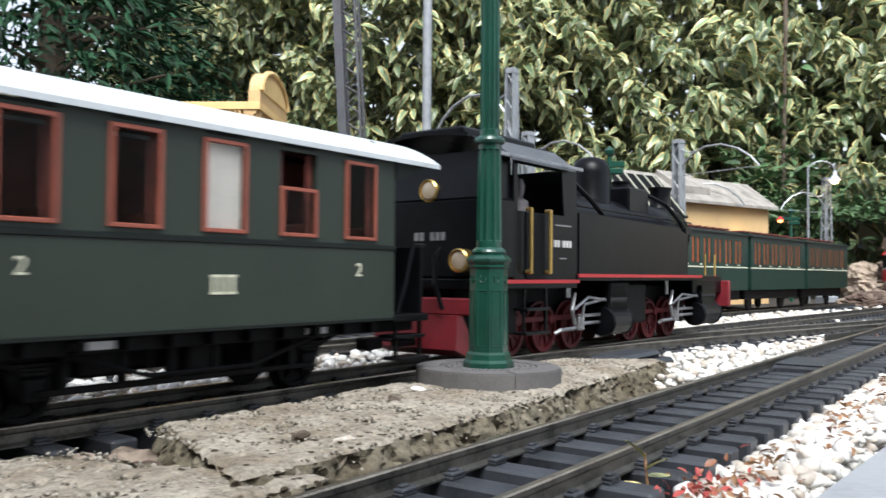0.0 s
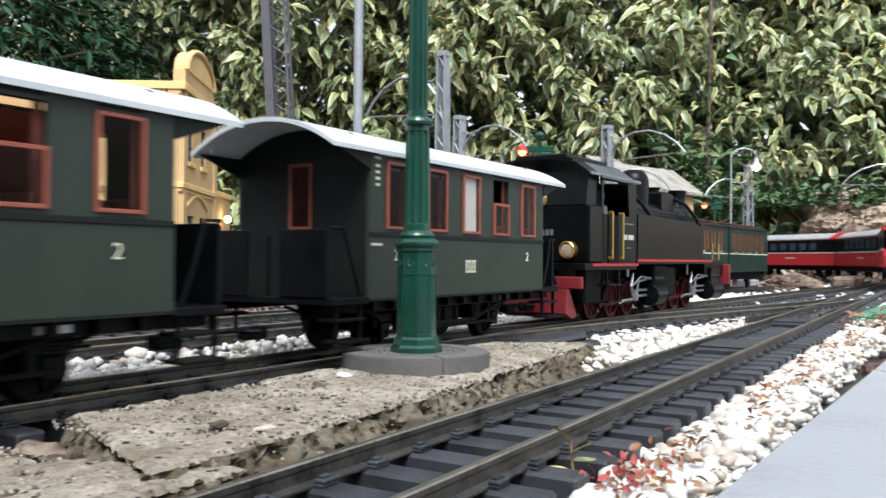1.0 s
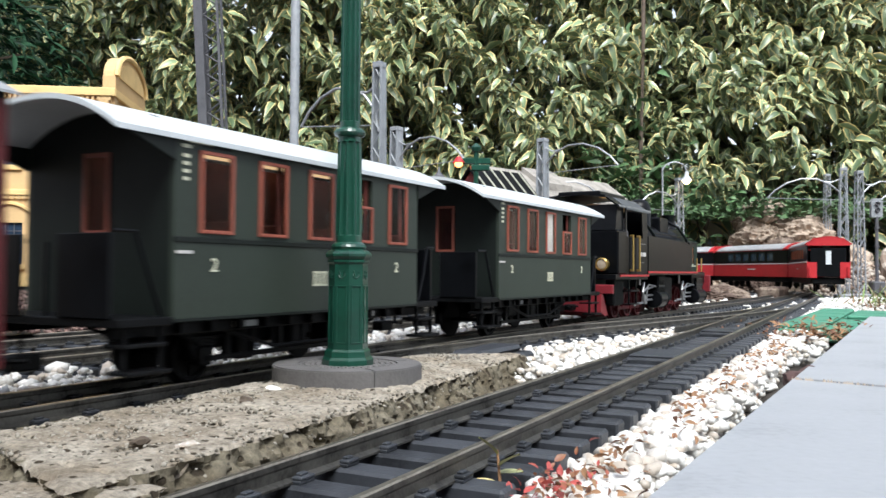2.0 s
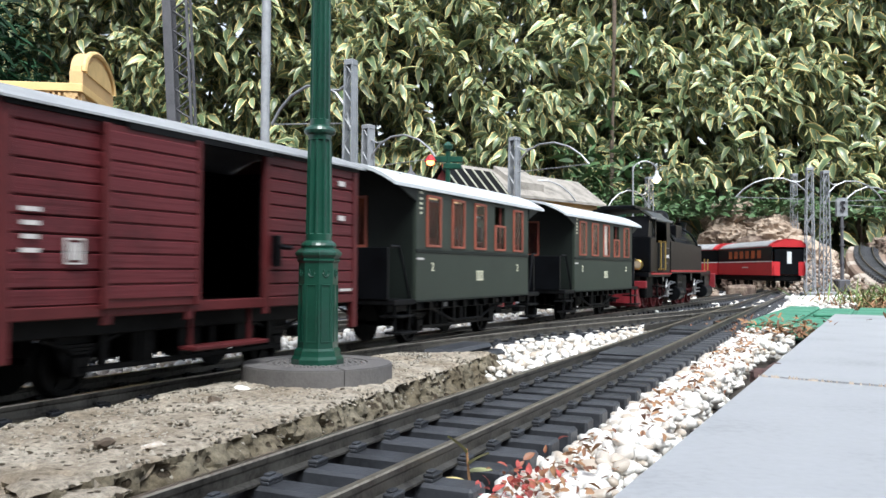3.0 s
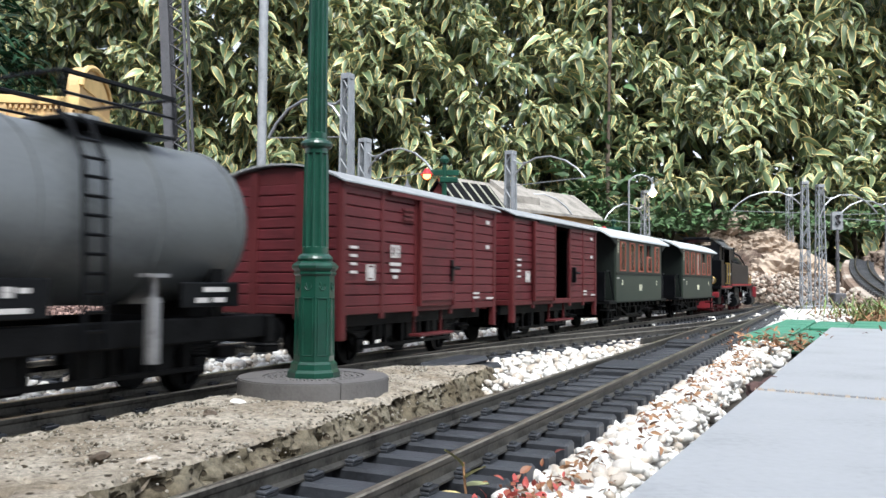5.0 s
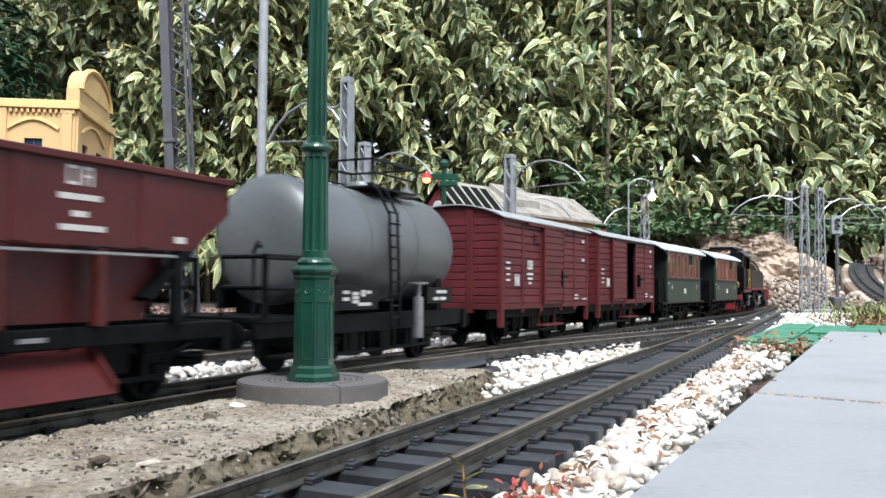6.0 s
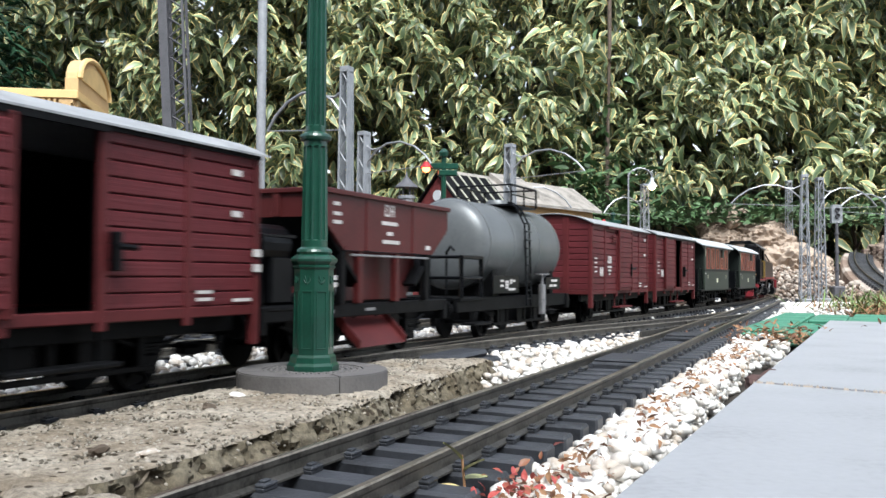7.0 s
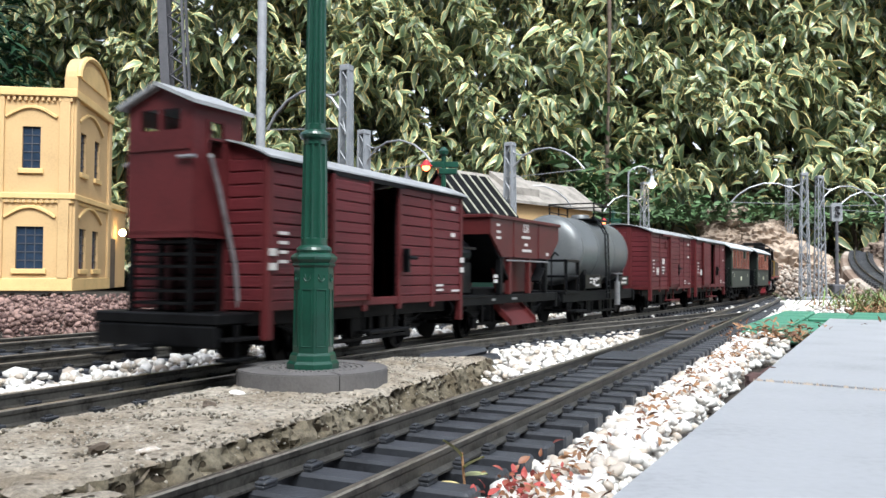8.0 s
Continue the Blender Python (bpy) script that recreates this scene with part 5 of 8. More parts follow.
def hopper(s_mid):
    t = thing("hopper_wagon", "oxide red model hopper wagon with black brake platform", "hopper wagon", "goods wagons of the train")
    R = M["hoppered"]
    hw, zt, zm, zb = 0.055, 0.1235, 0.096, 0.083
    x0, x1 = -0.0715, 0.129
    th = 0.0025
    # side sheets: straight top, raked ends
    for sy in (-1, 1):
        bm = B()
        prism(bm, [(x0, zt), (x1, zt), (x1, zt - 0.018), (x1 - 0.030, zb), (x0 + 0.030, zb), (x0, zt - 0.018)], "Y", *sorted((sy * hw, sy * (hw - th))))
        side = part("side_sheet", bm, R, t)
        bm = B()
        box(bm, x0 - 0.001, x1 + 0.001, sy * hw - 0.0028, sy * hw + 0.0022, zt - 0.0015, zt + 0.0022, 0.0006)
        part("top_rim", bm, R, side)
        for x in (-0.009, 0.064):
            bm = B()
            box(bm, x - 0.0035, x + 0.0035, sy * hw - 0.001, sy * hw + 0.0024, zb, zt, 0.0006)
            part("rib", bm, R, side)
        bm = B()
        rod(bm, (x0 + 0.034, sy * (hw + 0.003), zb - 0.0035), (x1 - 0.045, sy * (hw + 0.003), zb - 0.0035), 0.0009, None, 6)
        part("pull_rod", bm, M["steel"], side)
        # rivets down the raked edge
        bm = B()
        for k in range(9):
            f = k / 8
            for sx in (-1, 1):
                xx = (x1 if sx > 0 else x0) - sx * (0.002 + 0.030 * max(0, f - 0.44) / 0.56)
                box(bm, xx - 0.0009, xx + 0.0009, sy * hw - 0.0005, sy * hw + 0.0012, zt - 0.004 - f * (zt - zb - 0.006) - 0.0008, zt - 0.004 - f * (zt - zb - 0.006) + 0.0008)
        part("rivet_row", bm, R, side)
        if sy < 0:
            y = -hw - 0.0001
            cx = 0.024
            bm = B()
            for dx, wid, hgt, dz in ((-0.007, 0.0012, 0.009, 0), (-0.0015, 0.0012, 0.009, 0), (0.002, 0.0012, 0.009, 0), (0.0065, 0.0012, 0.009, 0), (-0.004, 0.005, 0.0015, 0.0038), (-0.004, 0.005, 0.0015, -0.0038), (0.0045, 0.005, 0.0015, 0.0038), (0.0045, 0.005, 0.0013, 0)):
                box(bm, cx + dx - wid / 2, cx + dx + wid / 2, y - 0.0003, y + 0.0003, 0.1155 + dz - hgt / 2, 0.1155 + dz + hgt / 2)
            part("owner_mark", bm, M["white"], side)
            bars(side, cx, y, 0.1055, [(0, 0, 0.024), (0, -0.008, 0.009), (0.002, -0.0145, 0.026)], M["white"], 0.0028)
            bars(side, -0.052, y, 0.1155, [(0, 0, 0.008), (0.001, -0.007, 0.010), (0.001, -0.013, 0.011)], M["white"], 0.0025)
            bars(side, 0.090, y, 0.0885, [(0, 0, 0.008)], M["white"], 0.0035)
    for sx in (-1, 1):
        x = x1 if sx > 0 else x0
        bm = B()
        box(bm, min(x, x - sx * th), max(x, x - sx * th), -hw + th, hw - th, zt - 0.018, zt)
        end = part("end_sheet", bm, R, t)
        bm = B()
        prism(bm, [(x, zt - 0.018), (x - sx * th, zt - 0.018), (x - sx * 0.058, zb - 0.025), (x - sx * 0.056, zb - 0.027)], "Y", -hw + th, hw - th)
        part("slope_sheet", bm, M["frameblack"], end, "black hopper slope sheet")
        bm = B()
        for yy in (-0.018, 0.018):
            box(bm, x - 0.002, x + 0.002, yy - 0.003, yy + 0.003, zt - 0.018, zt, 0.0005)
        box(bm, x - 0.0025, x + 0.0022, -hw, hw, zt - 0.0015, zt + 0.0022, 0.0006)
        part("end_rib", bm, R, end)
    # lower body with bins and chutes
    for sy in (-1, 1):
        bm = B()
        prism(bm, [(-0.038, zb), (0.094, zb), (0.078, 0.046), (-0.022, 0.046)], "Y", *sorted((sy * (hw - 0.014), sy * (hw - 0.017))))
        part("lower_sheet", bm, R, t)
        for x in (-0.040, -0.016, 0.040, 0.092):
            bm = B()
            box(bm, x - 0.0032, x + 0.0032, sy * (hw - 0.004) - 0.0028, sy * (hw - 0.004) + 0.0028, 0.044, zb, 0.0006)
            part("leg_post", bm, R if -0.03 < x < 0.05 else M["frameblack"], t)
        bm = B()
        prism(bm, [(sy * 0.030, 0.036), (sy * 0.034, 0.036), (sy * 0.059, 0.012), (sy * 0.057, 0.011)], "X", -0.024, 0.045)
        for x in (-0.024, 0.045):
            prism(bm, [(sy * 0.030, 0.036), (sy * 0.040, 0.036), (sy * 0.059, 0.017), (sy * 0.058, 0.011)], "X", x - 0.001, x + 0.001)
        part("discharge_chute", bm, R, t, "red discharge chute")
        bm = B()
        box(bm, -0.125, 0.138, sy * 0.047 - 0.0022, sy * 0.047 + 0.0022, 0.034, 0.044, 0.0008)
        part("sole_bar", bm, M["frameblack"], t)
        bars(t, 0.0, sy * 0.0494, 0.039, [(0.005, 0, 0.014), (-0.05, 0, 0.008)], M["steel"], 0.0022, "builder_plate")
        bars(t, -0.046, sy * (hw - 0.0035), 0.060, [(-0.004, 0.003, 0.009), (-0.004, -0.002, 0.009)], M["white"], 0.0034, "plate")
    bm = B()
    box(bm, -0.07, 0.07, -0.036, 0.036, 0.044, 0.050)
    part("floor", bm, M["frameblack"], t)
    # brake gear and platform at the rear
    bm = B()
    box(bm, -0.128, -0.062, -0.05, 0.05, 0.041, 0.0445, 0.0008)
    part("platform", bm, M["frameblack"], t)
    bm = B()
    for yy in (-0.048, 0.048):
        tube(bm, [(-0.126, yy, 0.044), (-0.126, yy, 0.090), (-0.092, yy, 0.090)], 0.0015, 5)
    for zz in (0.090, 0.066):
        rod(bm, (-0.126, -0.048, zz), (-0.126, 0.048, zz), 0.0014)
    for yy in (-0.016, 0.016):
        rod(bm, (-0.126, yy, 0.044), (-0.126, yy, 0.090), 0.0014)
    part("platform_railing", bm, M["black"], t)
    for x, yy, w, z1 in ((-0.088, -0.022, 0.013, 0.078), (-0.096, 0.020, 0.016, 0.074)):
        bm = B()
        box(bm, x - w, x + w, yy - 0.014, yy + 0.014, 0.0445, z1, 0.002)
        part("brake_box", bm, M["black"], t)
    bm = B()
    lathe(bm, [(0.013, -0.112), (0.013, -0.082), (0.010, -0.078)], 16, at=(0, -0.026, 0.086), axis="X")
    lathe(bm, [(0.011, -0.112), (0.011, -0.082), (0.008, -0.078)], 16, at=(0, 0.022, 0.084), axis="X")
    part("air_cylinder", bm, M["black"], t)
    bm = B()
    lathe(bm, [(0.009, -0.1295), (0.011, -0.1285), (0.011, -0.1275), (0.009, -0.1265)], 18, at=(0, -0.030, 0.085), axis="X")
    for k in range(5):
        a = k * 2 * math.pi / 5
        rod(bm, (-0.128, -0.030, 0.085), (-0.128, -0.030 + 0.010 * math.sin(a), 0.085 + 0.010 * math.cos(a)), 0.0009, None, 5)
    part("brake_wheel", bm, M["black"], t)
    for sx in (-1, 1):
        xb = -0.128 if sx < 0 else 0.140
        bm = B()
        box(bm, *sorted((xb, xb - sx * 0.006)), -0.05, 0.05, 0.026, 0.044, 0.001)
        part("headstock", bm, M["frameblack"], t)
        coupler(t, xb, sx)
        for yy in (-0.04, 0.04):
            buffer(t, xb, sx, yy)
    for x in (-0.066, 0.098):
        wheelset(t, x)
        axle_guards(t, x, 0.034)
    brake_gear(t, -0.066, 0.098, 9)
    ROLLING.append((t, s_mid, 0.073))
    return t


def locomotive(s_rear):
    """Six-coupled articulated tank engine; x = 0 at its rear beam."""
    t = thing("steam_locomotive", "black model tank locomotive with red wheels and brass handrails", "steam locomotive")
    K = M["black"]
    hw = 0.056

    def fx(x):
        return float(np.interp(x, (-0.1, 0.022, 0.076, 0.1005, 0.136, 0.372, 0.472, 0.6), (-0.1, 0.022, 0.069, 0.097, 0.149, 0.3865, 0.52, 0.648)))
    # running plate
    bm = B()
    box(bm, 0.012, 0.135, -hw, hw, 0.0545, 0.0615, 0.0006)
    box(bm, 0.135, 0.43, -hw, hw, 0.0605, 0.0655, 0.0006)
    part("running_plate", bm, K, t)
    for sy in (-1, 1):
        bm = B()
        box(bm, 0.030, 0.137, sy * hw - 0.0009, sy * hw + 0.0009, 0.0585, 0.0612)
        box(bm, 0.136, 0.400, sy * hw - 0.0009, sy * hw + 0.0009, 0.0632, 0.0660)
        box(bm, 0.400, 0.455, sy * 0.045 - 0.0009, sy * 0.045 + 0.0009, 0.063, 0.0656)
        part("red_lining", bm, M["signalred"], t, "bright red edge stripe")
    # bunker and cab
    bm = B()
    box(bm, 0.022, 0.058, -hw, hw, 0.0615, 0.120, 0.002)
    bunker = part("bunker", bm, K, t)
    bm = B()
    prism(bm, [(0.022, 0.120), (0.058, 0.120), (0.058, 0.154), (0.030, 0.154)], "Y", -hw + 0.004, hw - 0.004)
    part("cab_back", bm, K, t)
    for sy in (-1, 1):
        y = sy * (hw - 0.001)
        bm = B()
        ya, yb = sorted((y, y - sy * 0.002))
        box(bm, 0.058, 0.136, ya, yb, 0.0615, 0.112)
        box(bm, 0.058, 0.064, ya, yb, 0.112, 0.152)
        box(bm, 0.064, 0.118, ya, yb, 0.147, 0.152)
        prism(bm, [(0.121, 0.112), (0.136, 0.112), (0.134, 0.152), (0.118, 0.152)], "Y", ya, yb)
        part("cab_side", bm, K, t)
        bm = B()
        box(bm, 0.076, 0.100, y - 0.0012, y + 0.0012, 0.0615, 0.1115, 0.0004)
        part("cab_door", bm, M["frameblack"], t)
        for x in (0.076, 0.1005):
            bm = B()
            rod(bm, (x, sy * (hw + 0.0042), 0.066), (x, sy * (hw + 0.0042), 0.1145), 0.0014, None, 8)
            for z in (0.067, 0.1135):
                rod(bm, (x, sy * hw, z), (x, sy * (hw + 0.0045), z), 0.0016, None, 6)
            part("handrail", bm, M["brass"], t, "polished brass handrail")
        # number as plain upright bars, with thin lines of plate writing
        for dx in (-0.0085, -0.0048, 0.0008, 0.0044, 0.0080):
            part("number_bar", box(B(), 0.119 + dx - 0.0009, 0.119 + dx + 0.0009, sy * (hw - 0.001) - 0.0013, sy * (hw - 0.001) + 0.0013, 0.0868, 0.0922), M["white"], t)
        for zz, ln in ((0.1035, 0.0085), (0.0775, 0.0035)):
            part("plate_bar", box(B(), 0.119 - ln, 0.119 + ln, sy * (hw - 0.001) - 0.0013, sy * (hw - 0.001) + 0.0013, zz, zz + 0.0010), M["steel"], t)
        # side tank
        bm = B()
        prism(bm, [(0.136, 0.0655), (0.372, 0.0655), (0.372, 0.108), (0.350, 0.1135), (0.136, 0.1175)], "Y", *sorted((sy * hw, sy * 0.024)))
        bmesh.ops.bevel(bm, geom=[e for e in bm.edges if abs(e.verts[0].co.y - e.verts[1].co.y) < 1e-6 and max(v.co.z for v in e.verts) > 0.09], offset=0.0016, segments=2, affect="EDGES")
        part("side_tank", bm, K, t)
    bm = B()
    box(bm, 0.133, 0.136, -hw + 0.002, hw - 0.002, 0.066, 0.151)
    part("cab_front", bm, K, t)
    bm = B()
    prof = [(-0.040, 0.1655), (-0.02, 0.1685), (0.0, 0.1695), (0.02, 0.1685), (0.040, 0.1655)]
    prism(bm, prof + [(y, z - 0.003) for y, z in prof[::-1]], "X", 0.016, 0.128)
    part("cab_roof", bm, K, t, "dusty black cab roof")
    for sy in (-1, 1):
        # slope facet: its lighter grey stands in for the reflected sky
        bm = B()
        prism(bm, [(sy * 0.0395, 0.1652), (sy * 0.0605, 0.1495), (sy * 0.0605, 0.1475), (sy * 0.0395, 0.1625)], "X", 0.046, 0.128)
        part("roof_slope", bm, M["roofsheen"], t, "black sloping roof side, its sky sheen painted grey")
        bm = B()
        prism(bm, [(sy * 0.0397, 0.1640), (sy * 0.0580, 0.1510), (sy * 0.0580, 0.1490), (sy * 0.0397, 0.1610)], "X", 0.020, 0.0458)
        part("roof_corner", bm, K, t)
    bm = B()
    box(bm, 0.024, 0.120, -0.030, 0.030, 0.167, 0.1725, 0.0015)
    part("roof_vent", bm, K, t)
    for sy in (-1, 1):
        bm = B()
        box(bm, 0.020, 0.140, sy * (hw + 0.001) - 0.0015, sy * (hw + 0.001) + 0.0015, 0.1495, 0.1525, 0.0005)
        part("rain_strip", bm, M["steel"], t)
    bm = B()
    lathe(bm, [(0.006, 0.066), (0.0085, 0.112), (0.0075, 0.121), (0.003, 0.124), (0.0045, 0.128), (0.005, 0.133), (0.0035, 0.138), (0.001, 0.139)], 10, at=(0.088, -0.040, 0))
    part("driver_figure", bm, M["doll"], t, "plain painted toy figure", True)
    # boiler with fittings
    bm = B()
    lathe(bm, [(0.030, 0.134), (0.031, 0.36), (0.032, 0.362), (0.032, 0.422), (0.027, 0.428), (0.010, 0.431), (0.001, 0.432)], 28, at=(0, 0, 0.110), axis="X")
    part("boiler", bm, K, t, "", True)
    for x, r, z1, nm in ((0.2627, 0.0195, 0.181, "steam_dome"), (0.200, 0.013, 0.150, "sand_dome")):
        bm = B()
        lathe(bm, [(r * 1.15, 0.128), (r, 0.134), (r, z1 - 0.017), (r * 0.93, z1 - 0.010), (r * 0.75, z1 - 0.004), (r * 0.45, z1 - 0.001), (0.001, z1)], 22, at=(x, 0, 0))
        part(nm, bm, K, t, "", True)
    bm = B()
    lathe(bm, [(0.014, 0.136), (0.0115, 0.141), (0.0105, 0.152), (0.0108, 0.160), (0.0125, 0.163), (0.0125, 0.165), (0.0095, 0.165), (0.009, 0.155)], 22, at=(0.416, 0, 0))
    part("chimney", bm, K, t, "", True)
    bm = B()
    box(bm, 0.298, 0.345, -0.024, 0.024, 0.128, 0.154, 0.002)
    lathe(bm, [(0.009, 0.154), (0.009, 0.159), (0.0105, 0.160), (0.0105, 0.1615), (0.001, 0.162)], 16, at=(0.320, -0.004, 0))
    part("feed_box", bm, K, t)
    for sy in (-1, 1):
        bm = B()
        tube(bm, [(0.140, sy * 0.03, 0.150), (0.16, sy * 0.036, 0.146), (0.185, sy * 0.042, 0.130), (0.20, sy * 0.046, 0.1175)], 0.0022, 6)
        tube(bm, [(0.345, sy * 0.02, 0.150), (0.365, sy * 0.034, 0.140), (0.382, sy * 0.042, 0.122), (0.392, sy * 0.045, 0.103)], 0.0022, 6)
        tube(bm, [(0.140, sy * 0.033, 0.126), (0.42, sy * 0.034, 0.124)], 0.0011, 5)
        part("boiler_pipe", bm, K, t)
        bm = B()
        box(bm, 0.378, 0.392, sy * 0.047 - 0.003, sy * 0.047 + 0.003, 0.108, 0.116, 0.001)
        part("lubricator", bm, K, t)
    # smokebox front and front unit
    bm = B()
    box(bm, 0.40, 0.468, -0.046, 0.046, 0.046, 0.0655, 0.001)
    part("front_deck", bm, K, t)
    bm = B()
    box(bm, 0.466, 0.472, -0.055, 0.055, 0.030, 0.060, 0.001)
    part("front_beam", bm, M["locored"], t, "red buffer beam")
    for sy in (-1, 1):
        for xx in (0.432, 0.455):
            bm = B()
            rod(bm, (xx, sy * 0.044, 0.066), (xx, sy * 0.044, 0.090), 0.0012)
            part("front_handrail", bm, M["brass"], t)
    for y in (-0.036, 0.036):
        buffer(t, 0.472, 1, y, 0.040)
    coupler(t, 0.470, 1)
    # rear beam, lamps, hose
    bm = B()
    box(bm, 0.012, 0.018, -0.052, 0.052, 0.036, 0.048, 0.001)
    prism(bm, [(0.008, 0.036), (0.014, 0.036), (0.034, 0.008), (0.022, 0.006), (0.006, 0.012)], "Y", -0.038, 0.038)
    part("rear_beam", bm, M["locored"], t, "red buffer beam and plough")
    for y, z in ((0.0, 0.1265), (-0.037, 0.0745), (0.037, 0.0745)):
        xb = 0.034 if y == 0 else 0.022
        bm = B()
        lathe(bm, [(0.005, xb), (0.0083, xb - 0.003), (0.0086, xb - 0.012), (0.0076, xb - 0.013), (0.0070, xb - 0.011)], 20, at=(0, y, z), axis="X")
        lm = part("rear_lamp", bm, M["brass"], t, "brass-rimmed round lamp", True)
        bm = B()
        lathe(bm, [(0.0069, xb - 0.010), (0.0062, xb - 0.0118), (0.004, xb - 0.0125), (0.0005, xb - 0.0127)], 18, at=(0, y, z), axis="X")
        part("lamp_glass", bm, M["lens"], lm, "", True)
    for dy in (-0.0145, -0.0095, -0.0045, 0.0055, 0.0105):
        part("number_bar", box(B(), 0.0212, 0.0222, dy - 0.0018, dy + 0.0018, 0.0895, 0.0955), M["steel"], t)
    bm = B()
    tube(bm, [(0.012, -0.020, 0.083), (0.004, -0.021, 0.078), (0.0, -0.024, 0.058), (0.004, -0.028, 0.040)], 0.0018, 6)
    part("brake_hose", bm, K, t)
    coupler(t, 0.004, -1)
    # chassis, two engine units
    for x0, x1 in ((0.035, 0.20), (0.245, 0.44)):
        bm = B()
        box(bm, x0, x1, -0.016, 0.016, 0.014, 0.056, 0.002)
        part("engine_frame", bm, M["frameblack"], t)
    r = 0.0205
    for unit, xs in enumerate(((0.098, 0.134, 0.180), (0.296, 0.342, 0.386))):
        for x in xs:
            wheelset(t, x, r, M["wheelred_shaded"], 9, 0.0225)
        for sy in (-1, 1):
            bm = B()
            L = fx(xs[2]) - fx(xs[0])
            box(bm, -0.004, L + 0.004, -0.0012, 0.0012, -0.0022, 0.0022, 0.0005)
            for k in xs:
                rod(bm, (fx(k) - fx(xs[0]), -0.0022, 0), (fx(k) - fx(xs[0]), 0.0022, 0), 0.0042, None, 10)
            o = part("coupling_rod", bm, M["wheelred_shaded"], t, "red coupling rod with steel ends")
            o.location = (xs[0], sy * 0.031, r)
            RODS.append((o, xs[0], sy * 0.031, r, 0.0085, r))
            # cylinder and valve gear
            xc = xs[2] + 0.042
            bm = B()
            lathe(bm, [(0.001, xc - 0.021), (0.0125, xc - 0.020), (0.0135, xc - 0.018), (0.0125, xc - 0.016), (0.0125, xc + 0.016), (0.0135, xc + 0.018), (0.0125, xc + 0.020), (0.001, xc + 0.021)], 18, at=(0, sy * 0.043, 0.024), axis="X")
            lathe(bm, [(0.001, xc - 0.017), (0.0075, xc - 0.016), (0.0075, xc + 0.016), (0.001, xc + 0.017)], 14, at=(0, sy * 0.043, 0.043), axis="X")
            box(bm, xc - 0.015, xc + 0.015, sy * 0.040 - 0.010, sy * 0.040 + 0.010, 0.024, 0.055, 0.001)
            part("cylinder", bm, K, t)
            bm = B()
            rod(bm, (xc - 0.060, sy * 0.041, 0.0235), (xc - 0.018, sy * 0.041, 0.0235), 0.0016)
            box(bm, xc - 0.062, xc - 0.052, sy * 0.041 - 0.003, sy * 0.041 + 0.003, 0.018, 0.029, 0.0008)
            box(bm, xc - 0.060, xc - 0.018, sy * 0.041 - 0.0015, sy * 0.041 + 0.0015, 0.0290, 0.0315)
            part("crosshead", bm, M["steel"], t)
            bm = B()
            tube(bm, [(xc - 0.058, sy * 0.040, 0.020), (xc - 0.085, sy * 0.0385, 0.019), (xs[1], sy * 0.036, r - 0.004)], 0.0018, 6)
            part("connecting_rod", bm, M["steel"], t)
            bm = B()
            tube(bm, [(xc - 0.058, sy * 0.044, 0.020), (xc - 0.056, sy * 0.045, 0.040), (xc - 0.018, sy * 0.045, 0.044)], 0.0015, 6)
            tube(bm, [(xc - 0.072, sy * 0.045, 0.050), (xc - 0.077, sy * 0.045, 0.036), (xc - 0.072, sy * 0.045, 0.024)], 0.0019, 6)
            tube(bm, [(xc - 0.075, sy * 0.046, 0.036), (xc - 0.050, sy * 0.046, 0.046), (xc - 0.018, sy * 0.046, 0.043)], 0.0013, 6)
            box(bm, xc - 0.077, xc - 0.070, sy * 0.040, sy * 0.0405 + 0.002, 0.046, 0.060)
            part("valve_gear", bm, M["steel"], t)
    bm = B()
    box(bm, 0.205, 0.245, -0.050, 0.050, 0.028, 0.060, 0.002)
    part("cross_stay", bm, M["frameblack"], t)
    for sy in (-1, 1):
        for xa, xb in ((0.036, 0.080), (0.205, 0.290)):
            bm = B()
            box(bm, xa, xb, sy * 0.040 - 0.006, sy * 0.040 + 0.006, 0.020, 0.058, 0.002)
            part("ash_pan", bm, M["frameblack"], t)
    for sy in (-1, 1):
        bm = B()
        for z in (0.020, 0.038):
            box(bm, 0.074, 0.104, sy * 0.052 - 0.006, sy * 0.052 + 0.006, z, z + 0.002, 0.0004)
        for xx in (0.075, 0.102):
            box(bm, xx, xx + 0.0016, sy * 0.054 - 0.001, sy * 0.054 + 0.001, 0.020, 0.056)
        part("cab_step", bm, K, t)
    # lengths of bunker, cab, tanks and front deck
    for o in t.children:
        if o.location.length > 1e-6:
            o.location.x = fx(o.location.x)
        else:
            for v in o.data.vertices:
                v.co.x = fx(v.co.x)
    for i, (o, x, r_) in enumerate(SPINNERS):
        if o.parent == t:
            SPINNERS[i] = (o, o.location.x, r_)
    for i, (o, x, y, z, c_, r_) in enumerate(RODS):
        RODS[i] = (o, o.location.x, y, z, c_, r_)
    ROLLING.append((t, s_rear, 0.0))
    return t


loco = locomotive(2.834)
coach(2.623, "2", False)
coach(2.220, "2", True)
van(1.860, 0.141, 0.062)
van(1.532, 0.139, 0.0)
tank_car(1.163)
hopper(0.8475)
van(0.562, 0.143, 0.050, True)


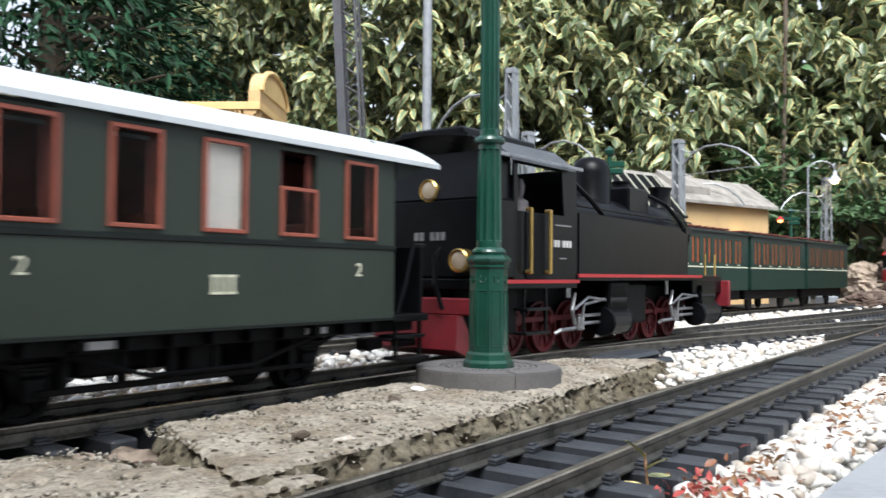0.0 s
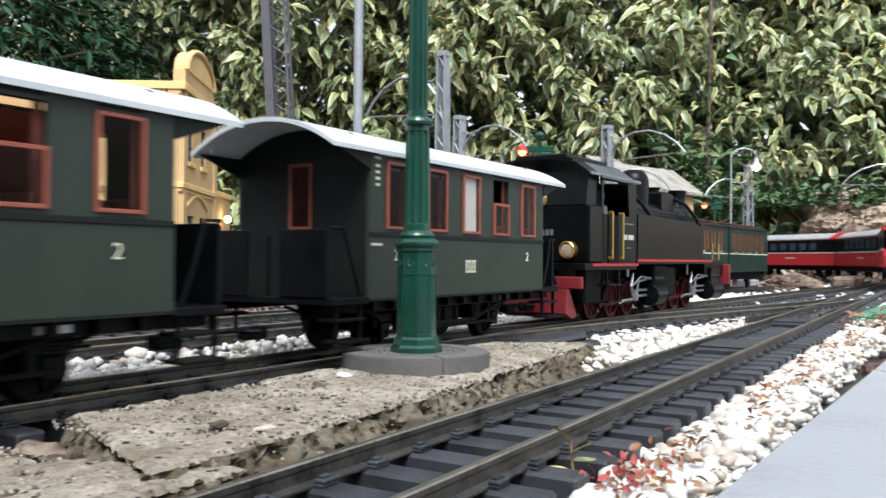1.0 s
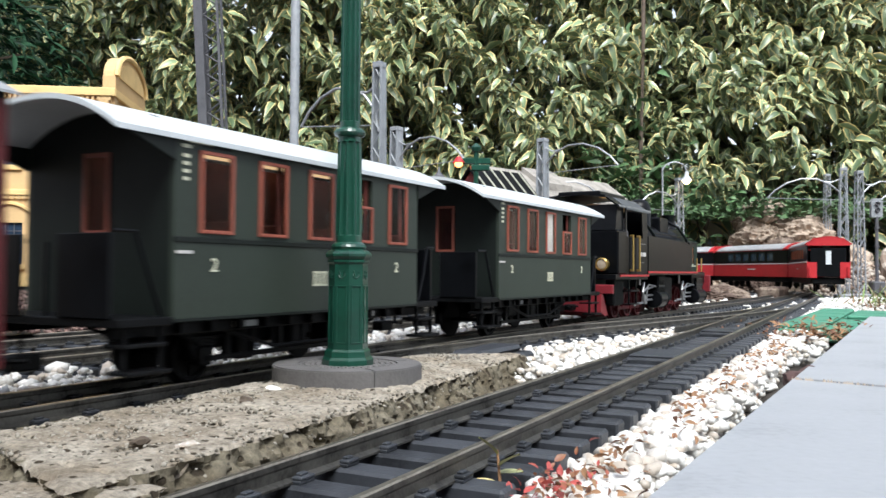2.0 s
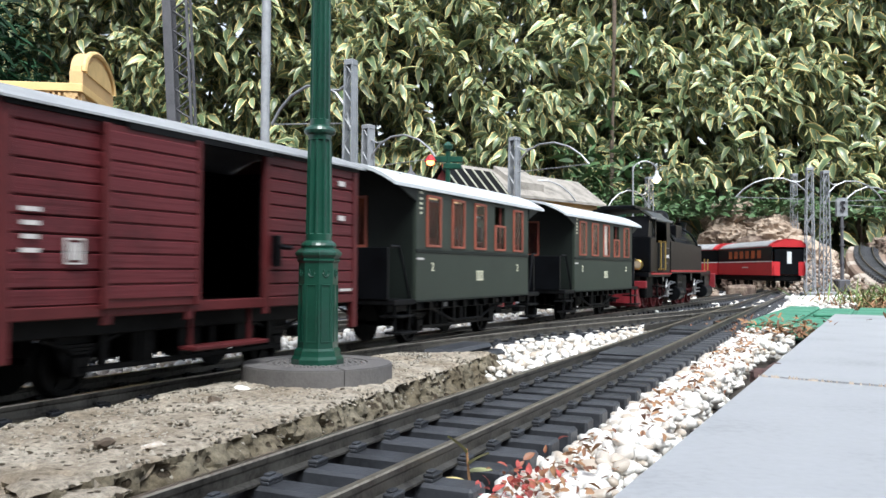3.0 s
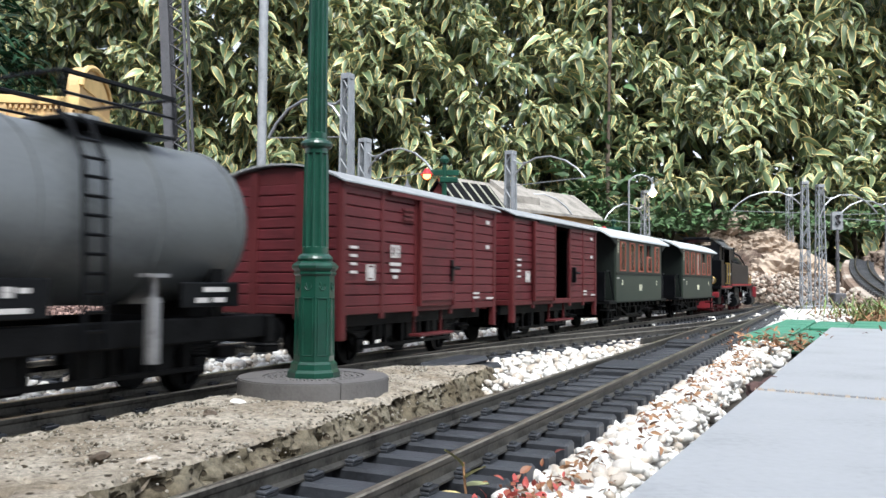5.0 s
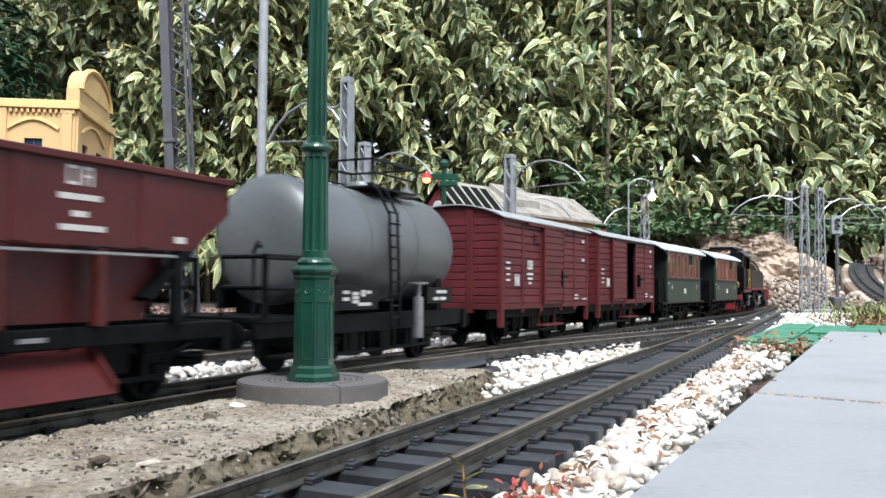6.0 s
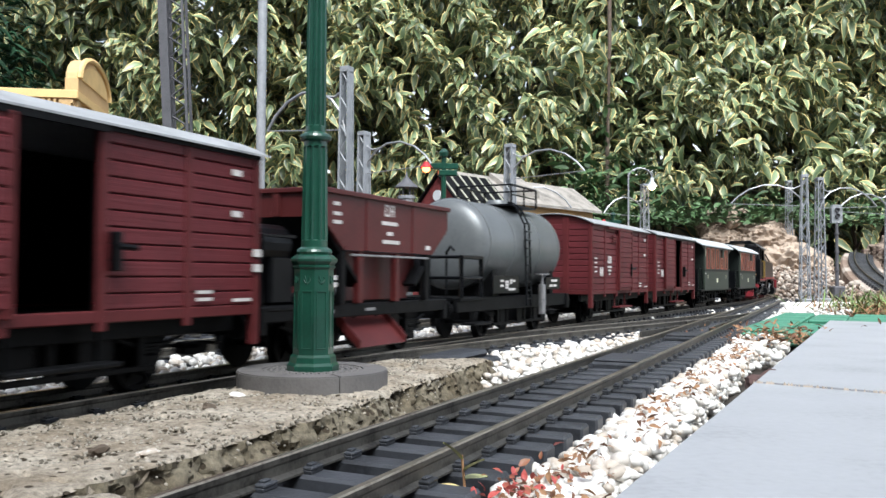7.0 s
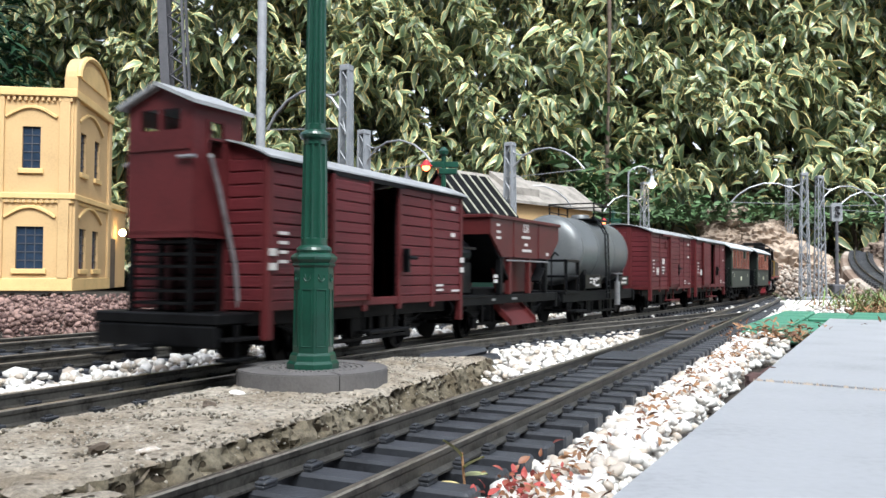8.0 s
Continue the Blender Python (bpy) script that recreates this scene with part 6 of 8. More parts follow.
# ---- other trains ----
def parked_coach(s_mid):
    x, y, h = on_siding(s_mid)
    t = thing("parked_coach", "dark green model coach with orange curtains, parked", "railway coach", "parked coaches", at=pose(x, y, 0, 0, 0, 90 - math.degrees(h)))
    hl, hw, zs, ze = 0.155, 0.054, 0.040, 0.140
    wins = [(-0.135 + k * 0.046 + e, -0.135 + k * 0.046 + e + 0.0095, 0.088, 0.130) for k in range(6) for e in (0.0, 0.019)]
    for sy in (-1, 1):
        bm = windowed_side(sy * hw, -hl, hl, zs, ze, wins)
        side = part("side_wall", bm, M["carbody"], t)
        for a, b, c, d in wins:
            bm = B()
            box(bm, a, b, sy * (hw - 0.002) - 0.0005, sy * (hw - 0.002) + 0.0005, c, d)
            part("curtain", bm, M["orangewin"], side, "orange curtain")
        bm = B()
        box(bm, -hl, hl, sy * hw - 0.0006, sy * hw + 0.0009, 0.080, 0.082)
        part("lining", bm, M["cream"], side)
        bars(side, 0.0, sy * (hw + 0.0004), 0.085, [(-0.11 + 0.055 * k, 0, 0.008) for k in range(5)], M["cream"], 0.002)
    for sx in (-1, 1):
        bm = B()
        box(bm, *sorted((sx * hl, sx * (hl - 0.003))), -hw + 0.003, hw - 0.003, zs, ze + 0.006)
        part("end_wall", bm, M["carbody"], t)
        coupler(t, sx * hl, sx)
    part("roof", arched_roof(-hl - 0.004, hl + 0.004, hw, ze, 0.010, 0.002, 0.004), M["coachdark"], t, "", True)
    for k in range(9):
        bm = B()
        box(bm, -0.13 + k * 0.031, -0.118 + k * 0.031, -0.03, 0.03, ze + 0.009, ze + 0.0125, 0.0008)
        part("roof_vent", bm, M["inside"], t, "rust-red roof ventilator")
    bm = B()
    box(bm, -hl + 0.004, hl - 0.004, -0.04, 0.04, 0.022, zs, 0.002)
    part("underframe", bm, M["frameblack"], t)
    for xx in (-0.09, 0.09):
        for sy in (-1, 1):
            bm = B()
            lathe(bm, [(0.002, sy * 0.020), (0.015, sy * 0.021), (0.015, sy * 0.0255), (0.002, sy * 0.026)], 16, at=(xx, 0, 0.0145), axis="Y")
            part("wheel", bm, M["frameblack"], t)
    return t


parked_coach(1.395)
parked_coach(1.72)
parked_coach(2.045)


def red_way(l):
    """Line of the leaving red train: heading away, then bending to the left."""
    R, h0, l0 = 1.0, radians(20), -0.15
    if l < l0:
        return 1.03 + math.sin(h0) * (l - l0), 2.52 + math.cos(h0) * (l - l0), h0
    h = h0 - (l - l0) / R
    return 1.03 + R * (math.cos(h) - math.cos(h0)), 2.52 + R * (math.sin(h0) - math.sin(h)), h


def red_coach(k):
    t = thing("red_coach", "bright red model coach with grey roof, running away", "railway coach", "coaches of the red train")
    hl, hw, zs, ze = 0.235, 0.056, 0.040, 0.138
    S = M["signalred"]
    wins = [(-0.150 + i * 0.050, -0.150 + i * 0.050 + 0.034, 0.096, 0.122) for i in range(6)]
    for sy in (-1, 1):
        y0, y1 = sorted((sy * hw, sy * (hw - 0.003)))
        side = part("side_wall", box(B(), -hl, hl, y0, y1, zs, 0.0868), S, t)
        part("window_band", windowed_side(sy * hw, -hl, hl, 0.0868, 0.1305, wins), M["black"], side, "black window band")
        part("cant_rail", box(B(), -hl, hl, y0, y1, 0.1305, ze), S, side)
        # last coach: orange reflection in the panes is put in as plain colour
        for a, b, c, d in wins:
            part("pane", box(B(), a, b, sy * (hw - 0.0015) - 0.0005, sy * (hw - 0.0015) + 0.0005, c, d), M["orangewin"] if not k else M["bluewin"], side)
        bm = B()
        box(bm, -hl, hl, sy * hw - 0.0004, sy * hw + 0.0008, 0.083, 0.0865)
        part("white_line", bm, M["white"], side)
        bars(side, 0.0, sy * (hw + 0.0002), 0.066, [(-0.02, 0, 0.05)], M["white"], 0.004)
    for sx in (-1, 1):
        bm = B()
        x = sx * hl
        xa, xb = sorted((x, x - sx * 0.004))
        box(bm, xa, xb, -hw + 0.003, -0.030, zs, 0.084)
        box(bm, xa, xb, 0.030, hw - 0.003, zs, 0.084)
        box(bm, xa, xb, -hw + 0.003, hw - 0.003, 0.131, ze)
        prism(bm, [(-hw, ze), (hw, ze), (hw * 0.7, ze + 0.014), (0, ze + 0.019), (-hw * 0.7, ze + 0.014)], "X", xa, xb)
        part("end_wall", bm, S, t)
        bm = B()
        box(bm, x - sx * 0.003 - 0.0015, x - sx * 0.003 + 0.0015, -0.046, 0.046, zs + 0.004, 0.124)
        d = part("gangway_door", bm, M["black"], t, "dark gangway end")
        bm = B()
        box(bm, *sorted((x - sx * 0.001, x + sx * 0.001)), -0.007, 0.007, 0.078, 0.116)
        part("door_panel", bm, M["roofwhite"], d, "pale door panel")
        bm = B()
        for yy in (-0.050, 0.050):
            rod(bm, (x + sx * 0.003, yy, 0.044), (x + sx * 0.003, yy, 0.070), 0.003)
        part("corner_post", bm, S, t)
        coupler(t, x, sx)
    part("roof", arched_roof(-hl + 0.004, hl - 0.004, hw - 0.002, ze - 0.002, 0.020, 0.003, 0.004), M["vanroof"], t, "grey roof", True)
    for sx in (-1, 1):
        part("roof_end", arched_roof(*sorted((sx * hl, sx * (hl - 0.02))), hw, ze - 0.0015, 0.021, 0.004, 0.004), S, t, "red roof end", True)
    bm = B()
    box(bm, -hl + 0.01, hl - 0.01, -0.045, 0.045, 0.022, zs, 0.003)
    part("underframe", bm, M["frameblack"], t)
    for xx in (-0.17, -0.13, 0.13, 0.17):
        for sy in (-1, 1):
            bm = B()
            lathe(bm, [(0.002, sy * 0.020), (0.014, sy * 0.021), (0.014, sy * 0.0255), (0.002, sy * 0.026)], 16, at=(xx, 0, 0.0135), axis="Y")
            part("wheel", bm, M["frameblack"], t)
    return t


RED = [red_coach(k) for k in range(3)]


# ---- catenary masts ----
def lattice_mast(x, y, h, w0, w1, turn, arm=0.0, arm_z=0.34, material=None, z0=-0.03, solid=False):
    m_ = material or M["mast"]
    t = thing("catenary_mast", "grey lattice catenary mast with curved wire arm" if arm else "tall grey lattice mast behind the tracks", "catenary mast", "catenary masts", at=pose(x, y, z0, 0, 0, turn))
    bm = B()
    box(bm, -w0 * 0.9, w0 * 0.9, -w0 * 0.9, w0 * 0.9, 0, 0.03, 0.003)
    part("foot", bm, m_, t)
    for sx in (-1, 1):
        bm = B()
        for sy in (-1, 1):
            a, b = Vector((sx * w0 / 2, sy * w0 / 2, 0.02)), Vector((sx * w1 / 2, sy * w1 / 2, h))
            rod(bm, a, b, w0 * (0.16 if solid else 0.10), w1 * (0.16 if solid else 0.11), 4)
        if solid:
            prism(bm, [(-w0 / 2, 0.02), (w0 / 2, 0.02), (w1 / 2, h), (-w1 / 2, h)], "X", sx * w1 / 2 - 0.001, sx * w1 / 2 + 0.001)
        part("leg", bm, m_, t)
    n = int(h / (w0 * 1.25))
    for k in range(n):
        bm = B()
        f0, f1 = k / n, (k + 1) / n
        wa, wb = w0 + (w1 - w0) * f0, w0 + (w1 - w0) * f1
        za, zb = 0.03 + (h - 0.03) * f0, 0.03 + (h - 0.03) * f1
        s = 1 if k % 2 else -1
        for sy in (-1, 1):
            rod(bm, (s * wa / 2, sy * wa / 2, za), (-s * wb / 2, sy * wb / 2, zb), w0 * 0.055, None, 4)
            if not solid:
                rod(bm, (sy * wa / 2, s * wa / 2, za), (sy * wb / 2, -s * wb / 2, zb), w0 * 0.055, None, 4)
        part("brace", bm, m_, t)
    bm = B()
    box(bm, -w1 * 0.65, w1 * 0.65, -w1 * 0.65, w1 * 0.65, h - 0.004, h + 0.006, 0.001)
    part("cap", bm, m_, t)
    if arm:
        bm = B()
        tube(bm, [(0, 0, arm_z + 0.062), (arm * 0.05, 0, arm_z + 0.045), (arm * 0.14, 0, arm_z + 0.036), (arm * 0.25, 0, arm_z + 0.038)], 0.0022, 6)
        tube(bm, [(0, 0, arm_z - 0.03), (arm * 0.06, 0, arm_z + 0.008), (arm * 0.18, 0, arm_z + 0.032), (arm * 0.35, 0, arm_z + 0.047), (arm * 0.55, 0, arm_z + 0.048), (arm * 0.75, 0, arm_z + 0.034), (arm * 0.9, 0, arm_z + 0.012), (arm, 0, arm_z - 0.012)], 0.0024, 6)
        part("arm", bm, M["wire"], t, "silver curved arm")
        bm = B()
        rod(bm, (arm, 0, arm_z - 0.012), (0, 0, arm_z - 0.020), 0.0011, None, 5)
        part("steady_wire", bm, M["wire"], t)
    return t


lattice_mast(-0.160, 1.36, 0.43, 0.019, 0.0135, -24, -0.155, 0.352, solid=True)
lattice_mast(-0.190, 1.98, 0.43, 0.024, 0.018, -35, 0.20, 0.355, solid=True)
lattice_mast(0.171, 2.15, 0.43, 0.026, 0.018, -35, 0.21, 0.365, solid=True)
lattice_mast(0.19, 2.45, 0.36, 0.022, 0.016, 6, 0.19, 0.31)
lattice_mast(1.15, 2.66, 0.42, 0.028, 0.017, -8, -0.225, 0.345)
lattice_mast(1.235, 2.74, 0.42, 0.028, 0.017, 6, 0.20, 0.345)
lattice_mast(1.49, 3.60, 0.36, 0.024, 0.018, 6, z0=0.12)
lattice_mast(1.50, 2.80, 0.39, 0.030, 0.020, 6, -0.19, 0.33)
lattice_mast(0.735, 3.05, 0.43, 0.030, 0.018, 20, -0.17, 0.335)


def dark_tower(x, y, lean):
    """Tall dark mast: a channel on one side, a slim leg on the other, zigzag braces between."""
    t = thing("lattice_tower", "tall dark grey mast, channel and zigzag lattice, leaning", "catenary mast", "catenary masts", at=pose(x, y, -0.03, 0, lean, 0))
    m_ = M["mastdark"]
    bm = B()
    box(bm, -0.022, 0.024, -0.022, 0.022, 0.0, 0.03, 0.003)
    part("foot", bm, m_, t)
    bm = B()
    prism(bm, [(-0.0185, -0.012), (-0.0055, -0.012), (-0.0055, -0.010), (-0.0165, -0.010), (-0.0165, 0.010), (-0.0055, 0.010), (-0.0055, 0.012), (-0.0185, 0.012)], "Z", 0.028, 0.80)
    part("channel", bm, m_, t)
    for yy in (-0.010, 0.010):
        part("leg", box(B(), 0.0150, 0.0185, yy - 0.002, yy + 0.002, 0.028, 0.80), m_, t)
    me = None
    for k in range(26):
        if me is None:
            bm = B()
            rod(bm, (-0.0045, -0.0105, 0.0), (0.016, -0.0105, 0.0145), 0.0013, None, 4)
            rod(bm, (0.016, -0.0105, 0.0145), (-0.0045, -0.0105, 0.029), 0.0013, None, 4)
            rod(bm, (-0.0045, 0.0105, 0.0), (0.016, 0.0105, 0.0145), 0.0013, None, 4)
            o = part("brace", bm, m_, t)
            me = o.data
        else:
            o = new("brace", me)
            o.parent = t
        o.location = (0, 0, 0.035 + k * 0.029)
    part("clamp", box(B(), -0.0205, -0.0025, -0.014, 0.014, 0.302, 0.308, 0.001), m_, t)


dark_tower(-0.372, 1.22, -3.4)


def grey_pole():
    bm = B()
    lathe(bm, [(0.0145, -0.03), (0.0145, 1.9), (0.010, 1.905)], 20, at=(-0.572, 2.6, 0))
    p = part("garden_pole", bm, M["mast"], None, "plain grey steel garden pole", True)
    tagged(p, "", "pole")
    bm = B()
    tube(bm, [(0.80, 4.1, -0.03), (0.802, 4.08, 0.7), (0.806, 4.05, 1.2), (0.815, 4.1, 1.9)], 0.010, 8)
    p = part("garden_stake", bm, M["bark"], None, "thin rusty brown stake before the hedge", True)
    tagged(p, "", "stake")


grey_pole()


# ---- small lamps and signals ----
def arc_lamp(x, y, h, reach, turn, lit, material, z0=-0.02, shade_r=0.02, name="street_lamp", label="tall model lamp with a lit white shade"):
    t = thing(name, label, "street lamp", "small model lamps", at=pose(x, y, z0, 0, 0, turn))
    bm = B()
    rod(bm, (0, 0, 0), (0, 0, h * 0.97), 0.0042, 0.003, 8)
    part("pole", bm, M["mast"], t)
    bm = B()
    pts = [(0, 0, h * 0.9)] + [(reach / 2 - reach / 2 * math.cos(a), 0, h * 0.93 + reach * 0.42 * math.sin(a)) for a in np.linspace(0.2, math.pi, 9)]
    tube(bm, pts, 0.0024, 6)
    part("arm", bm, M["wire"], t)
    zz = h * 0.93
    bm = B()
    lathe(bm, [(0.006, zz + 0.002), (0.007, zz - 0.012), (shade_r, zz - 0.030), (shade_r * 0.95, zz - 0.0305), (0.004, zz - 0.014)], 18, at=(reach, 0, 0))
    part("shade", bm, material, t, "", True)
    bm = B()
    bmesh.ops.create_icosphere(bm, subdivisions=2, radius=shade_r * 0.62, matrix=Matrix.Translation((reach, 0, zz - 0.031)))
    part("bulb", bm, lit, t, "glowing bulb", True)
    return t


arc_lamp(0.665, 3.0, 0.475, 0.085, 0, M["glow"], M["roofwhite"])


def signal(x, y, h, red=True, turn=0):
    t = thing("signal_post", "dark green model signal post with red lit lamp", "signal", "model signals", at=pose(x, y, -0.02, 0, 0, turn))
    bm = B()
    rod(bm, (0, 0, 0), (0, 0, h), 0.006, 0.005, 8)
    part("post", bm, M["lampgreen"], t)
    bm = B()
    box(bm, -0.028, 0.03, -0.004, 0.004, h - 0.03, h - 0.018, 0.001)
    box(bm, -0.012, 0.028, -0.006, 0.002, h - 0.045, h - 0.032, 0.002)
    lathe(bm, [(0.009, h - 0.004), (0.011, h + 0.004), (0.004, h + 0.012)], 10)
    part("crosspiece", bm, M["lampgreen"], t)
    bm = B()
    lathe(bm, [(0.004, h - 0.016), (0.013, h - 0.028), (0.0125, h - 0.029), (0.003, h - 0.018)], 14, at=(-0.036, -0.008, 0))
    part("lamp_hood", bm, M["signalred"], t, "", True)
    bm = B()
    bmesh.ops.create_icosphere(bm, subdivisions=2, radius=0.0085, matrix=Matrix.Translation((-0.036, -0.008, h - 0.030)))
    part("lamp", bm, M["redglow"], t, "glowing red lamp", True)
    return t


signal(0.0, 1.72, 0.335)
signal(0.62, 3.05, 0.31)


def colour_light():
    t = thing("light_signal", "grey model colour light signal on a post", "signal", at=pose(1.30, 2.76, 0.0, 0, 0, 0))
    bm = B()
    box(bm, -0.02, 0.02, -0.02, 0.02, 0.0, 0.04, 0.004)
    part("foot", bm, M["mastdark"], t)
    bm = B()
    rod(bm, (0, 0, 0.03), (0, 0, 0.25), 0.006, 0.005, 10)
    for z in (0.09, 0.15, 0.21):
        rod(bm, (0, 0, z), (0, 0, z + 0.006), 0.008, None, 10)
    part("post", bm, M["mastdark"], t)
    bm = B()
    prism(bm, [(-0.018, 0.248), (0.018, 0.248), (0.018, 0.30), (0.012, 0.309), (-0.012, 0.309), (-0.018, 0.30)], "Y", -0.004, 0.010)
    hd = part("signal_head", bm, M["mast"], t)
    for z in (0.292, 0.272):
        bm = B()
        lathe(bm, [(0.0075, -0.004), (0.0075, -0.011), (0.006, -0.011), (0.006, -0.006)], 14, at=(0, 0, z), axis="Y")
        part("lamp_hood", bm, M["mastdark"], hd, "", True)


colour_light()


# ---- ochre station building ----
def station():
    t = thing("station_building", "ochre two-storey model building with blue-black windows", "model building", at=pose(-0.868, 1.95, 0.02, 0, 0, 8.8))
    # local: corner at 0; front face along -x at y = 0; end face along +y at x = 0
    H1, H2 = 0.222, 0.465
    Lx, Ly = 0.30, 0.36
    bm = B()

    def wall_x(bm, y0, y1, xa, xb, z0, z1, wins):
        lo, hi = min(w[2] for w in wins), max(w[3] for w in wins)
        box(bm, xa, xb, y0, y1, z0, lo)
        box(bm, xa, xb, y0, y1, hi, z1)
        c = xa
        for a, b, _, _ in sorted(wins):
            box(bm, c, a, y0, y1, lo, hi)
            c = b
        box(bm, c, xb, y0, y1, lo, hi)

    def wall_y(bm, x0, x1, ya, yb, z0, z1, wins):
        lo, hi = min(w[2] for w in wins), max(w[3] for w in wins)
        box(bm, x0, x1, ya, yb, z0, lo)
        box(bm, x0, x1, ya, yb, hi, z1)
        c = ya
        for a, b, _, _ in sorted(wins):
            box(bm, x0, x1, c, a, lo, hi)
            c = b
        box(bm, x0, x1, c, yb, lo, hi)
    lower = [(-0.122 - 0.135 * k, -0.062 - 0.135 * k, 0.052, 0.150) for k in range(2)]
    upper = [(-0.112 - 0.135 * k, -0.072 - 0.135 * k, 0.285, 0.383) for k in range(2)]
    wall_x(bm, 0.0, 0.012, -Lx, 0.0, 0.0, H1, lower)
    wall_x(bm, 0.0, 0.012, -Lx, 0.0, H1, H2, upper)
    part("front_wall", bm, M["ochre"], t)
    el = [(0.065, 0.125, 0.052, 0.150), (0.185, 0.245, 0.052, 0.150)]
    eu = [(0.065, 0.115, 0.285, 0.383), (0.195, 0.245, 0.285, 0.383)]
    bm = B()
    wall_y(bm, -0.012, 0.0, 0.012, Ly, 0.0, H1, el)
    wall_y(bm, -0.012, 0.0, 0.012, Ly, H1, H2, eu)
    part("end_wall", bm, M["ochre"], t)
    bm = B()
    box(bm, -Lx, -0.012, 0.012, Ly, H2 - 0.02, H2 - 0.008)
    box(bm, -Lx, -0.012, Ly - 0.012, Ly, 0, H2 - 0.02)
    box(bm, -Lx, -Lx + 0.012, 0.012, Ly - 0.012, 0, H2 - 0.02)
    part("roof", bm, M["ochre_trim"], t)
    # windows with glazing bars
    def win(a, b, c, d, face):
        bm = B()
        if face == "x":
            box(bm, a, b, 0.006, 0.008, c, d)
        else:
            box(bm, -0.008, -0.006, a, b, c, d)
        w = part("window", bm, M["bluewin"], t)
        bm = B()
        nx = 3 if (b - a) > 0.045 else 2
        for k in range(1, nx):
            p = a + (b - a) * k / nx
            box(bm, p - 0.0009, p + 0.0009, 0.0045, 0.006, c, d) if face == "x" else box(bm, -0.006, -0.0045, p - 0.0009, p + 0.0009, c, d)
        for k in range(1, 5):
            p = c + (d - c) * k / 5
            box(bm, a, b, 0.0045, 0.006, p - 0.0009, p + 0.0009) if face == "x" else box(bm, -0.006, -0.0045, a, b, p - 0.0009, p + 0.0009)
        part("glazing_bars", bm, M["mastdark"], w)
        bm = B()
        box(bm, a - 0.008, b + 0.008, -0.006, 0.004, c - 0.012, c, 0.001) if face == "x" else box(bm, -0.004, 0.006, a - 0.008, b + 0.008, c - 0.012, c, 0.001)
        part("sill", bm, M["ochre_trim"], w)
    for q in lower + upper:
        win(*q, "x")
    for q in el + eu:
        win(*q, "y")
    # string courses, dentils, pilasters, arches
    for z0, z1, o in ((H1 - 0.008, H1 + 0.006, 0.008), (H2 - 0.012, H2 + 0.008, 0.010), (0.0, 0.03, 0.005), (0.205, 0.212, 0.004)):
        part("string_course", box(B(), -Lx, o, -o, 0.001, z0, z1, 0.0015), M["ochre_trim"], t)
        part("string_course", box(B(), -0.001, o, 0.001, Ly, z0, z1, 0.0015), M["ochre_trim"], t)
    bm = B()
    k = 0.0
    while k < Lx - 0.01:
        box(bm, -k - 0.007, -k - 0.001, -0.006, 0.001, H1 - 0.017, H1 - 0.009)
        box(bm, -k - 0.007, -k - 0.001, -0.007, 0.001, H2 - 0.022, H2 - 0.013)
        k += 0.0125
    part("dentils", bm, M["ochre"], t)
    for x in (-0.018, -0.162, -0.297, -0.432, -0.567):
        part("pilaster", box(B(), x - 0.012, x + 0.012, -0.006, 0.001, 0.03, H2 - 0.012, 0.001), M["ochre"], t)
    for y in (0.018, Ly - 0.018):
        part("pilaster", box(B(), -0.001, 0.006, y - 0.014, y + 0.014, 0.03, H2 - 0.012, 0.001), M["ochre"], t)
    bm = B()
    for zc, xs in ((0.172, lower), (0.405, upper)):
        for i in range(len(xs)):
            m = -0.092 - 0.135 * i
            tube(bm, [(m - 0.056 + 0.112 * q / 8, -0.002, zc + 0.024 * math.sin(math.pi * q / 8)) for q in range(9)], 0.0045, 5)
    for zc in (0.172, 0.405):
        tube(bm, [(0.002, 0.045 + 0.22 * q / 8, zc + 0.032 * math.sin(math.pi * q / 8)) for q in range(9)], 0.0045, 5)
    part("arch_moulding", bm, M["ochre_trim"], t)
    # curved gable over the end face
    bm = B()
    pts = [(0.03, H2), (Ly - 0.03, H2), (Ly - 0.03, H2 + 0.045)]
    for q in range(17):
        a = math.pi * q / 16
        pts.append((Ly / 2 + (Ly / 2 - 0.035) * math.cos(a), H2 + 0.046 + 0.070 * math.sin(a)))
    pts.append((0.03, H2 + 0.045))
    prism(bm, pts, "X", -0.03, 0.0)
    part("curved_gable", bm, M["ochre"], t)
    bm = B()
    tube(bm, [(0.002, Ly / 2 + (Ly / 2 - 0.035) * math.cos(math.pi * q / 16), H2 + 0.046 + 0.070 * math.sin(math.pi * q / 16)) for q in range(17)], 0.007, 6)
    prism(bm, [(Ly / 2 + (Ly / 2 - 0.06) * math.cos(math.pi * q / 16), H2 + 0.046 + 0.052 * math.sin(math.pi * q / 16)) for q in range(17)], "X", -0.001, 0.003)
    part("gable_moulding", bm, M["ochre_trim"], t)
    # low annex behind
    bm = B()
    box(bm, -0.30, -0.012, Ly, Ly + 0.26, 0.0, 0.235, 0.002)
    ax = part("annex", bm, M["ochre"], t)
    bm = B()
    box(bm, -0.305, -0.006, Ly, Ly + 0.265, 0.225, 0.242, 0.002)
    part("annex_cornice", bm, M["ochre_trim"], ax)
    bm = B()
    box(bm, -0.013, -0.009, Ly + 0.05, Ly + 0.12, 0.0, 0.14, 0.001)
    part("annex_door", bm, M["bark"], ax, "brown door")
    bm = B()
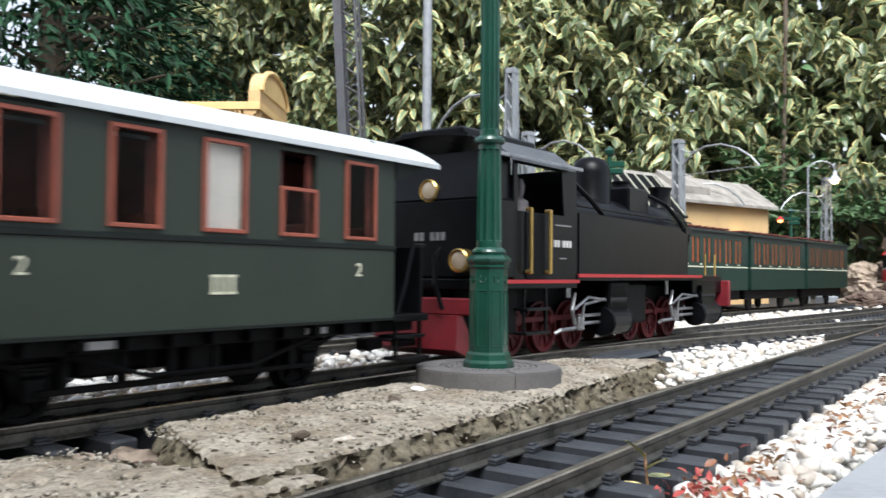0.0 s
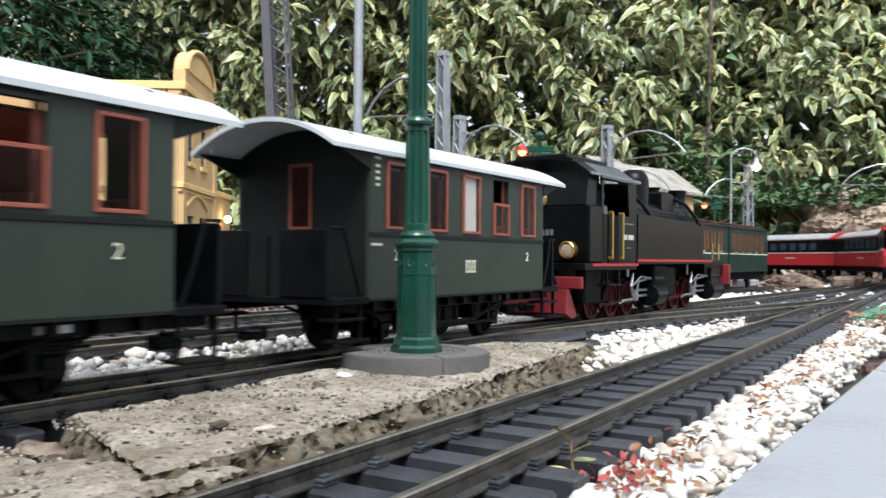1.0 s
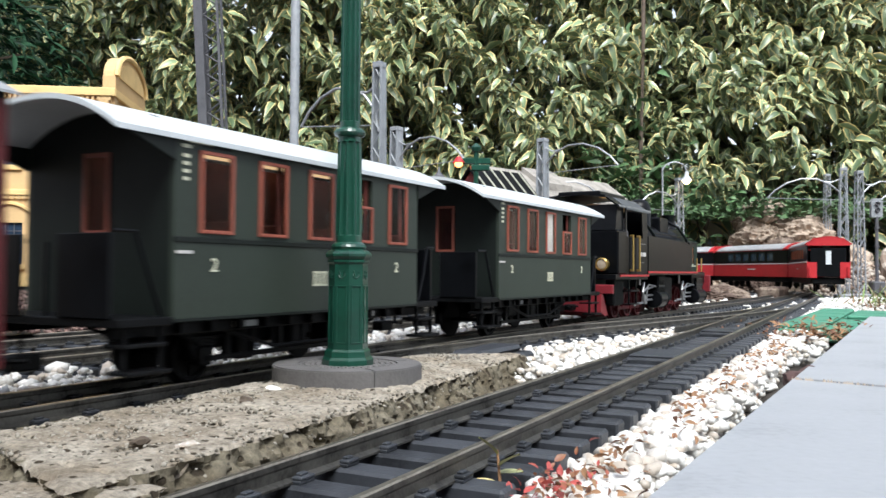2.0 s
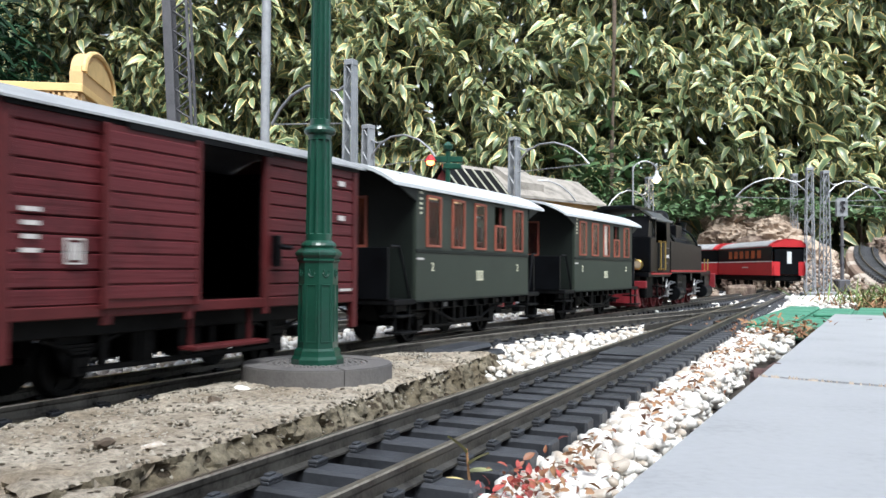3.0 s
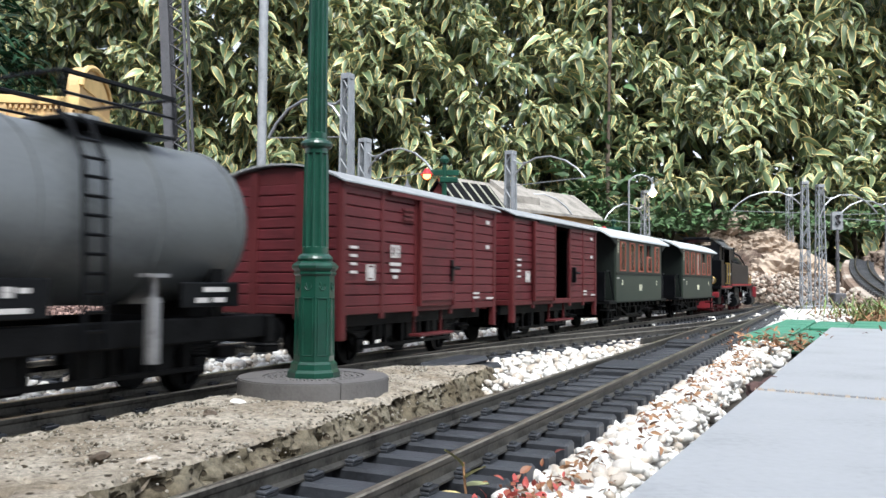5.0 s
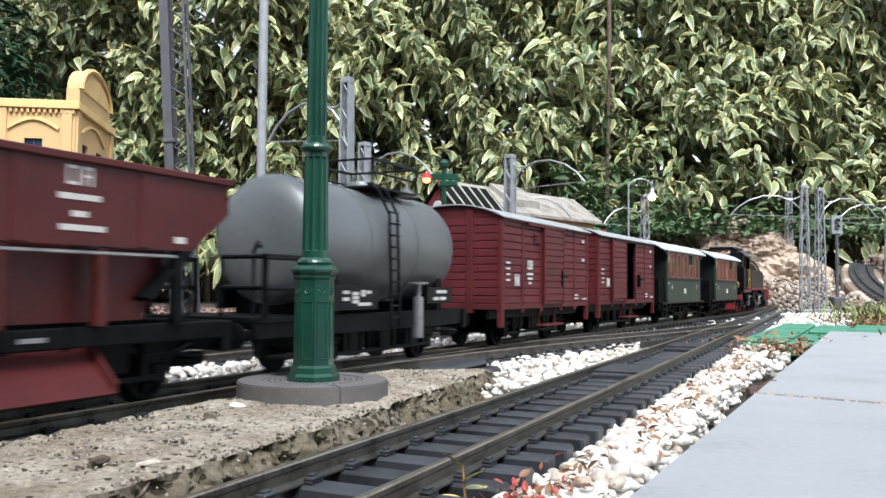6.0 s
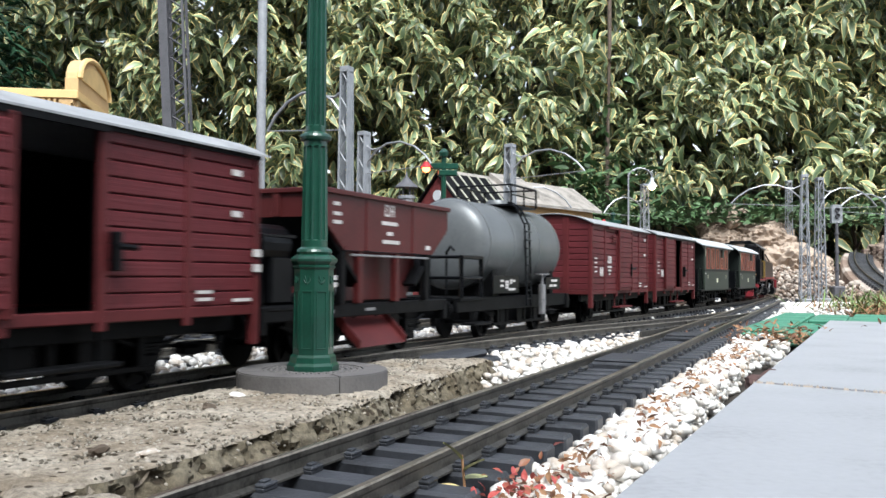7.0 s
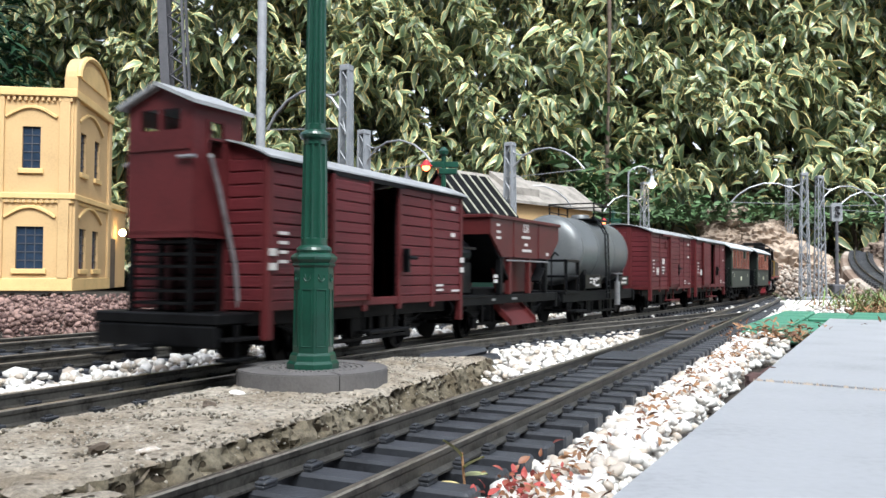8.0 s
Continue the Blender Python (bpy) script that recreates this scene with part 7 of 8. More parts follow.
    bmesh.ops.create_icosphere(bm, subdivisions=2, radius=0.011, matrix=Matrix.Translation((0.008, Ly + 0.13, 0.160)))
    part("wall_lamp", bm, M["glow"], ax, "glowing wall lamp", True)


station()


# ---- engine shed and farm shed behind the train ----
def sheds():
    t = thing("engine_shed", "dark red model shed with cream-ribbed glass roof", "model building", at=pose(-0.012, 1.98, -0.03, 0, 0, 46))
    w, L, h, r = 0.085, 0.17, 0.245, 0.333
    bm = B()
    prism(bm, [(-w, 0), (w, 0), (w, h), (0, r), (-w, h)], "X", 0, L)
    part("shed_body", bm, M["brick"], t)
    for sy in (-1, 1):
        bm = B()
        prism(bm, [(sy * (w + 0.014), h - 0.014), (0, r + 0.002), (0, r + 0.008), (sy * (w + 0.014), h - 0.008)], "X", -0.008, L + 0.01)
        rf = part("roof", bm, M["frameblack"], t, "dark glazed roof")
        for k in range(6):
            x = -0.002 + k * 0.034
            bm = B()
            prism(bm, [(sy * (w + 0.014), h - 0.0085), (0.0, r + 0.0075), (0.0, r + 0.010), (sy * (w + 0.014), h - 0.006)], "X", x, x + 0.006)
            part("roof_rib", bm, M["ribcream"], rf, "cream roof rib")
    bm = B()
    lathe(bm, [(0.001, -0.006), (0.013, -0.006), (0.013, -0.001), (0.001, -0.001)], 16, at=(0.0, 0, 0.285), axis="X")
    part("round_window", bm, M["roofwhite"], t)
    f = thing("cottage", "ochre model cottage with weathered grey roof", "model building", at=pose(0.045, 2.28, -0.015, 0, 0, 48))
    w, L, h, r = 0.085, 0.54, 0.292, 0.352
    bm = B()
    prism(bm, [(-w, 0), (w, 0), (w, h), (0, r - 0.012), (-w, h)], "X", 0, L)
    part("house_body", bm, M["ochre"], f)
    for sy in (-1, 1):
        bm = B()
        prism(bm, [(sy * (w + 0.022), h - 0.014), (0, r + 0.004), (0, r + 0.012), (sy * (w + 0.022), h - 0.006)], "X", -0.02, L + 0.02)
        part("roof", bm, M["tileroof"], f)
    for x, m_, lab in ((0.10, M["bluewin"], ""), (0.26, M["oldgreen"], "green shutter"), (0.44, M["bluewin"], "")):
        bm = B()
        box(bm, x, x + 0.06, -w - 0.004, -w + 0.002, 0.14, 0.20, 0.001)
        part("window", bm, m_, f, lab)
    bm = B()
    bmesh.ops.create_icosphere(bm, subdivisions=2, radius=0.010, matrix=Matrix.Translation((0.38, -w - 0.012, 0.19)))
    part("wall_lamp", bm, M["glow"], f, "glowing wall lamp", True)
    bm = B()
    prism(bm, [(-0.080, h + 0.006), (-0.005, h + 0.054), (-0.005, r + 0.022), (-0.080, h + 0.034)], "X", 0.12, 0.26)
    part("dormer", bm, M["tileroof"], f)
    k = thing("roof_lantern", "dark grey pointed model roof lantern", "lantern", at=pose(-0.10, 2.25, -0.02))
    bm = B()
    lathe(bm, [(0.02, 0.0), (0.02, 0.29), (0.024, 0.292), (0.024, 0.30)], 8)
    part("shaft", bm, M["mast"], k)
    bm = B()
    for q in range(6):
        a = q * math.pi / 3
        rod(bm, (0.018 * math.cos(a), 0.018 * math.sin(a), 0.30), (0.018 * math.cos(a), 0.018 * math.sin(a), 0.325), 0.002)
    part("lantern_post", bm, M["mastdark"], k)
    bm = B()
    lathe(bm, [(0.032, 0.322), (0.028, 0.328), (0.014, 0.340), (0.004, 0.352), (0.002, 0.365)], 12)
    part("cap", bm, M["mastdark"], k, "", True)


sheds()


# ---- rocks, banks, walls ----
def rock(x, y, z, r, seed, flat=0.7, stretch=1.0, material=None):
    bm = B()
    bmesh.ops.create_icosphere(bm, subdivisions=5 if r > 0.04 else 3, radius=1.0)
    for v in bm.verts:
        q = v.co * 1.4 + Vector((seed * 3.7, seed * 1.3, 0))
        k = 1 + 0.40 * noise.noise(q) + 0.30 * (0.5 - abs(noise.noise(q * 2.2))) + 0.22 * (0.4 - abs(noise.noise(q * 5.0))) + 0.12 * (0.4 - abs(noise.noise(q * 11))) + 0.06 * noise.noise(q * 24)
        q2 = (v.co * k)
        v.co = Vector((q2.x * r * stretch, q2.y * r, q2.z * r * flat))
    o = part("rock", bm, material or M["rock"], None, "rugged tan and pink limestone rock")
    o.matrix_basis = pose(x, y, z, 0, 0, seed * 77)
    return tagged(o, "", "rock", "rockery stones")


rng = random.Random(11)
for i, (x, y, z, r) in enumerate([(1.10, 3.76, 0.03, 0.12), (1.26, 3.58, 0.05, 0.15), (1.44, 3.52, 0.06, 0.15), (1.54, 3.66, 0.05, 0.13), (1.27, 3.78, 0.20, 0.11), (1.42, 3.72, 0.21, 0.12),
                                  (1.34, 3.42, -0.01, 0.10), (1.46, 3.30, -0.01, 0.08), (1.98, 3.55, 0.12, 0.15), (2.05, 3.2, 0.05, 0.18), (1.40, 3.05, -0.02, 0.06), (1.13, 3.36, -0.02, 0.07),
                                  (1.42, 3.18, -0.02, 0.08), (1.84, 3.16, 0.0, 0.09), (2.0, 2.9, 0.08, 0.10), (2.2, 2.7, 0.06, 0.14), (1.30, 3.85, 0.30, 0.10)]):
    rock(x, y, z, r, i + 1.5, 0.8, rng.uniform(0.9, 1.35))
rock(0.70, 2.42, -0.01, 0.05, 33.0, 0.6, 1.8)


def block(x, y, turn):
    bm = B()
    box(bm, -0.11, 0.11, -0.03, 0.03, -0.03, 0.022, 0.008)
    o = part("stone_block", bm, M["rock"], None, "long pale stone block beside the siding")
    o.matrix_basis = pose(x, y, 0, 0, 0, turn)
    tagged(o, "", "stone block")


block(0.92, 2.62, 62)


def garden_wall():
    for name, x0, x1, y0, y1 in (("wall_back", -6, 7, 5.6, 5.75), ("wall_side", -3.6, -3.45, -3.0, 5.6)):
        bm = B()
        box(bm, x0, x1, y0, y1, -0.05, 0.75)
        w = part(name, bm, M["plaster"], None, "pale plastered garden wall behind the hedge")
        tagged(w, "", "wall", "", "structure")


garden_wall()


# Unseen wall added behind the camera; it dims light on facing sides.
def unseen_rear_wall():
    bm = B()
    box(bm, -6, 7, -2.5, -2.3, -0.05, 2.7)
    w = part("wall_house", bm, M["shadewall"], None, "plain dim wall added unseen behind the camera to cut side light")
    tagged(w, "", "wall", "", "structure")


unseen_rear_wall()


# ---- foliage ----
def leaves(n, place, size, name, mats, label, category, seed, droop=0.5, wide=0.50, fold=0.30, margin=0.22):
    """Many small bent leaves with a pale margin; place(rng) gives a point and the way it faces."""
    r = np.random.default_rng(seed)
    P, D = place(r, n)
    L = size * r.uniform(0.55, 1.15, n)
    up = np.array([0, 0, 1.0])
    D = D / np.linalg.norm(D, axis=1, keepdims=True)
    S = np.cross(D, up)
    S /= np.linalg.norm(S, axis=1, keepdims=True) + 1e-9
    roll = r.uniform(-0.9, 0.9, n)[:, None]
    N = np.cross(S, D)
    S2 = S * np.cos(roll) + N * np.sin(roll)
    N2 = np.cross(S2, D)
    st = np.array([0.0, 0.16, 0.42, 0.72, 1.0])
    wd = np.array([0.06, 0.62, 1.0, 0.72, 0.03])
    cols = np.array([-1.0, -(1 - margin), 0.0, (1 - margin), 1.0])
    curl = r.uniform(0.15, droop, n)
    V = np.zeros((n, 5, 5, 3))
    for i in range(5):
        along = st[i]
        mid = P + D * (L * along)[:, None] - N2 * (L * curl * along ** 2)[:, None]
        for j in range(5):
            off = cols[j] * wd[i] * wide * 0.5
            V[:, i, j] = mid + S2 * (L * off)[:, None] + N2 * (L * abs(off) * fold)[:, None]
    idx = np.arange(n)[:, None] * 25
    faces, mi = [], []
    for i in range(4):
        for j in range(4):
            q = np.array([i * 5 + j, i * 5 + j + 1, (i + 1) * 5 + j + 1, (i + 1) * 5 + j])
            faces.append(idx + q[None, :])
            mi.append(np.full(n, 1 if j in (0, 3) else 0))
    F = np.concatenate(faces)
    return stuff(name, V.reshape(-1, 3), F, mats, np.concatenate(mi), label, category)


def hedge_face(x, z):
    """Depth of the hedge's front at x, z; it bulges and steps back to the left."""
    return 4.25 + 0.10 * np.sin(x * 2.1 + 0.7) + 0.08 * np.sin(z * 4.3 + x * 1.3) + 0.07 * np.sin(x * 6.1 - z * 5.0) + 0.12 * np.clip(-x - 0.8, 0, 2)


def hedge_place(x0, x1, z0, z1, d0, d1, holes=True):
    def place(r, n):
        m = int(n * 1.6)
        x, z = r.uniform(x0, x1, m), r.uniform(z0, z1, m)
        # clumps and gaps
        g = np.sin(x * 7.3 + 2 * np.sin(z * 5.1)) * np.sin(z * 8.9 + 1.7 * np.sin(x * 4.2)) + 0.6 * np.sin(x * 17 + z * 13)
        keep = (g > -0.38) | (r.random(m) < 0.22)
        under = (z < 0.50 + 0.08 * np.sin(x * 5)) & (x > 0.6) & (r.random(m) < 0.86) & holes
        under |= (z < 0.86 + 0.10 * np.sin(x * 4.1)) & (x > 0.8) & (r.random(m) < 0.45) & holes
        under |= (z < 0.62) & (x < -0.35) & (x > -1.3) & (r.random(m) < 0.72)
        idx = np.flatnonzero(keep & ~under)[:n]
        while len(idx) < n:
            idx = np.concatenate([idx, idx])[:n]
        x, z = x[idx], z[idx]
        y = hedge_face(x, z) + r.uniform(d0, d1, n) + 0.05 * g[idx] * -1
        D = np.stack([r.normal(0, 0.9, n), -0.6 + r.normal(0, 0.55, n), -0.38 + r.normal(0, 0.6, n)], 1)
        return np.stack([x, y, z], 1), D
    return place


LM = [M["leaf"], M["leafedge"]]
leaves(31000, hedge_place(-3.2, 3.6, 0.12, 1.95, -0.15, 0.17), 0.090, "hedge", LM, "dense variegated green and yellow hedge", "hedge", 3, 0.95, 0.42, 0.45, 0.24)
leaves(9000, hedge_place(-3.2, 3.6, 0.12, 1.95, 0.75, 1.15, False), 0.17, "hedge_core", LM, "deep shaded leaves at the hedge's heart", "hedge", 5)
leaves(19000, hedge_place(-3.2, 3.6, 0.12, 1.95, 0.10, 0.65), 0.115, "hedge_inner", LM, "shaded inner leaves of the variegated hedge", "hedge", 4, 0.7, 0.42)


def hedge_stems():
    t = thing("hedge_stems", "thin brown branching stems inside the hedge", "hedge stems")
    r = random.Random(8)
    for k in range(26):
        x = -3.0 + k * 0.25 + r.uniform(-0.08, 0.08)
        y = 4.5 + r.uniform(0.0, 0.25)
        bm = B()
        h = r.uniform(1.2, 1.8)
        pts = [(x + 0.05 * math.sin(q * 1.7 + k), y + 0.04 * math.cos(q * 2.1 + k), -0.05 + h * q / 5) for q in range(6)]
        for a, b in zip(range(5), range(1, 6)):
            rod(bm, pts[a], pts[b], 0.016 * (1 - a * 0.15), 0.016 * (1 - b * 0.15), 6)
        for q in range(6):
            b0 = Vector(pts[r.randint(1, 4)])
            rod(bm, b0, b0 + Vector((r.uniform(-0.25, 0.25), r.uniform(-0.25, 0.05), r.uniform(0.1, 0.35))), 0.007, 0.003, 5)
        part("stem", bm, M["bark"], t)


hedge_stems()


def dark_conifer():
    """Dark feathery tree at the garden's corner."""
    t = thing("conifer_tree", "dark green conifer with dense drooping sprays", "tree", at=pose(-2.52, 3.4, -0.03))
    bm = B()
    lathe(bm, [(0.09, 0.0), (0.07, 0.8), (0.045, 1.7), (0.01, 2.5)], 10)
    part("trunk", bm, M["bark"], t)
    r = random.Random(4)
    bm = B()
    for k in range(70):
        z = r.uniform(0.25, 2.4)
        a = r.uniform(0, 2 * math.pi)
        ln = (1.05 - z * 0.36) * r.uniform(0.7, 1.05)
        rod(bm, (0, 0, z), (ln * math.cos(a), ln * math.sin(a), z + 0.10 * ln), 0.014, 0.004, 5)
    part("limb", bm, M["bark"], t)

    def place(rr, n):
        z = rr.uniform(0.2, 2.5, n)
        a = rr.uniform(0, 2 * np.pi, n)
        rad = (1.1 - z * 0.36) * np.sqrt(rr.uniform(0.25, 1.0, n)) * (1 + 0.12 * np.sin(a * 7 + z * 9))
        p = np.stack([rad * np.cos(a), rad * np.sin(a), z + 0.1 * rad], 1)
        d = np.stack([np.cos(a) + rr.normal(0, 0.5, n), np.sin(a) + rr.normal(0, 0.5, n), rr.normal(-0.15, 0.5, n)], 1)
        return p, d
    o = leaves(16000, place, 0.085, "crown", [M["conifer"], M["conifer"]], "", "", 9, 0.6, 0.22)
    o.parent = t
    del o["kind"]


dark_conifer()


def weeds(n, centre, spread, size, name, mats, label, category, seed, lift=0.06, wide=0.4, rise=0.6):
    def place(r, m):
        p = np.stack([centre[0] + r.normal(0, spread[0], m), centre[1] + r.normal(0, spread[1], m), centre[2] + np.abs(r.normal(0, lift, m))], 1)
        d = np.stack([r.normal(0, 0.8, m), r.normal(-0.2, 0.8, m), np.abs(r.normal(rise, 0.4, m))], 1)
        return p, d
    return leaves(n, place, size, name, mats, label, category, seed, 0.7, wide)


weeds(1500, (1.30, 3.75, 0.30), (0.42, 0.10, 0), 0.05, "creeper", [M["weed"], M["weed"]], "green creeping weeds on the rock bank", "weeds", 21, 0.05)
weeds(700, (0.74, 3.95, 0.10), (0.12, 0.07, 0), 0.075, "shrub", [M["weed"], M["weed"]], "fresh green shrub behind the sheds", "shrub", 22, 0.30)
weeds(420, (0.45, 3.98, 0.06), (0.30, 0.06, 0), 0.06, "low_shrub", [M["weed"], M["weed"]], "low green shrub behind the cottage", "shrub", 26, 0.12)
weeds(1600, (1.20, 2.08, -0.03), (0.10, 0.13, 0), 0.075, "grass_tuft", [M["grass"], M["grass"]], "half-dry green grass beside the paving", "grass", 23, 0.004, 0.05, 1.1)
weeds(800, (1.10, 2.02, -0.03), (0.11, 0.13, 0), 0.055, "dry_grass", [M["straw"], M["straw"]], "dry straw-coloured grass beside the paving", "grass", 24, 0.004, 0.06, 0.5)


# ---- pebbles ----
def ico(sub):
    bm = B()
    bmesh.ops.create_icosphere(bm, subdivisions=sub, radius=1.0)
    v = np.array([q.co[:] for q in bm.verts])
    f = np.array([[q.index for q in t.verts] for t in bm.faces])
    bm.free()
    return v, f


def pebble_field(n, place, r0, r1, name, material, label, category, seed, sub=1, flat=0.66, rough=0.07, smooth=True):
    r = np.random.default_rng(seed)
    P = place(r, n)
    n = len(P)
    v, f = ico(sub)
    R = r.uniform(r0, r1, n) * r.uniform(0.7, 1.2, n)
    sx, sy, sz = r.uniform(0.8, 1.5, n), r.uniform(0.7, 1.1, n), r.uniform(flat * 0.8, flat * 1.3, n)
    a, tl = r.uniform(0, 6.28, n), r.normal(0, 0.35, n)
    bumps = 1 + rough * r.normal(0, 1, (n, len(v)))
    X = v[None] * bumps[:, :, None] * R[:, None, None]
    X = X * np.stack([sx, sy, sz], 1)[:, None, :]
    ct, s_t = np.cos(tl)[:, None], np.sin(tl)[:, None]
    x1, z1 = X[..., 0] * ct - X[..., 2] * s_t, X[..., 0] * s_t + X[..., 2] * ct
    ca, sa = np.cos(a)[:, None], np.sin(a)[:, None]
    x2, y2 = x1 * ca - X[..., 1] * sa, x1 * sa + X[..., 1] * ca
    V = np.stack([x2, y2, z1], 2) + P[:, None, :]
    F = (f[None] + (np.arange(n) * len(v))[:, None, None]).reshape(-1, 3)
    return stuff(name, V.reshape(-1, 3), F, [material], None, label, category, smooth)


NX, NY = (math.cos(NTH), -math.sin(NTH)), (math.sin(NTH), math.cos(NTH))


def strip(u0, u1, v0, v1, z0, z1, power=1.0):
    """Random places in a stretch beside the near track: u along, v across (0 is its middle)."""
    def place(r, n):
        u = u0 + (u1 - u0) * r.random(n) ** power
        v = -0.156 + r.uniform(v0, v1, n)
        return np.stack([u * NY[0] + v * NX[0], u * NY[1] + v * NX[1], r.uniform(z0, z1, n)], 1)
    return place


def main_strip(s0, s1, l0, l1, z0, z1):
    def place(r, n):
        out = []
        for s, l, z in zip(r.uniform(s0, s1, n), r.uniform(l0, l1, n), r.uniform(z0, z1, n)):
            x, y, _ = on_main(s, l)
            out.append((x, y, z))
        return np.array(out)
    return place


# nearest pebbles one by one beside the near track
def near_pebbles():
    t = thing("pebble_bed", "white rounded marble pebbles beside the near track", "pebbles", kind="structure")
    r = random.Random(17)
    shapes = []
    for k in range(14):
        bm = B()
        bmesh.ops.create_icosphere(bm, subdivisions=2, radius=1.0)
        sx, sy, sz = r.uniform(0.9, 1.45), r.uniform(0.75, 1.0), r.uniform(0.6, 0.9)
        for v in bm.verts:
            q = v.co * 1.3 + Vector((k * 5.1, 0, 0))
            v.co = v.co * (1 + 0.30 * noise.noise(q) + 0.1 * noise.noise(q * 3))
            v.co = Vector((v.co.x * sx, v.co.y * sy, v.co.z * sz))
        me = bpy.data.meshes.new("pebble")
        bm.to_mesh(me)
        bm.free()
        me.materials.append(M["pebble"])
        me.shade_smooth()
        shapes.append(me)
    placed = []
    tries = 0
    while len(placed) < 298 and tries < 6000:
        tries += 1
        u = 0.18 + 0.62 * r.random() ** 1.3
        wide = 0.079 + max(0.0, u - 0.3) * 0.02
        v = r.uniform(0.049, wide)
        rad = r.uniform(0.0026, 0.0046)
        if any((u - a) ** 2 + (v - b) ** 2 < (0.62 * (rad + c)) ** 2 for a, b, c in placed):
            continue
        placed.append((u, v, rad))
        o = new("pebble", r.choice(shapes))
        o.parent = t
        w = v - 0.156
        o.matrix_basis = Matrix.Translation((u * NY[0] + w * NX[0], u * NY[1] + w * NX[1], -0.0165 + rad * 0.45 + r.uniform(-0.002, 0.001) + max(0, v - 0.055) * 0.12)) @ Euler((r.uniform(-0.5, 0.5), r.uniform(-0.5, 0.5), r.uniform(0, 6.3))).to_matrix().to_4x4() @ Matrix.Scale(rad, 4)


near_pebbles()
W_, C_ = "white marble pebbles of the ballast", "pebbles"
pebble_field(5200, strip(-0.05, 1.1, 0.046, 0.084, -0.028, -0.0135), 0.0024, 0.0044, "pebbles_near", M["pebble"], W_, C_, 31, 2)
pebble_field(700, strip(0.9, 2.6, 0.046, 0.11, -0.026, -0.012), 0.004, 0.008, "pebbles_right", M["pebble_far"], W_, C_, 32)
pebble_field(3600, strip(0.60, 1.45, -0.175, -0.045, -0.026, -0.010), 0.0026, 0.0048, "pebbles_wedge", M["pebble"], W_, C_, 33, 2)
pebble_field(500, strip(0.60, 2.2, -0.03, 0.03, -0.026, -0.016), 0.0035, 0.006, "pebbles_between_ties", M["pebble"], W_, C_, 34, 1)
pebble_field(420, strip(-0.1, 0.6, -0.05, 0.045, -0.031, -0.026), 0.003, 0.005, "pebbles_under_ties", M["grit"], "dark grit between the ties", "gravel", 35, 1)
pebble_field(6500, main_strip(-0.2, 1.9, -0.145, -0.046, -0.026, -0.006), 0.0028, 0.0062, "pebbles_behind", M["pebble"], W_, C_, 36, 1)
pebble_field(1500, main_strip(1.7, 3.6, -0.145, 0.25, -0.028, -0.012), 0.004, 0.009, "pebbles_far", M["pebble_far"], W_, C_, 37, 1)
pebble_field(1200, main_strip(1.5, 3.2, -0.05, 0.30, -0.028, -0.010), 0.004, 0.008, "pebbles_between_lines", M["pebble_far"], W_, C_, 38, 1)
pebble_field(700, main_strip(-0.2, 1.5, -0.04, 0.04, -0.029, -0.020), 0.0035, 0.006, "pebbles_main", M["grit"], "dark grit between the main line ties", "gravel", 39, 1)


def brown_place(r, n):
    return np.stack([r.uniform(-1.7, -0.35, n), r.uniform(1.0, 2.0, n), r.uniform(-0.03, 0.012, n)], 1)


pebble_field(15000, brown_place, 0.002, 0.0055, "brown_gravel", M["brown_gravel"], "purple-brown crushed gravel before the ochre building", "gravel", 40, 1, 0.8, 0.24, False)


def pale_place(r, n):
    x, y = r.uniform(1.15, 2.3, n), r.uniform(2.75, 3.6, n)
    keep = np.abs(x - (1.55 + 0.18 * (y - 2.92))) > 0.075
    x, y = x[keep], y[keep]
    return np.stack([x, y, 0.005 + 0.16 * np.clip(y - 2.85, 0, 0.7) + r.uniform(-0.03, 0.02, len(x))], 1)


pebble_field(5200, pale_place, 0.004, 0.012, "rubble", M["rubble"], "pale broken stones on the bank", "rubble", 41, 1, 0.8, 0.22, False)


def slab_grit():
    """Sand and grit standing out of the worn concrete."""
    for ob, u0, u1, v0, v1, z1, seed, n in ((SLABS[0], 0.20, 0.60, -0.318, -0.217, -0.002, 1.0, 5200), (SLABS[1], -0.05, 0.178, -0.32, -0.21, -0.006, 2.0, 2600)):
        def place(r, k):
            u, v = r.uniform(u0, u1, k), r.uniform(v0, v1, k)
            z = np.array([noise.noise(Vector((a, b, seed * 3.1)) * 9) * 0.0014 for a, b in zip(u, v)]) + z1 - 0.0005
            m = k // 14
            if seed == 1.0:
                edge = v1 - 0.042 * np.clip((u - 0.195) / 0.417 - 0.12, 0, 1) ** 1.3
                v = v0 + (edge - v0) * (v - v0) / (v1 - v0)
            else:
                edge = np.full(k, v1)
            v[:m] = edge[:m] + 0.001 + r.uniform(0, 0.003, m)
            z[:m] = z1 - r.uniform(0.001, 0.022, m)
            v[:m] += (z1 - z[:m]) * 0.15 - 0.002
            return np.stack([u * NY[0] + v * NX[0], u * NY[1] + v * NX[1], z], 1)
        g = pebble_field(n, place, 0.0004, 0.0010, "grit", M["slabgrit"], "pale and dark grit in the concrete", "", int(60 + seed), 1, 0.8, 0.16, False)
        g.parent = ob


slab_grit()


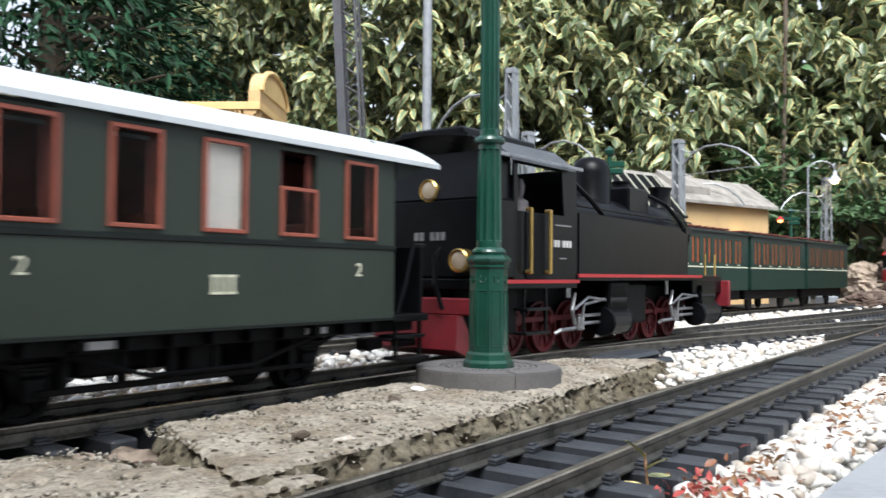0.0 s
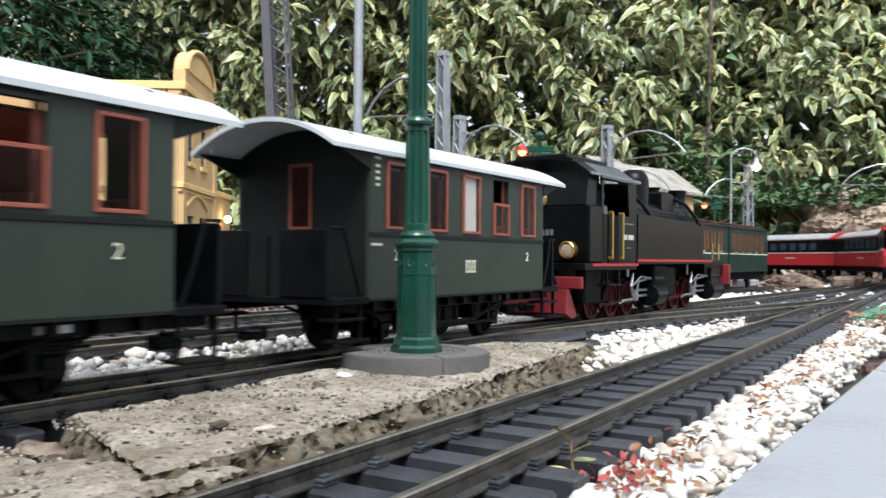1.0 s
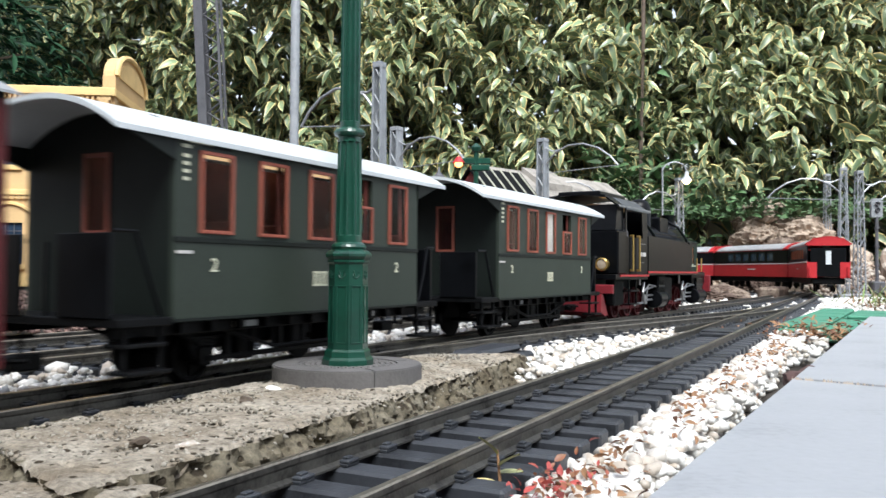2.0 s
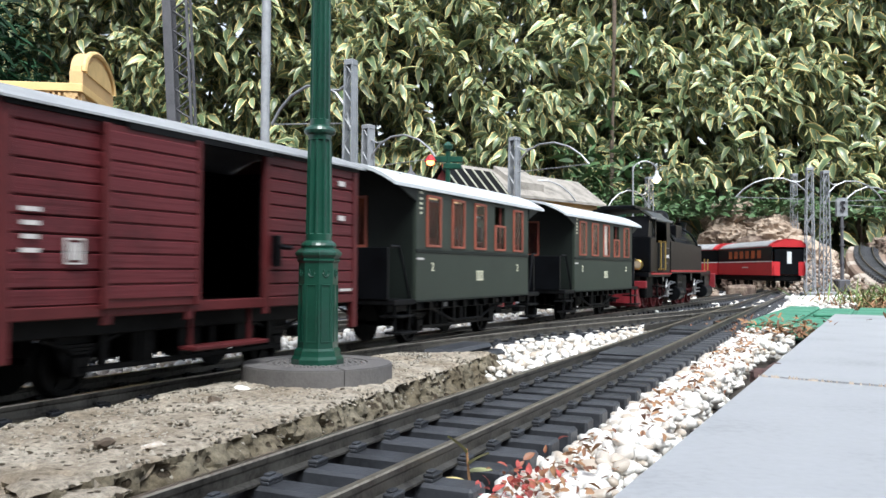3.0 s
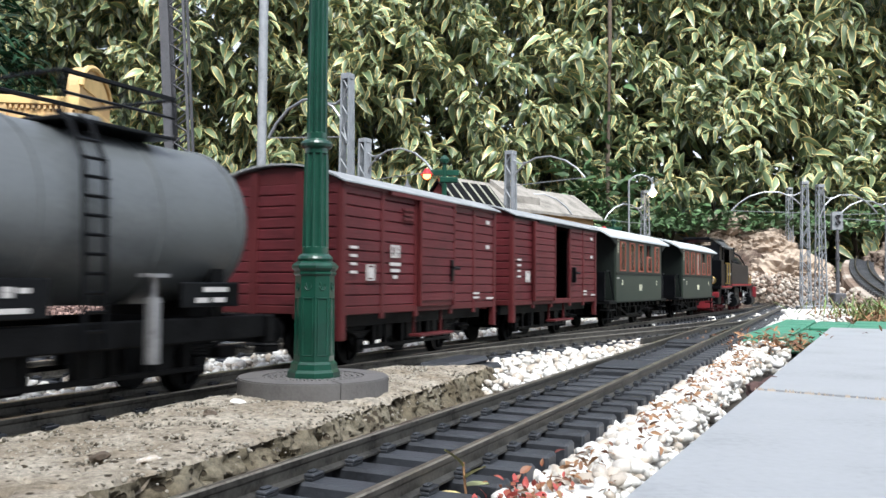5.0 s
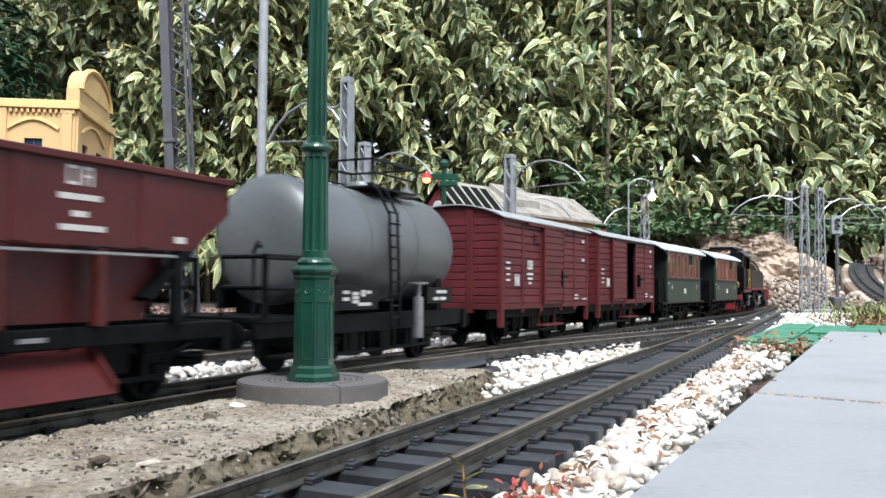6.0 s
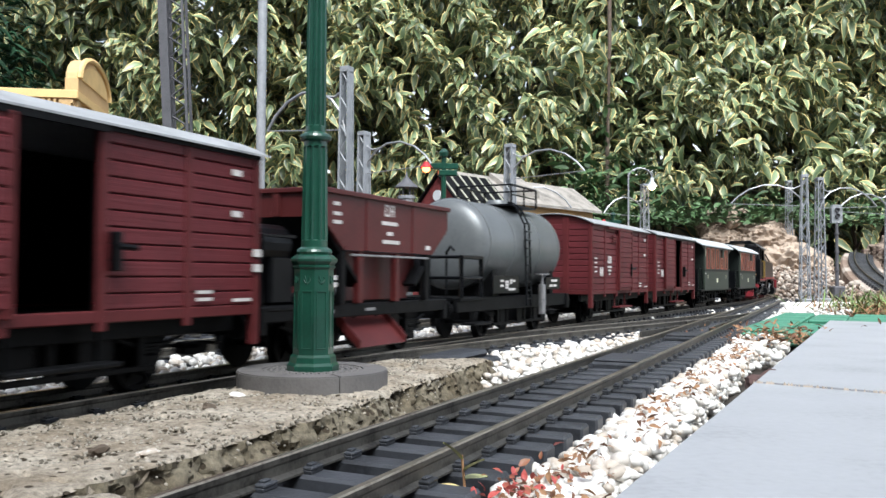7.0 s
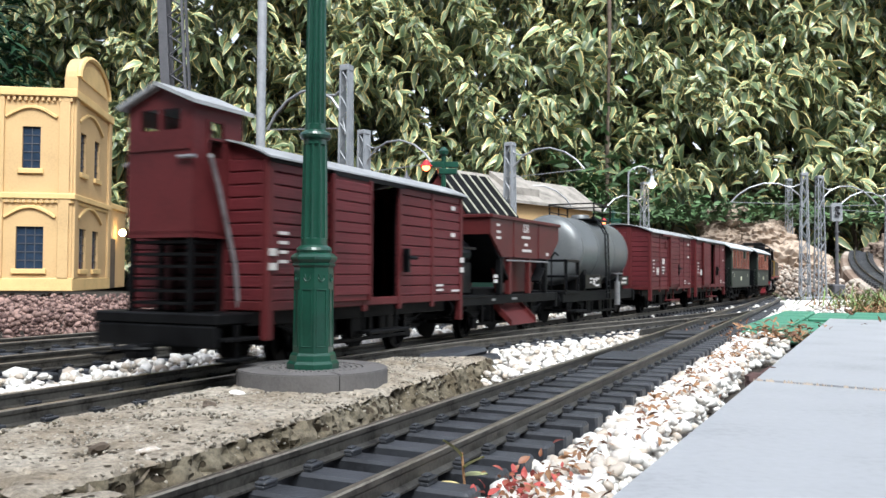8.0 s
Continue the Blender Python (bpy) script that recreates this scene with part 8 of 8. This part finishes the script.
# ---- plants and litter in the ballast ----
def litter():
    def place(r, n):
        u = r.uniform(0.25, 1.0, n)
        v = -0.156 + 0.056 + np.abs(r.normal(0, 0.010, n))
        g = np.sin(u * 41) > -0.2
        v = np.where(g, v, v + 0.012)
        return (np.stack([u * NY[0] + v * NX[0], u * NY[1] + v * NX[1], r.uniform(-0.013, -0.006, n)], 1),
                np.stack([r.normal(0, 1, n), r.normal(0, 1, n), r.normal(0.1, 0.25, n)], 1))
    leaves(420, place, 0.0055, "dead_leaves", [M["straw"], M["straw"]], "dry brown leaf litter between the pebbles", "leaf litter", 51, 0.9, 0.45)

    def place2(r, n):
        return (np.stack([r.normal(0.430, 0.045, n), r.normal(1.06, 0.035, n), -0.018 + np.abs(r.normal(0, 0.010, n))], 1),
                np.stack([r.normal(0, 0.8, n), r.normal(0, 0.8, n), np.abs(r.normal(0.5, 0.4, n))], 1))
    leaves(520, place2, 0.010, "dry_weeds", [M["straw"], M["straw"]], "dry reddish-brown weeds beside the green cover", "weeds", 52, 0.9, 0.35)
    # red succulent seedlings
    def place3(r, n):
        c = np.array([[0.026, 0.292], [0.034, 0.304], [0.022, 0.282]])[r.integers(0, 3, n)]
        return (np.stack([c[:, 0] + r.normal(0, 0.006, n), c[:, 1] + r.normal(0, 0.006, n), -0.014 + np.abs(r.normal(0, 0.006, n))], 1),
                np.stack([r.normal(0, 0.7, n), r.normal(0, 0.7, n), np.abs(r.normal(0.8, 0.4, n))], 1))
    leaves(110, place3, 0.0042, "red_succulent", [M["redleaf"], M["redleaf"]], "tiny red succulent among the pebbles", "plant", 53, 0.6, 0.55)
    t = thing("seedling", "small yellow-green seedling with oval leaves by the tie", "seedling", at=pose(0.0075, 0.300, -0.02))
    bm = B()
    tube(bm, [(0, 0, 0), (0.0006, 0, 0.010), (-0.0004, 0.0004, 0.021)], 0.0005, 5)
    part("stalk", bm, M["straw"], t)
    for a, z, tilt in ((200, 0.020, 50), (20, 0.013, 10), (160, 0.009, 15), (330, 0.016, 40)):
        bm = B()
        n = 8
        ring = []
        for k in range(n + 1):
            f = k / n
            w = 0.0032 * math.sin(math.pi * f) ** 0.7
            ring.append((f * 0.0095, w, -0.0016 * f * f))
        top = [bm.verts.new(p) for p in ring]
        bot = [bm.verts.new((p[0], -p[1], p[2])) for p in ring]
        mid = [bm.verts.new((p[0], 0, p[2] - 0.0007)) for p in ring]
        for k in range(n):
            for s in (top, bot):
                q = (mid[k], mid[k + 1], s[k + 1], s[k])
                bm.faces.new(q if s is top else q[::-1])
        bmesh.ops.remove_doubles(bm, verts=bm.verts, dist=1e-5)
        bmesh.ops.transform(bm, matrix=pose(0, 0, z, 0, -tilt, a), verts=bm.verts)
        part("leaf", bm, M["leafedge"], t, "", True)
    for k, (x, y, q) in enumerate(((-0.205, 0.318, 0.010), (-0.190, 0.300, 0.008), (-0.215, 0.300, 0.009), (-0.178, 0.290, 0.006))):
        rock(x, y, -0.018, q, 70.0 + k, 0.7, 1.2)
    rock(0.232, 0.575 + 0.02, -0.012, 0.0125, 61.0, 0.75, 1.2, M["brown_gravel"])


litter()


# ---- all that moves ----
def motions():
    times = [k * 0.25 for k in range(33)]
    for ob, s_end, half in ROLLING:
        rows = []
        for t in times:
            s = s_end + SPEED * (t - 8.0) - 0.000115 * ((t - 4.0) ** 2 - 16.0)
            a, b = (s + 0.08, s + 0.36) if half == 0 else (s - half, s + half)
            x0, y0, _ = on_main(a)
            x1, y1, _ = on_main(b)
            ang = math.atan2(y1 - y0, x1 - x0)
            back = 0.08 if half == 0 else half
            rows.append((t, pose(x0 - math.cos(ang) * back + (0 if half == 0 else math.cos(ang) * 2 * half), y0 - math.sin(ang) * back + (0 if half == 0 else math.sin(ang) * 2 * half), 0, 0, 0, math.degrees(ang))))
        walk(ob, rows)
    steps = [k / 15 for k in range(121)]
    for ob, x, r in SPINNERS:
        walk(ob, [(t, pose(x, 0, r, 0, math.degrees(SPEED * t / r), 0)) for t in steps])
    for ob, x, y, z, crank, r in RODS:
        ph = 0.0 if y < 0 else math.pi / 2
        walk(ob, [(t, pose(x + crank * math.sin(SPEED * t / r + ph), y, z + crank * math.cos(SPEED * t / r + ph))) for t in steps])
    for k, ob in enumerate(RED):
        rows = []
        for t in times:
            l = 0.29 * (t - 3.0) + 0.235 + k * 0.50
            x0, y0, _ = red_way(l - 0.15)
            x1, y1, _ = red_way(l + 0.15)
            rows.append((t, pose((x0 + x1) / 2, (y0 + y1) / 2, 0.012, 0, 0, math.degrees(math.atan2(y1 - y0, x1 - x0)))))
        walk(ob, rows)


motions()
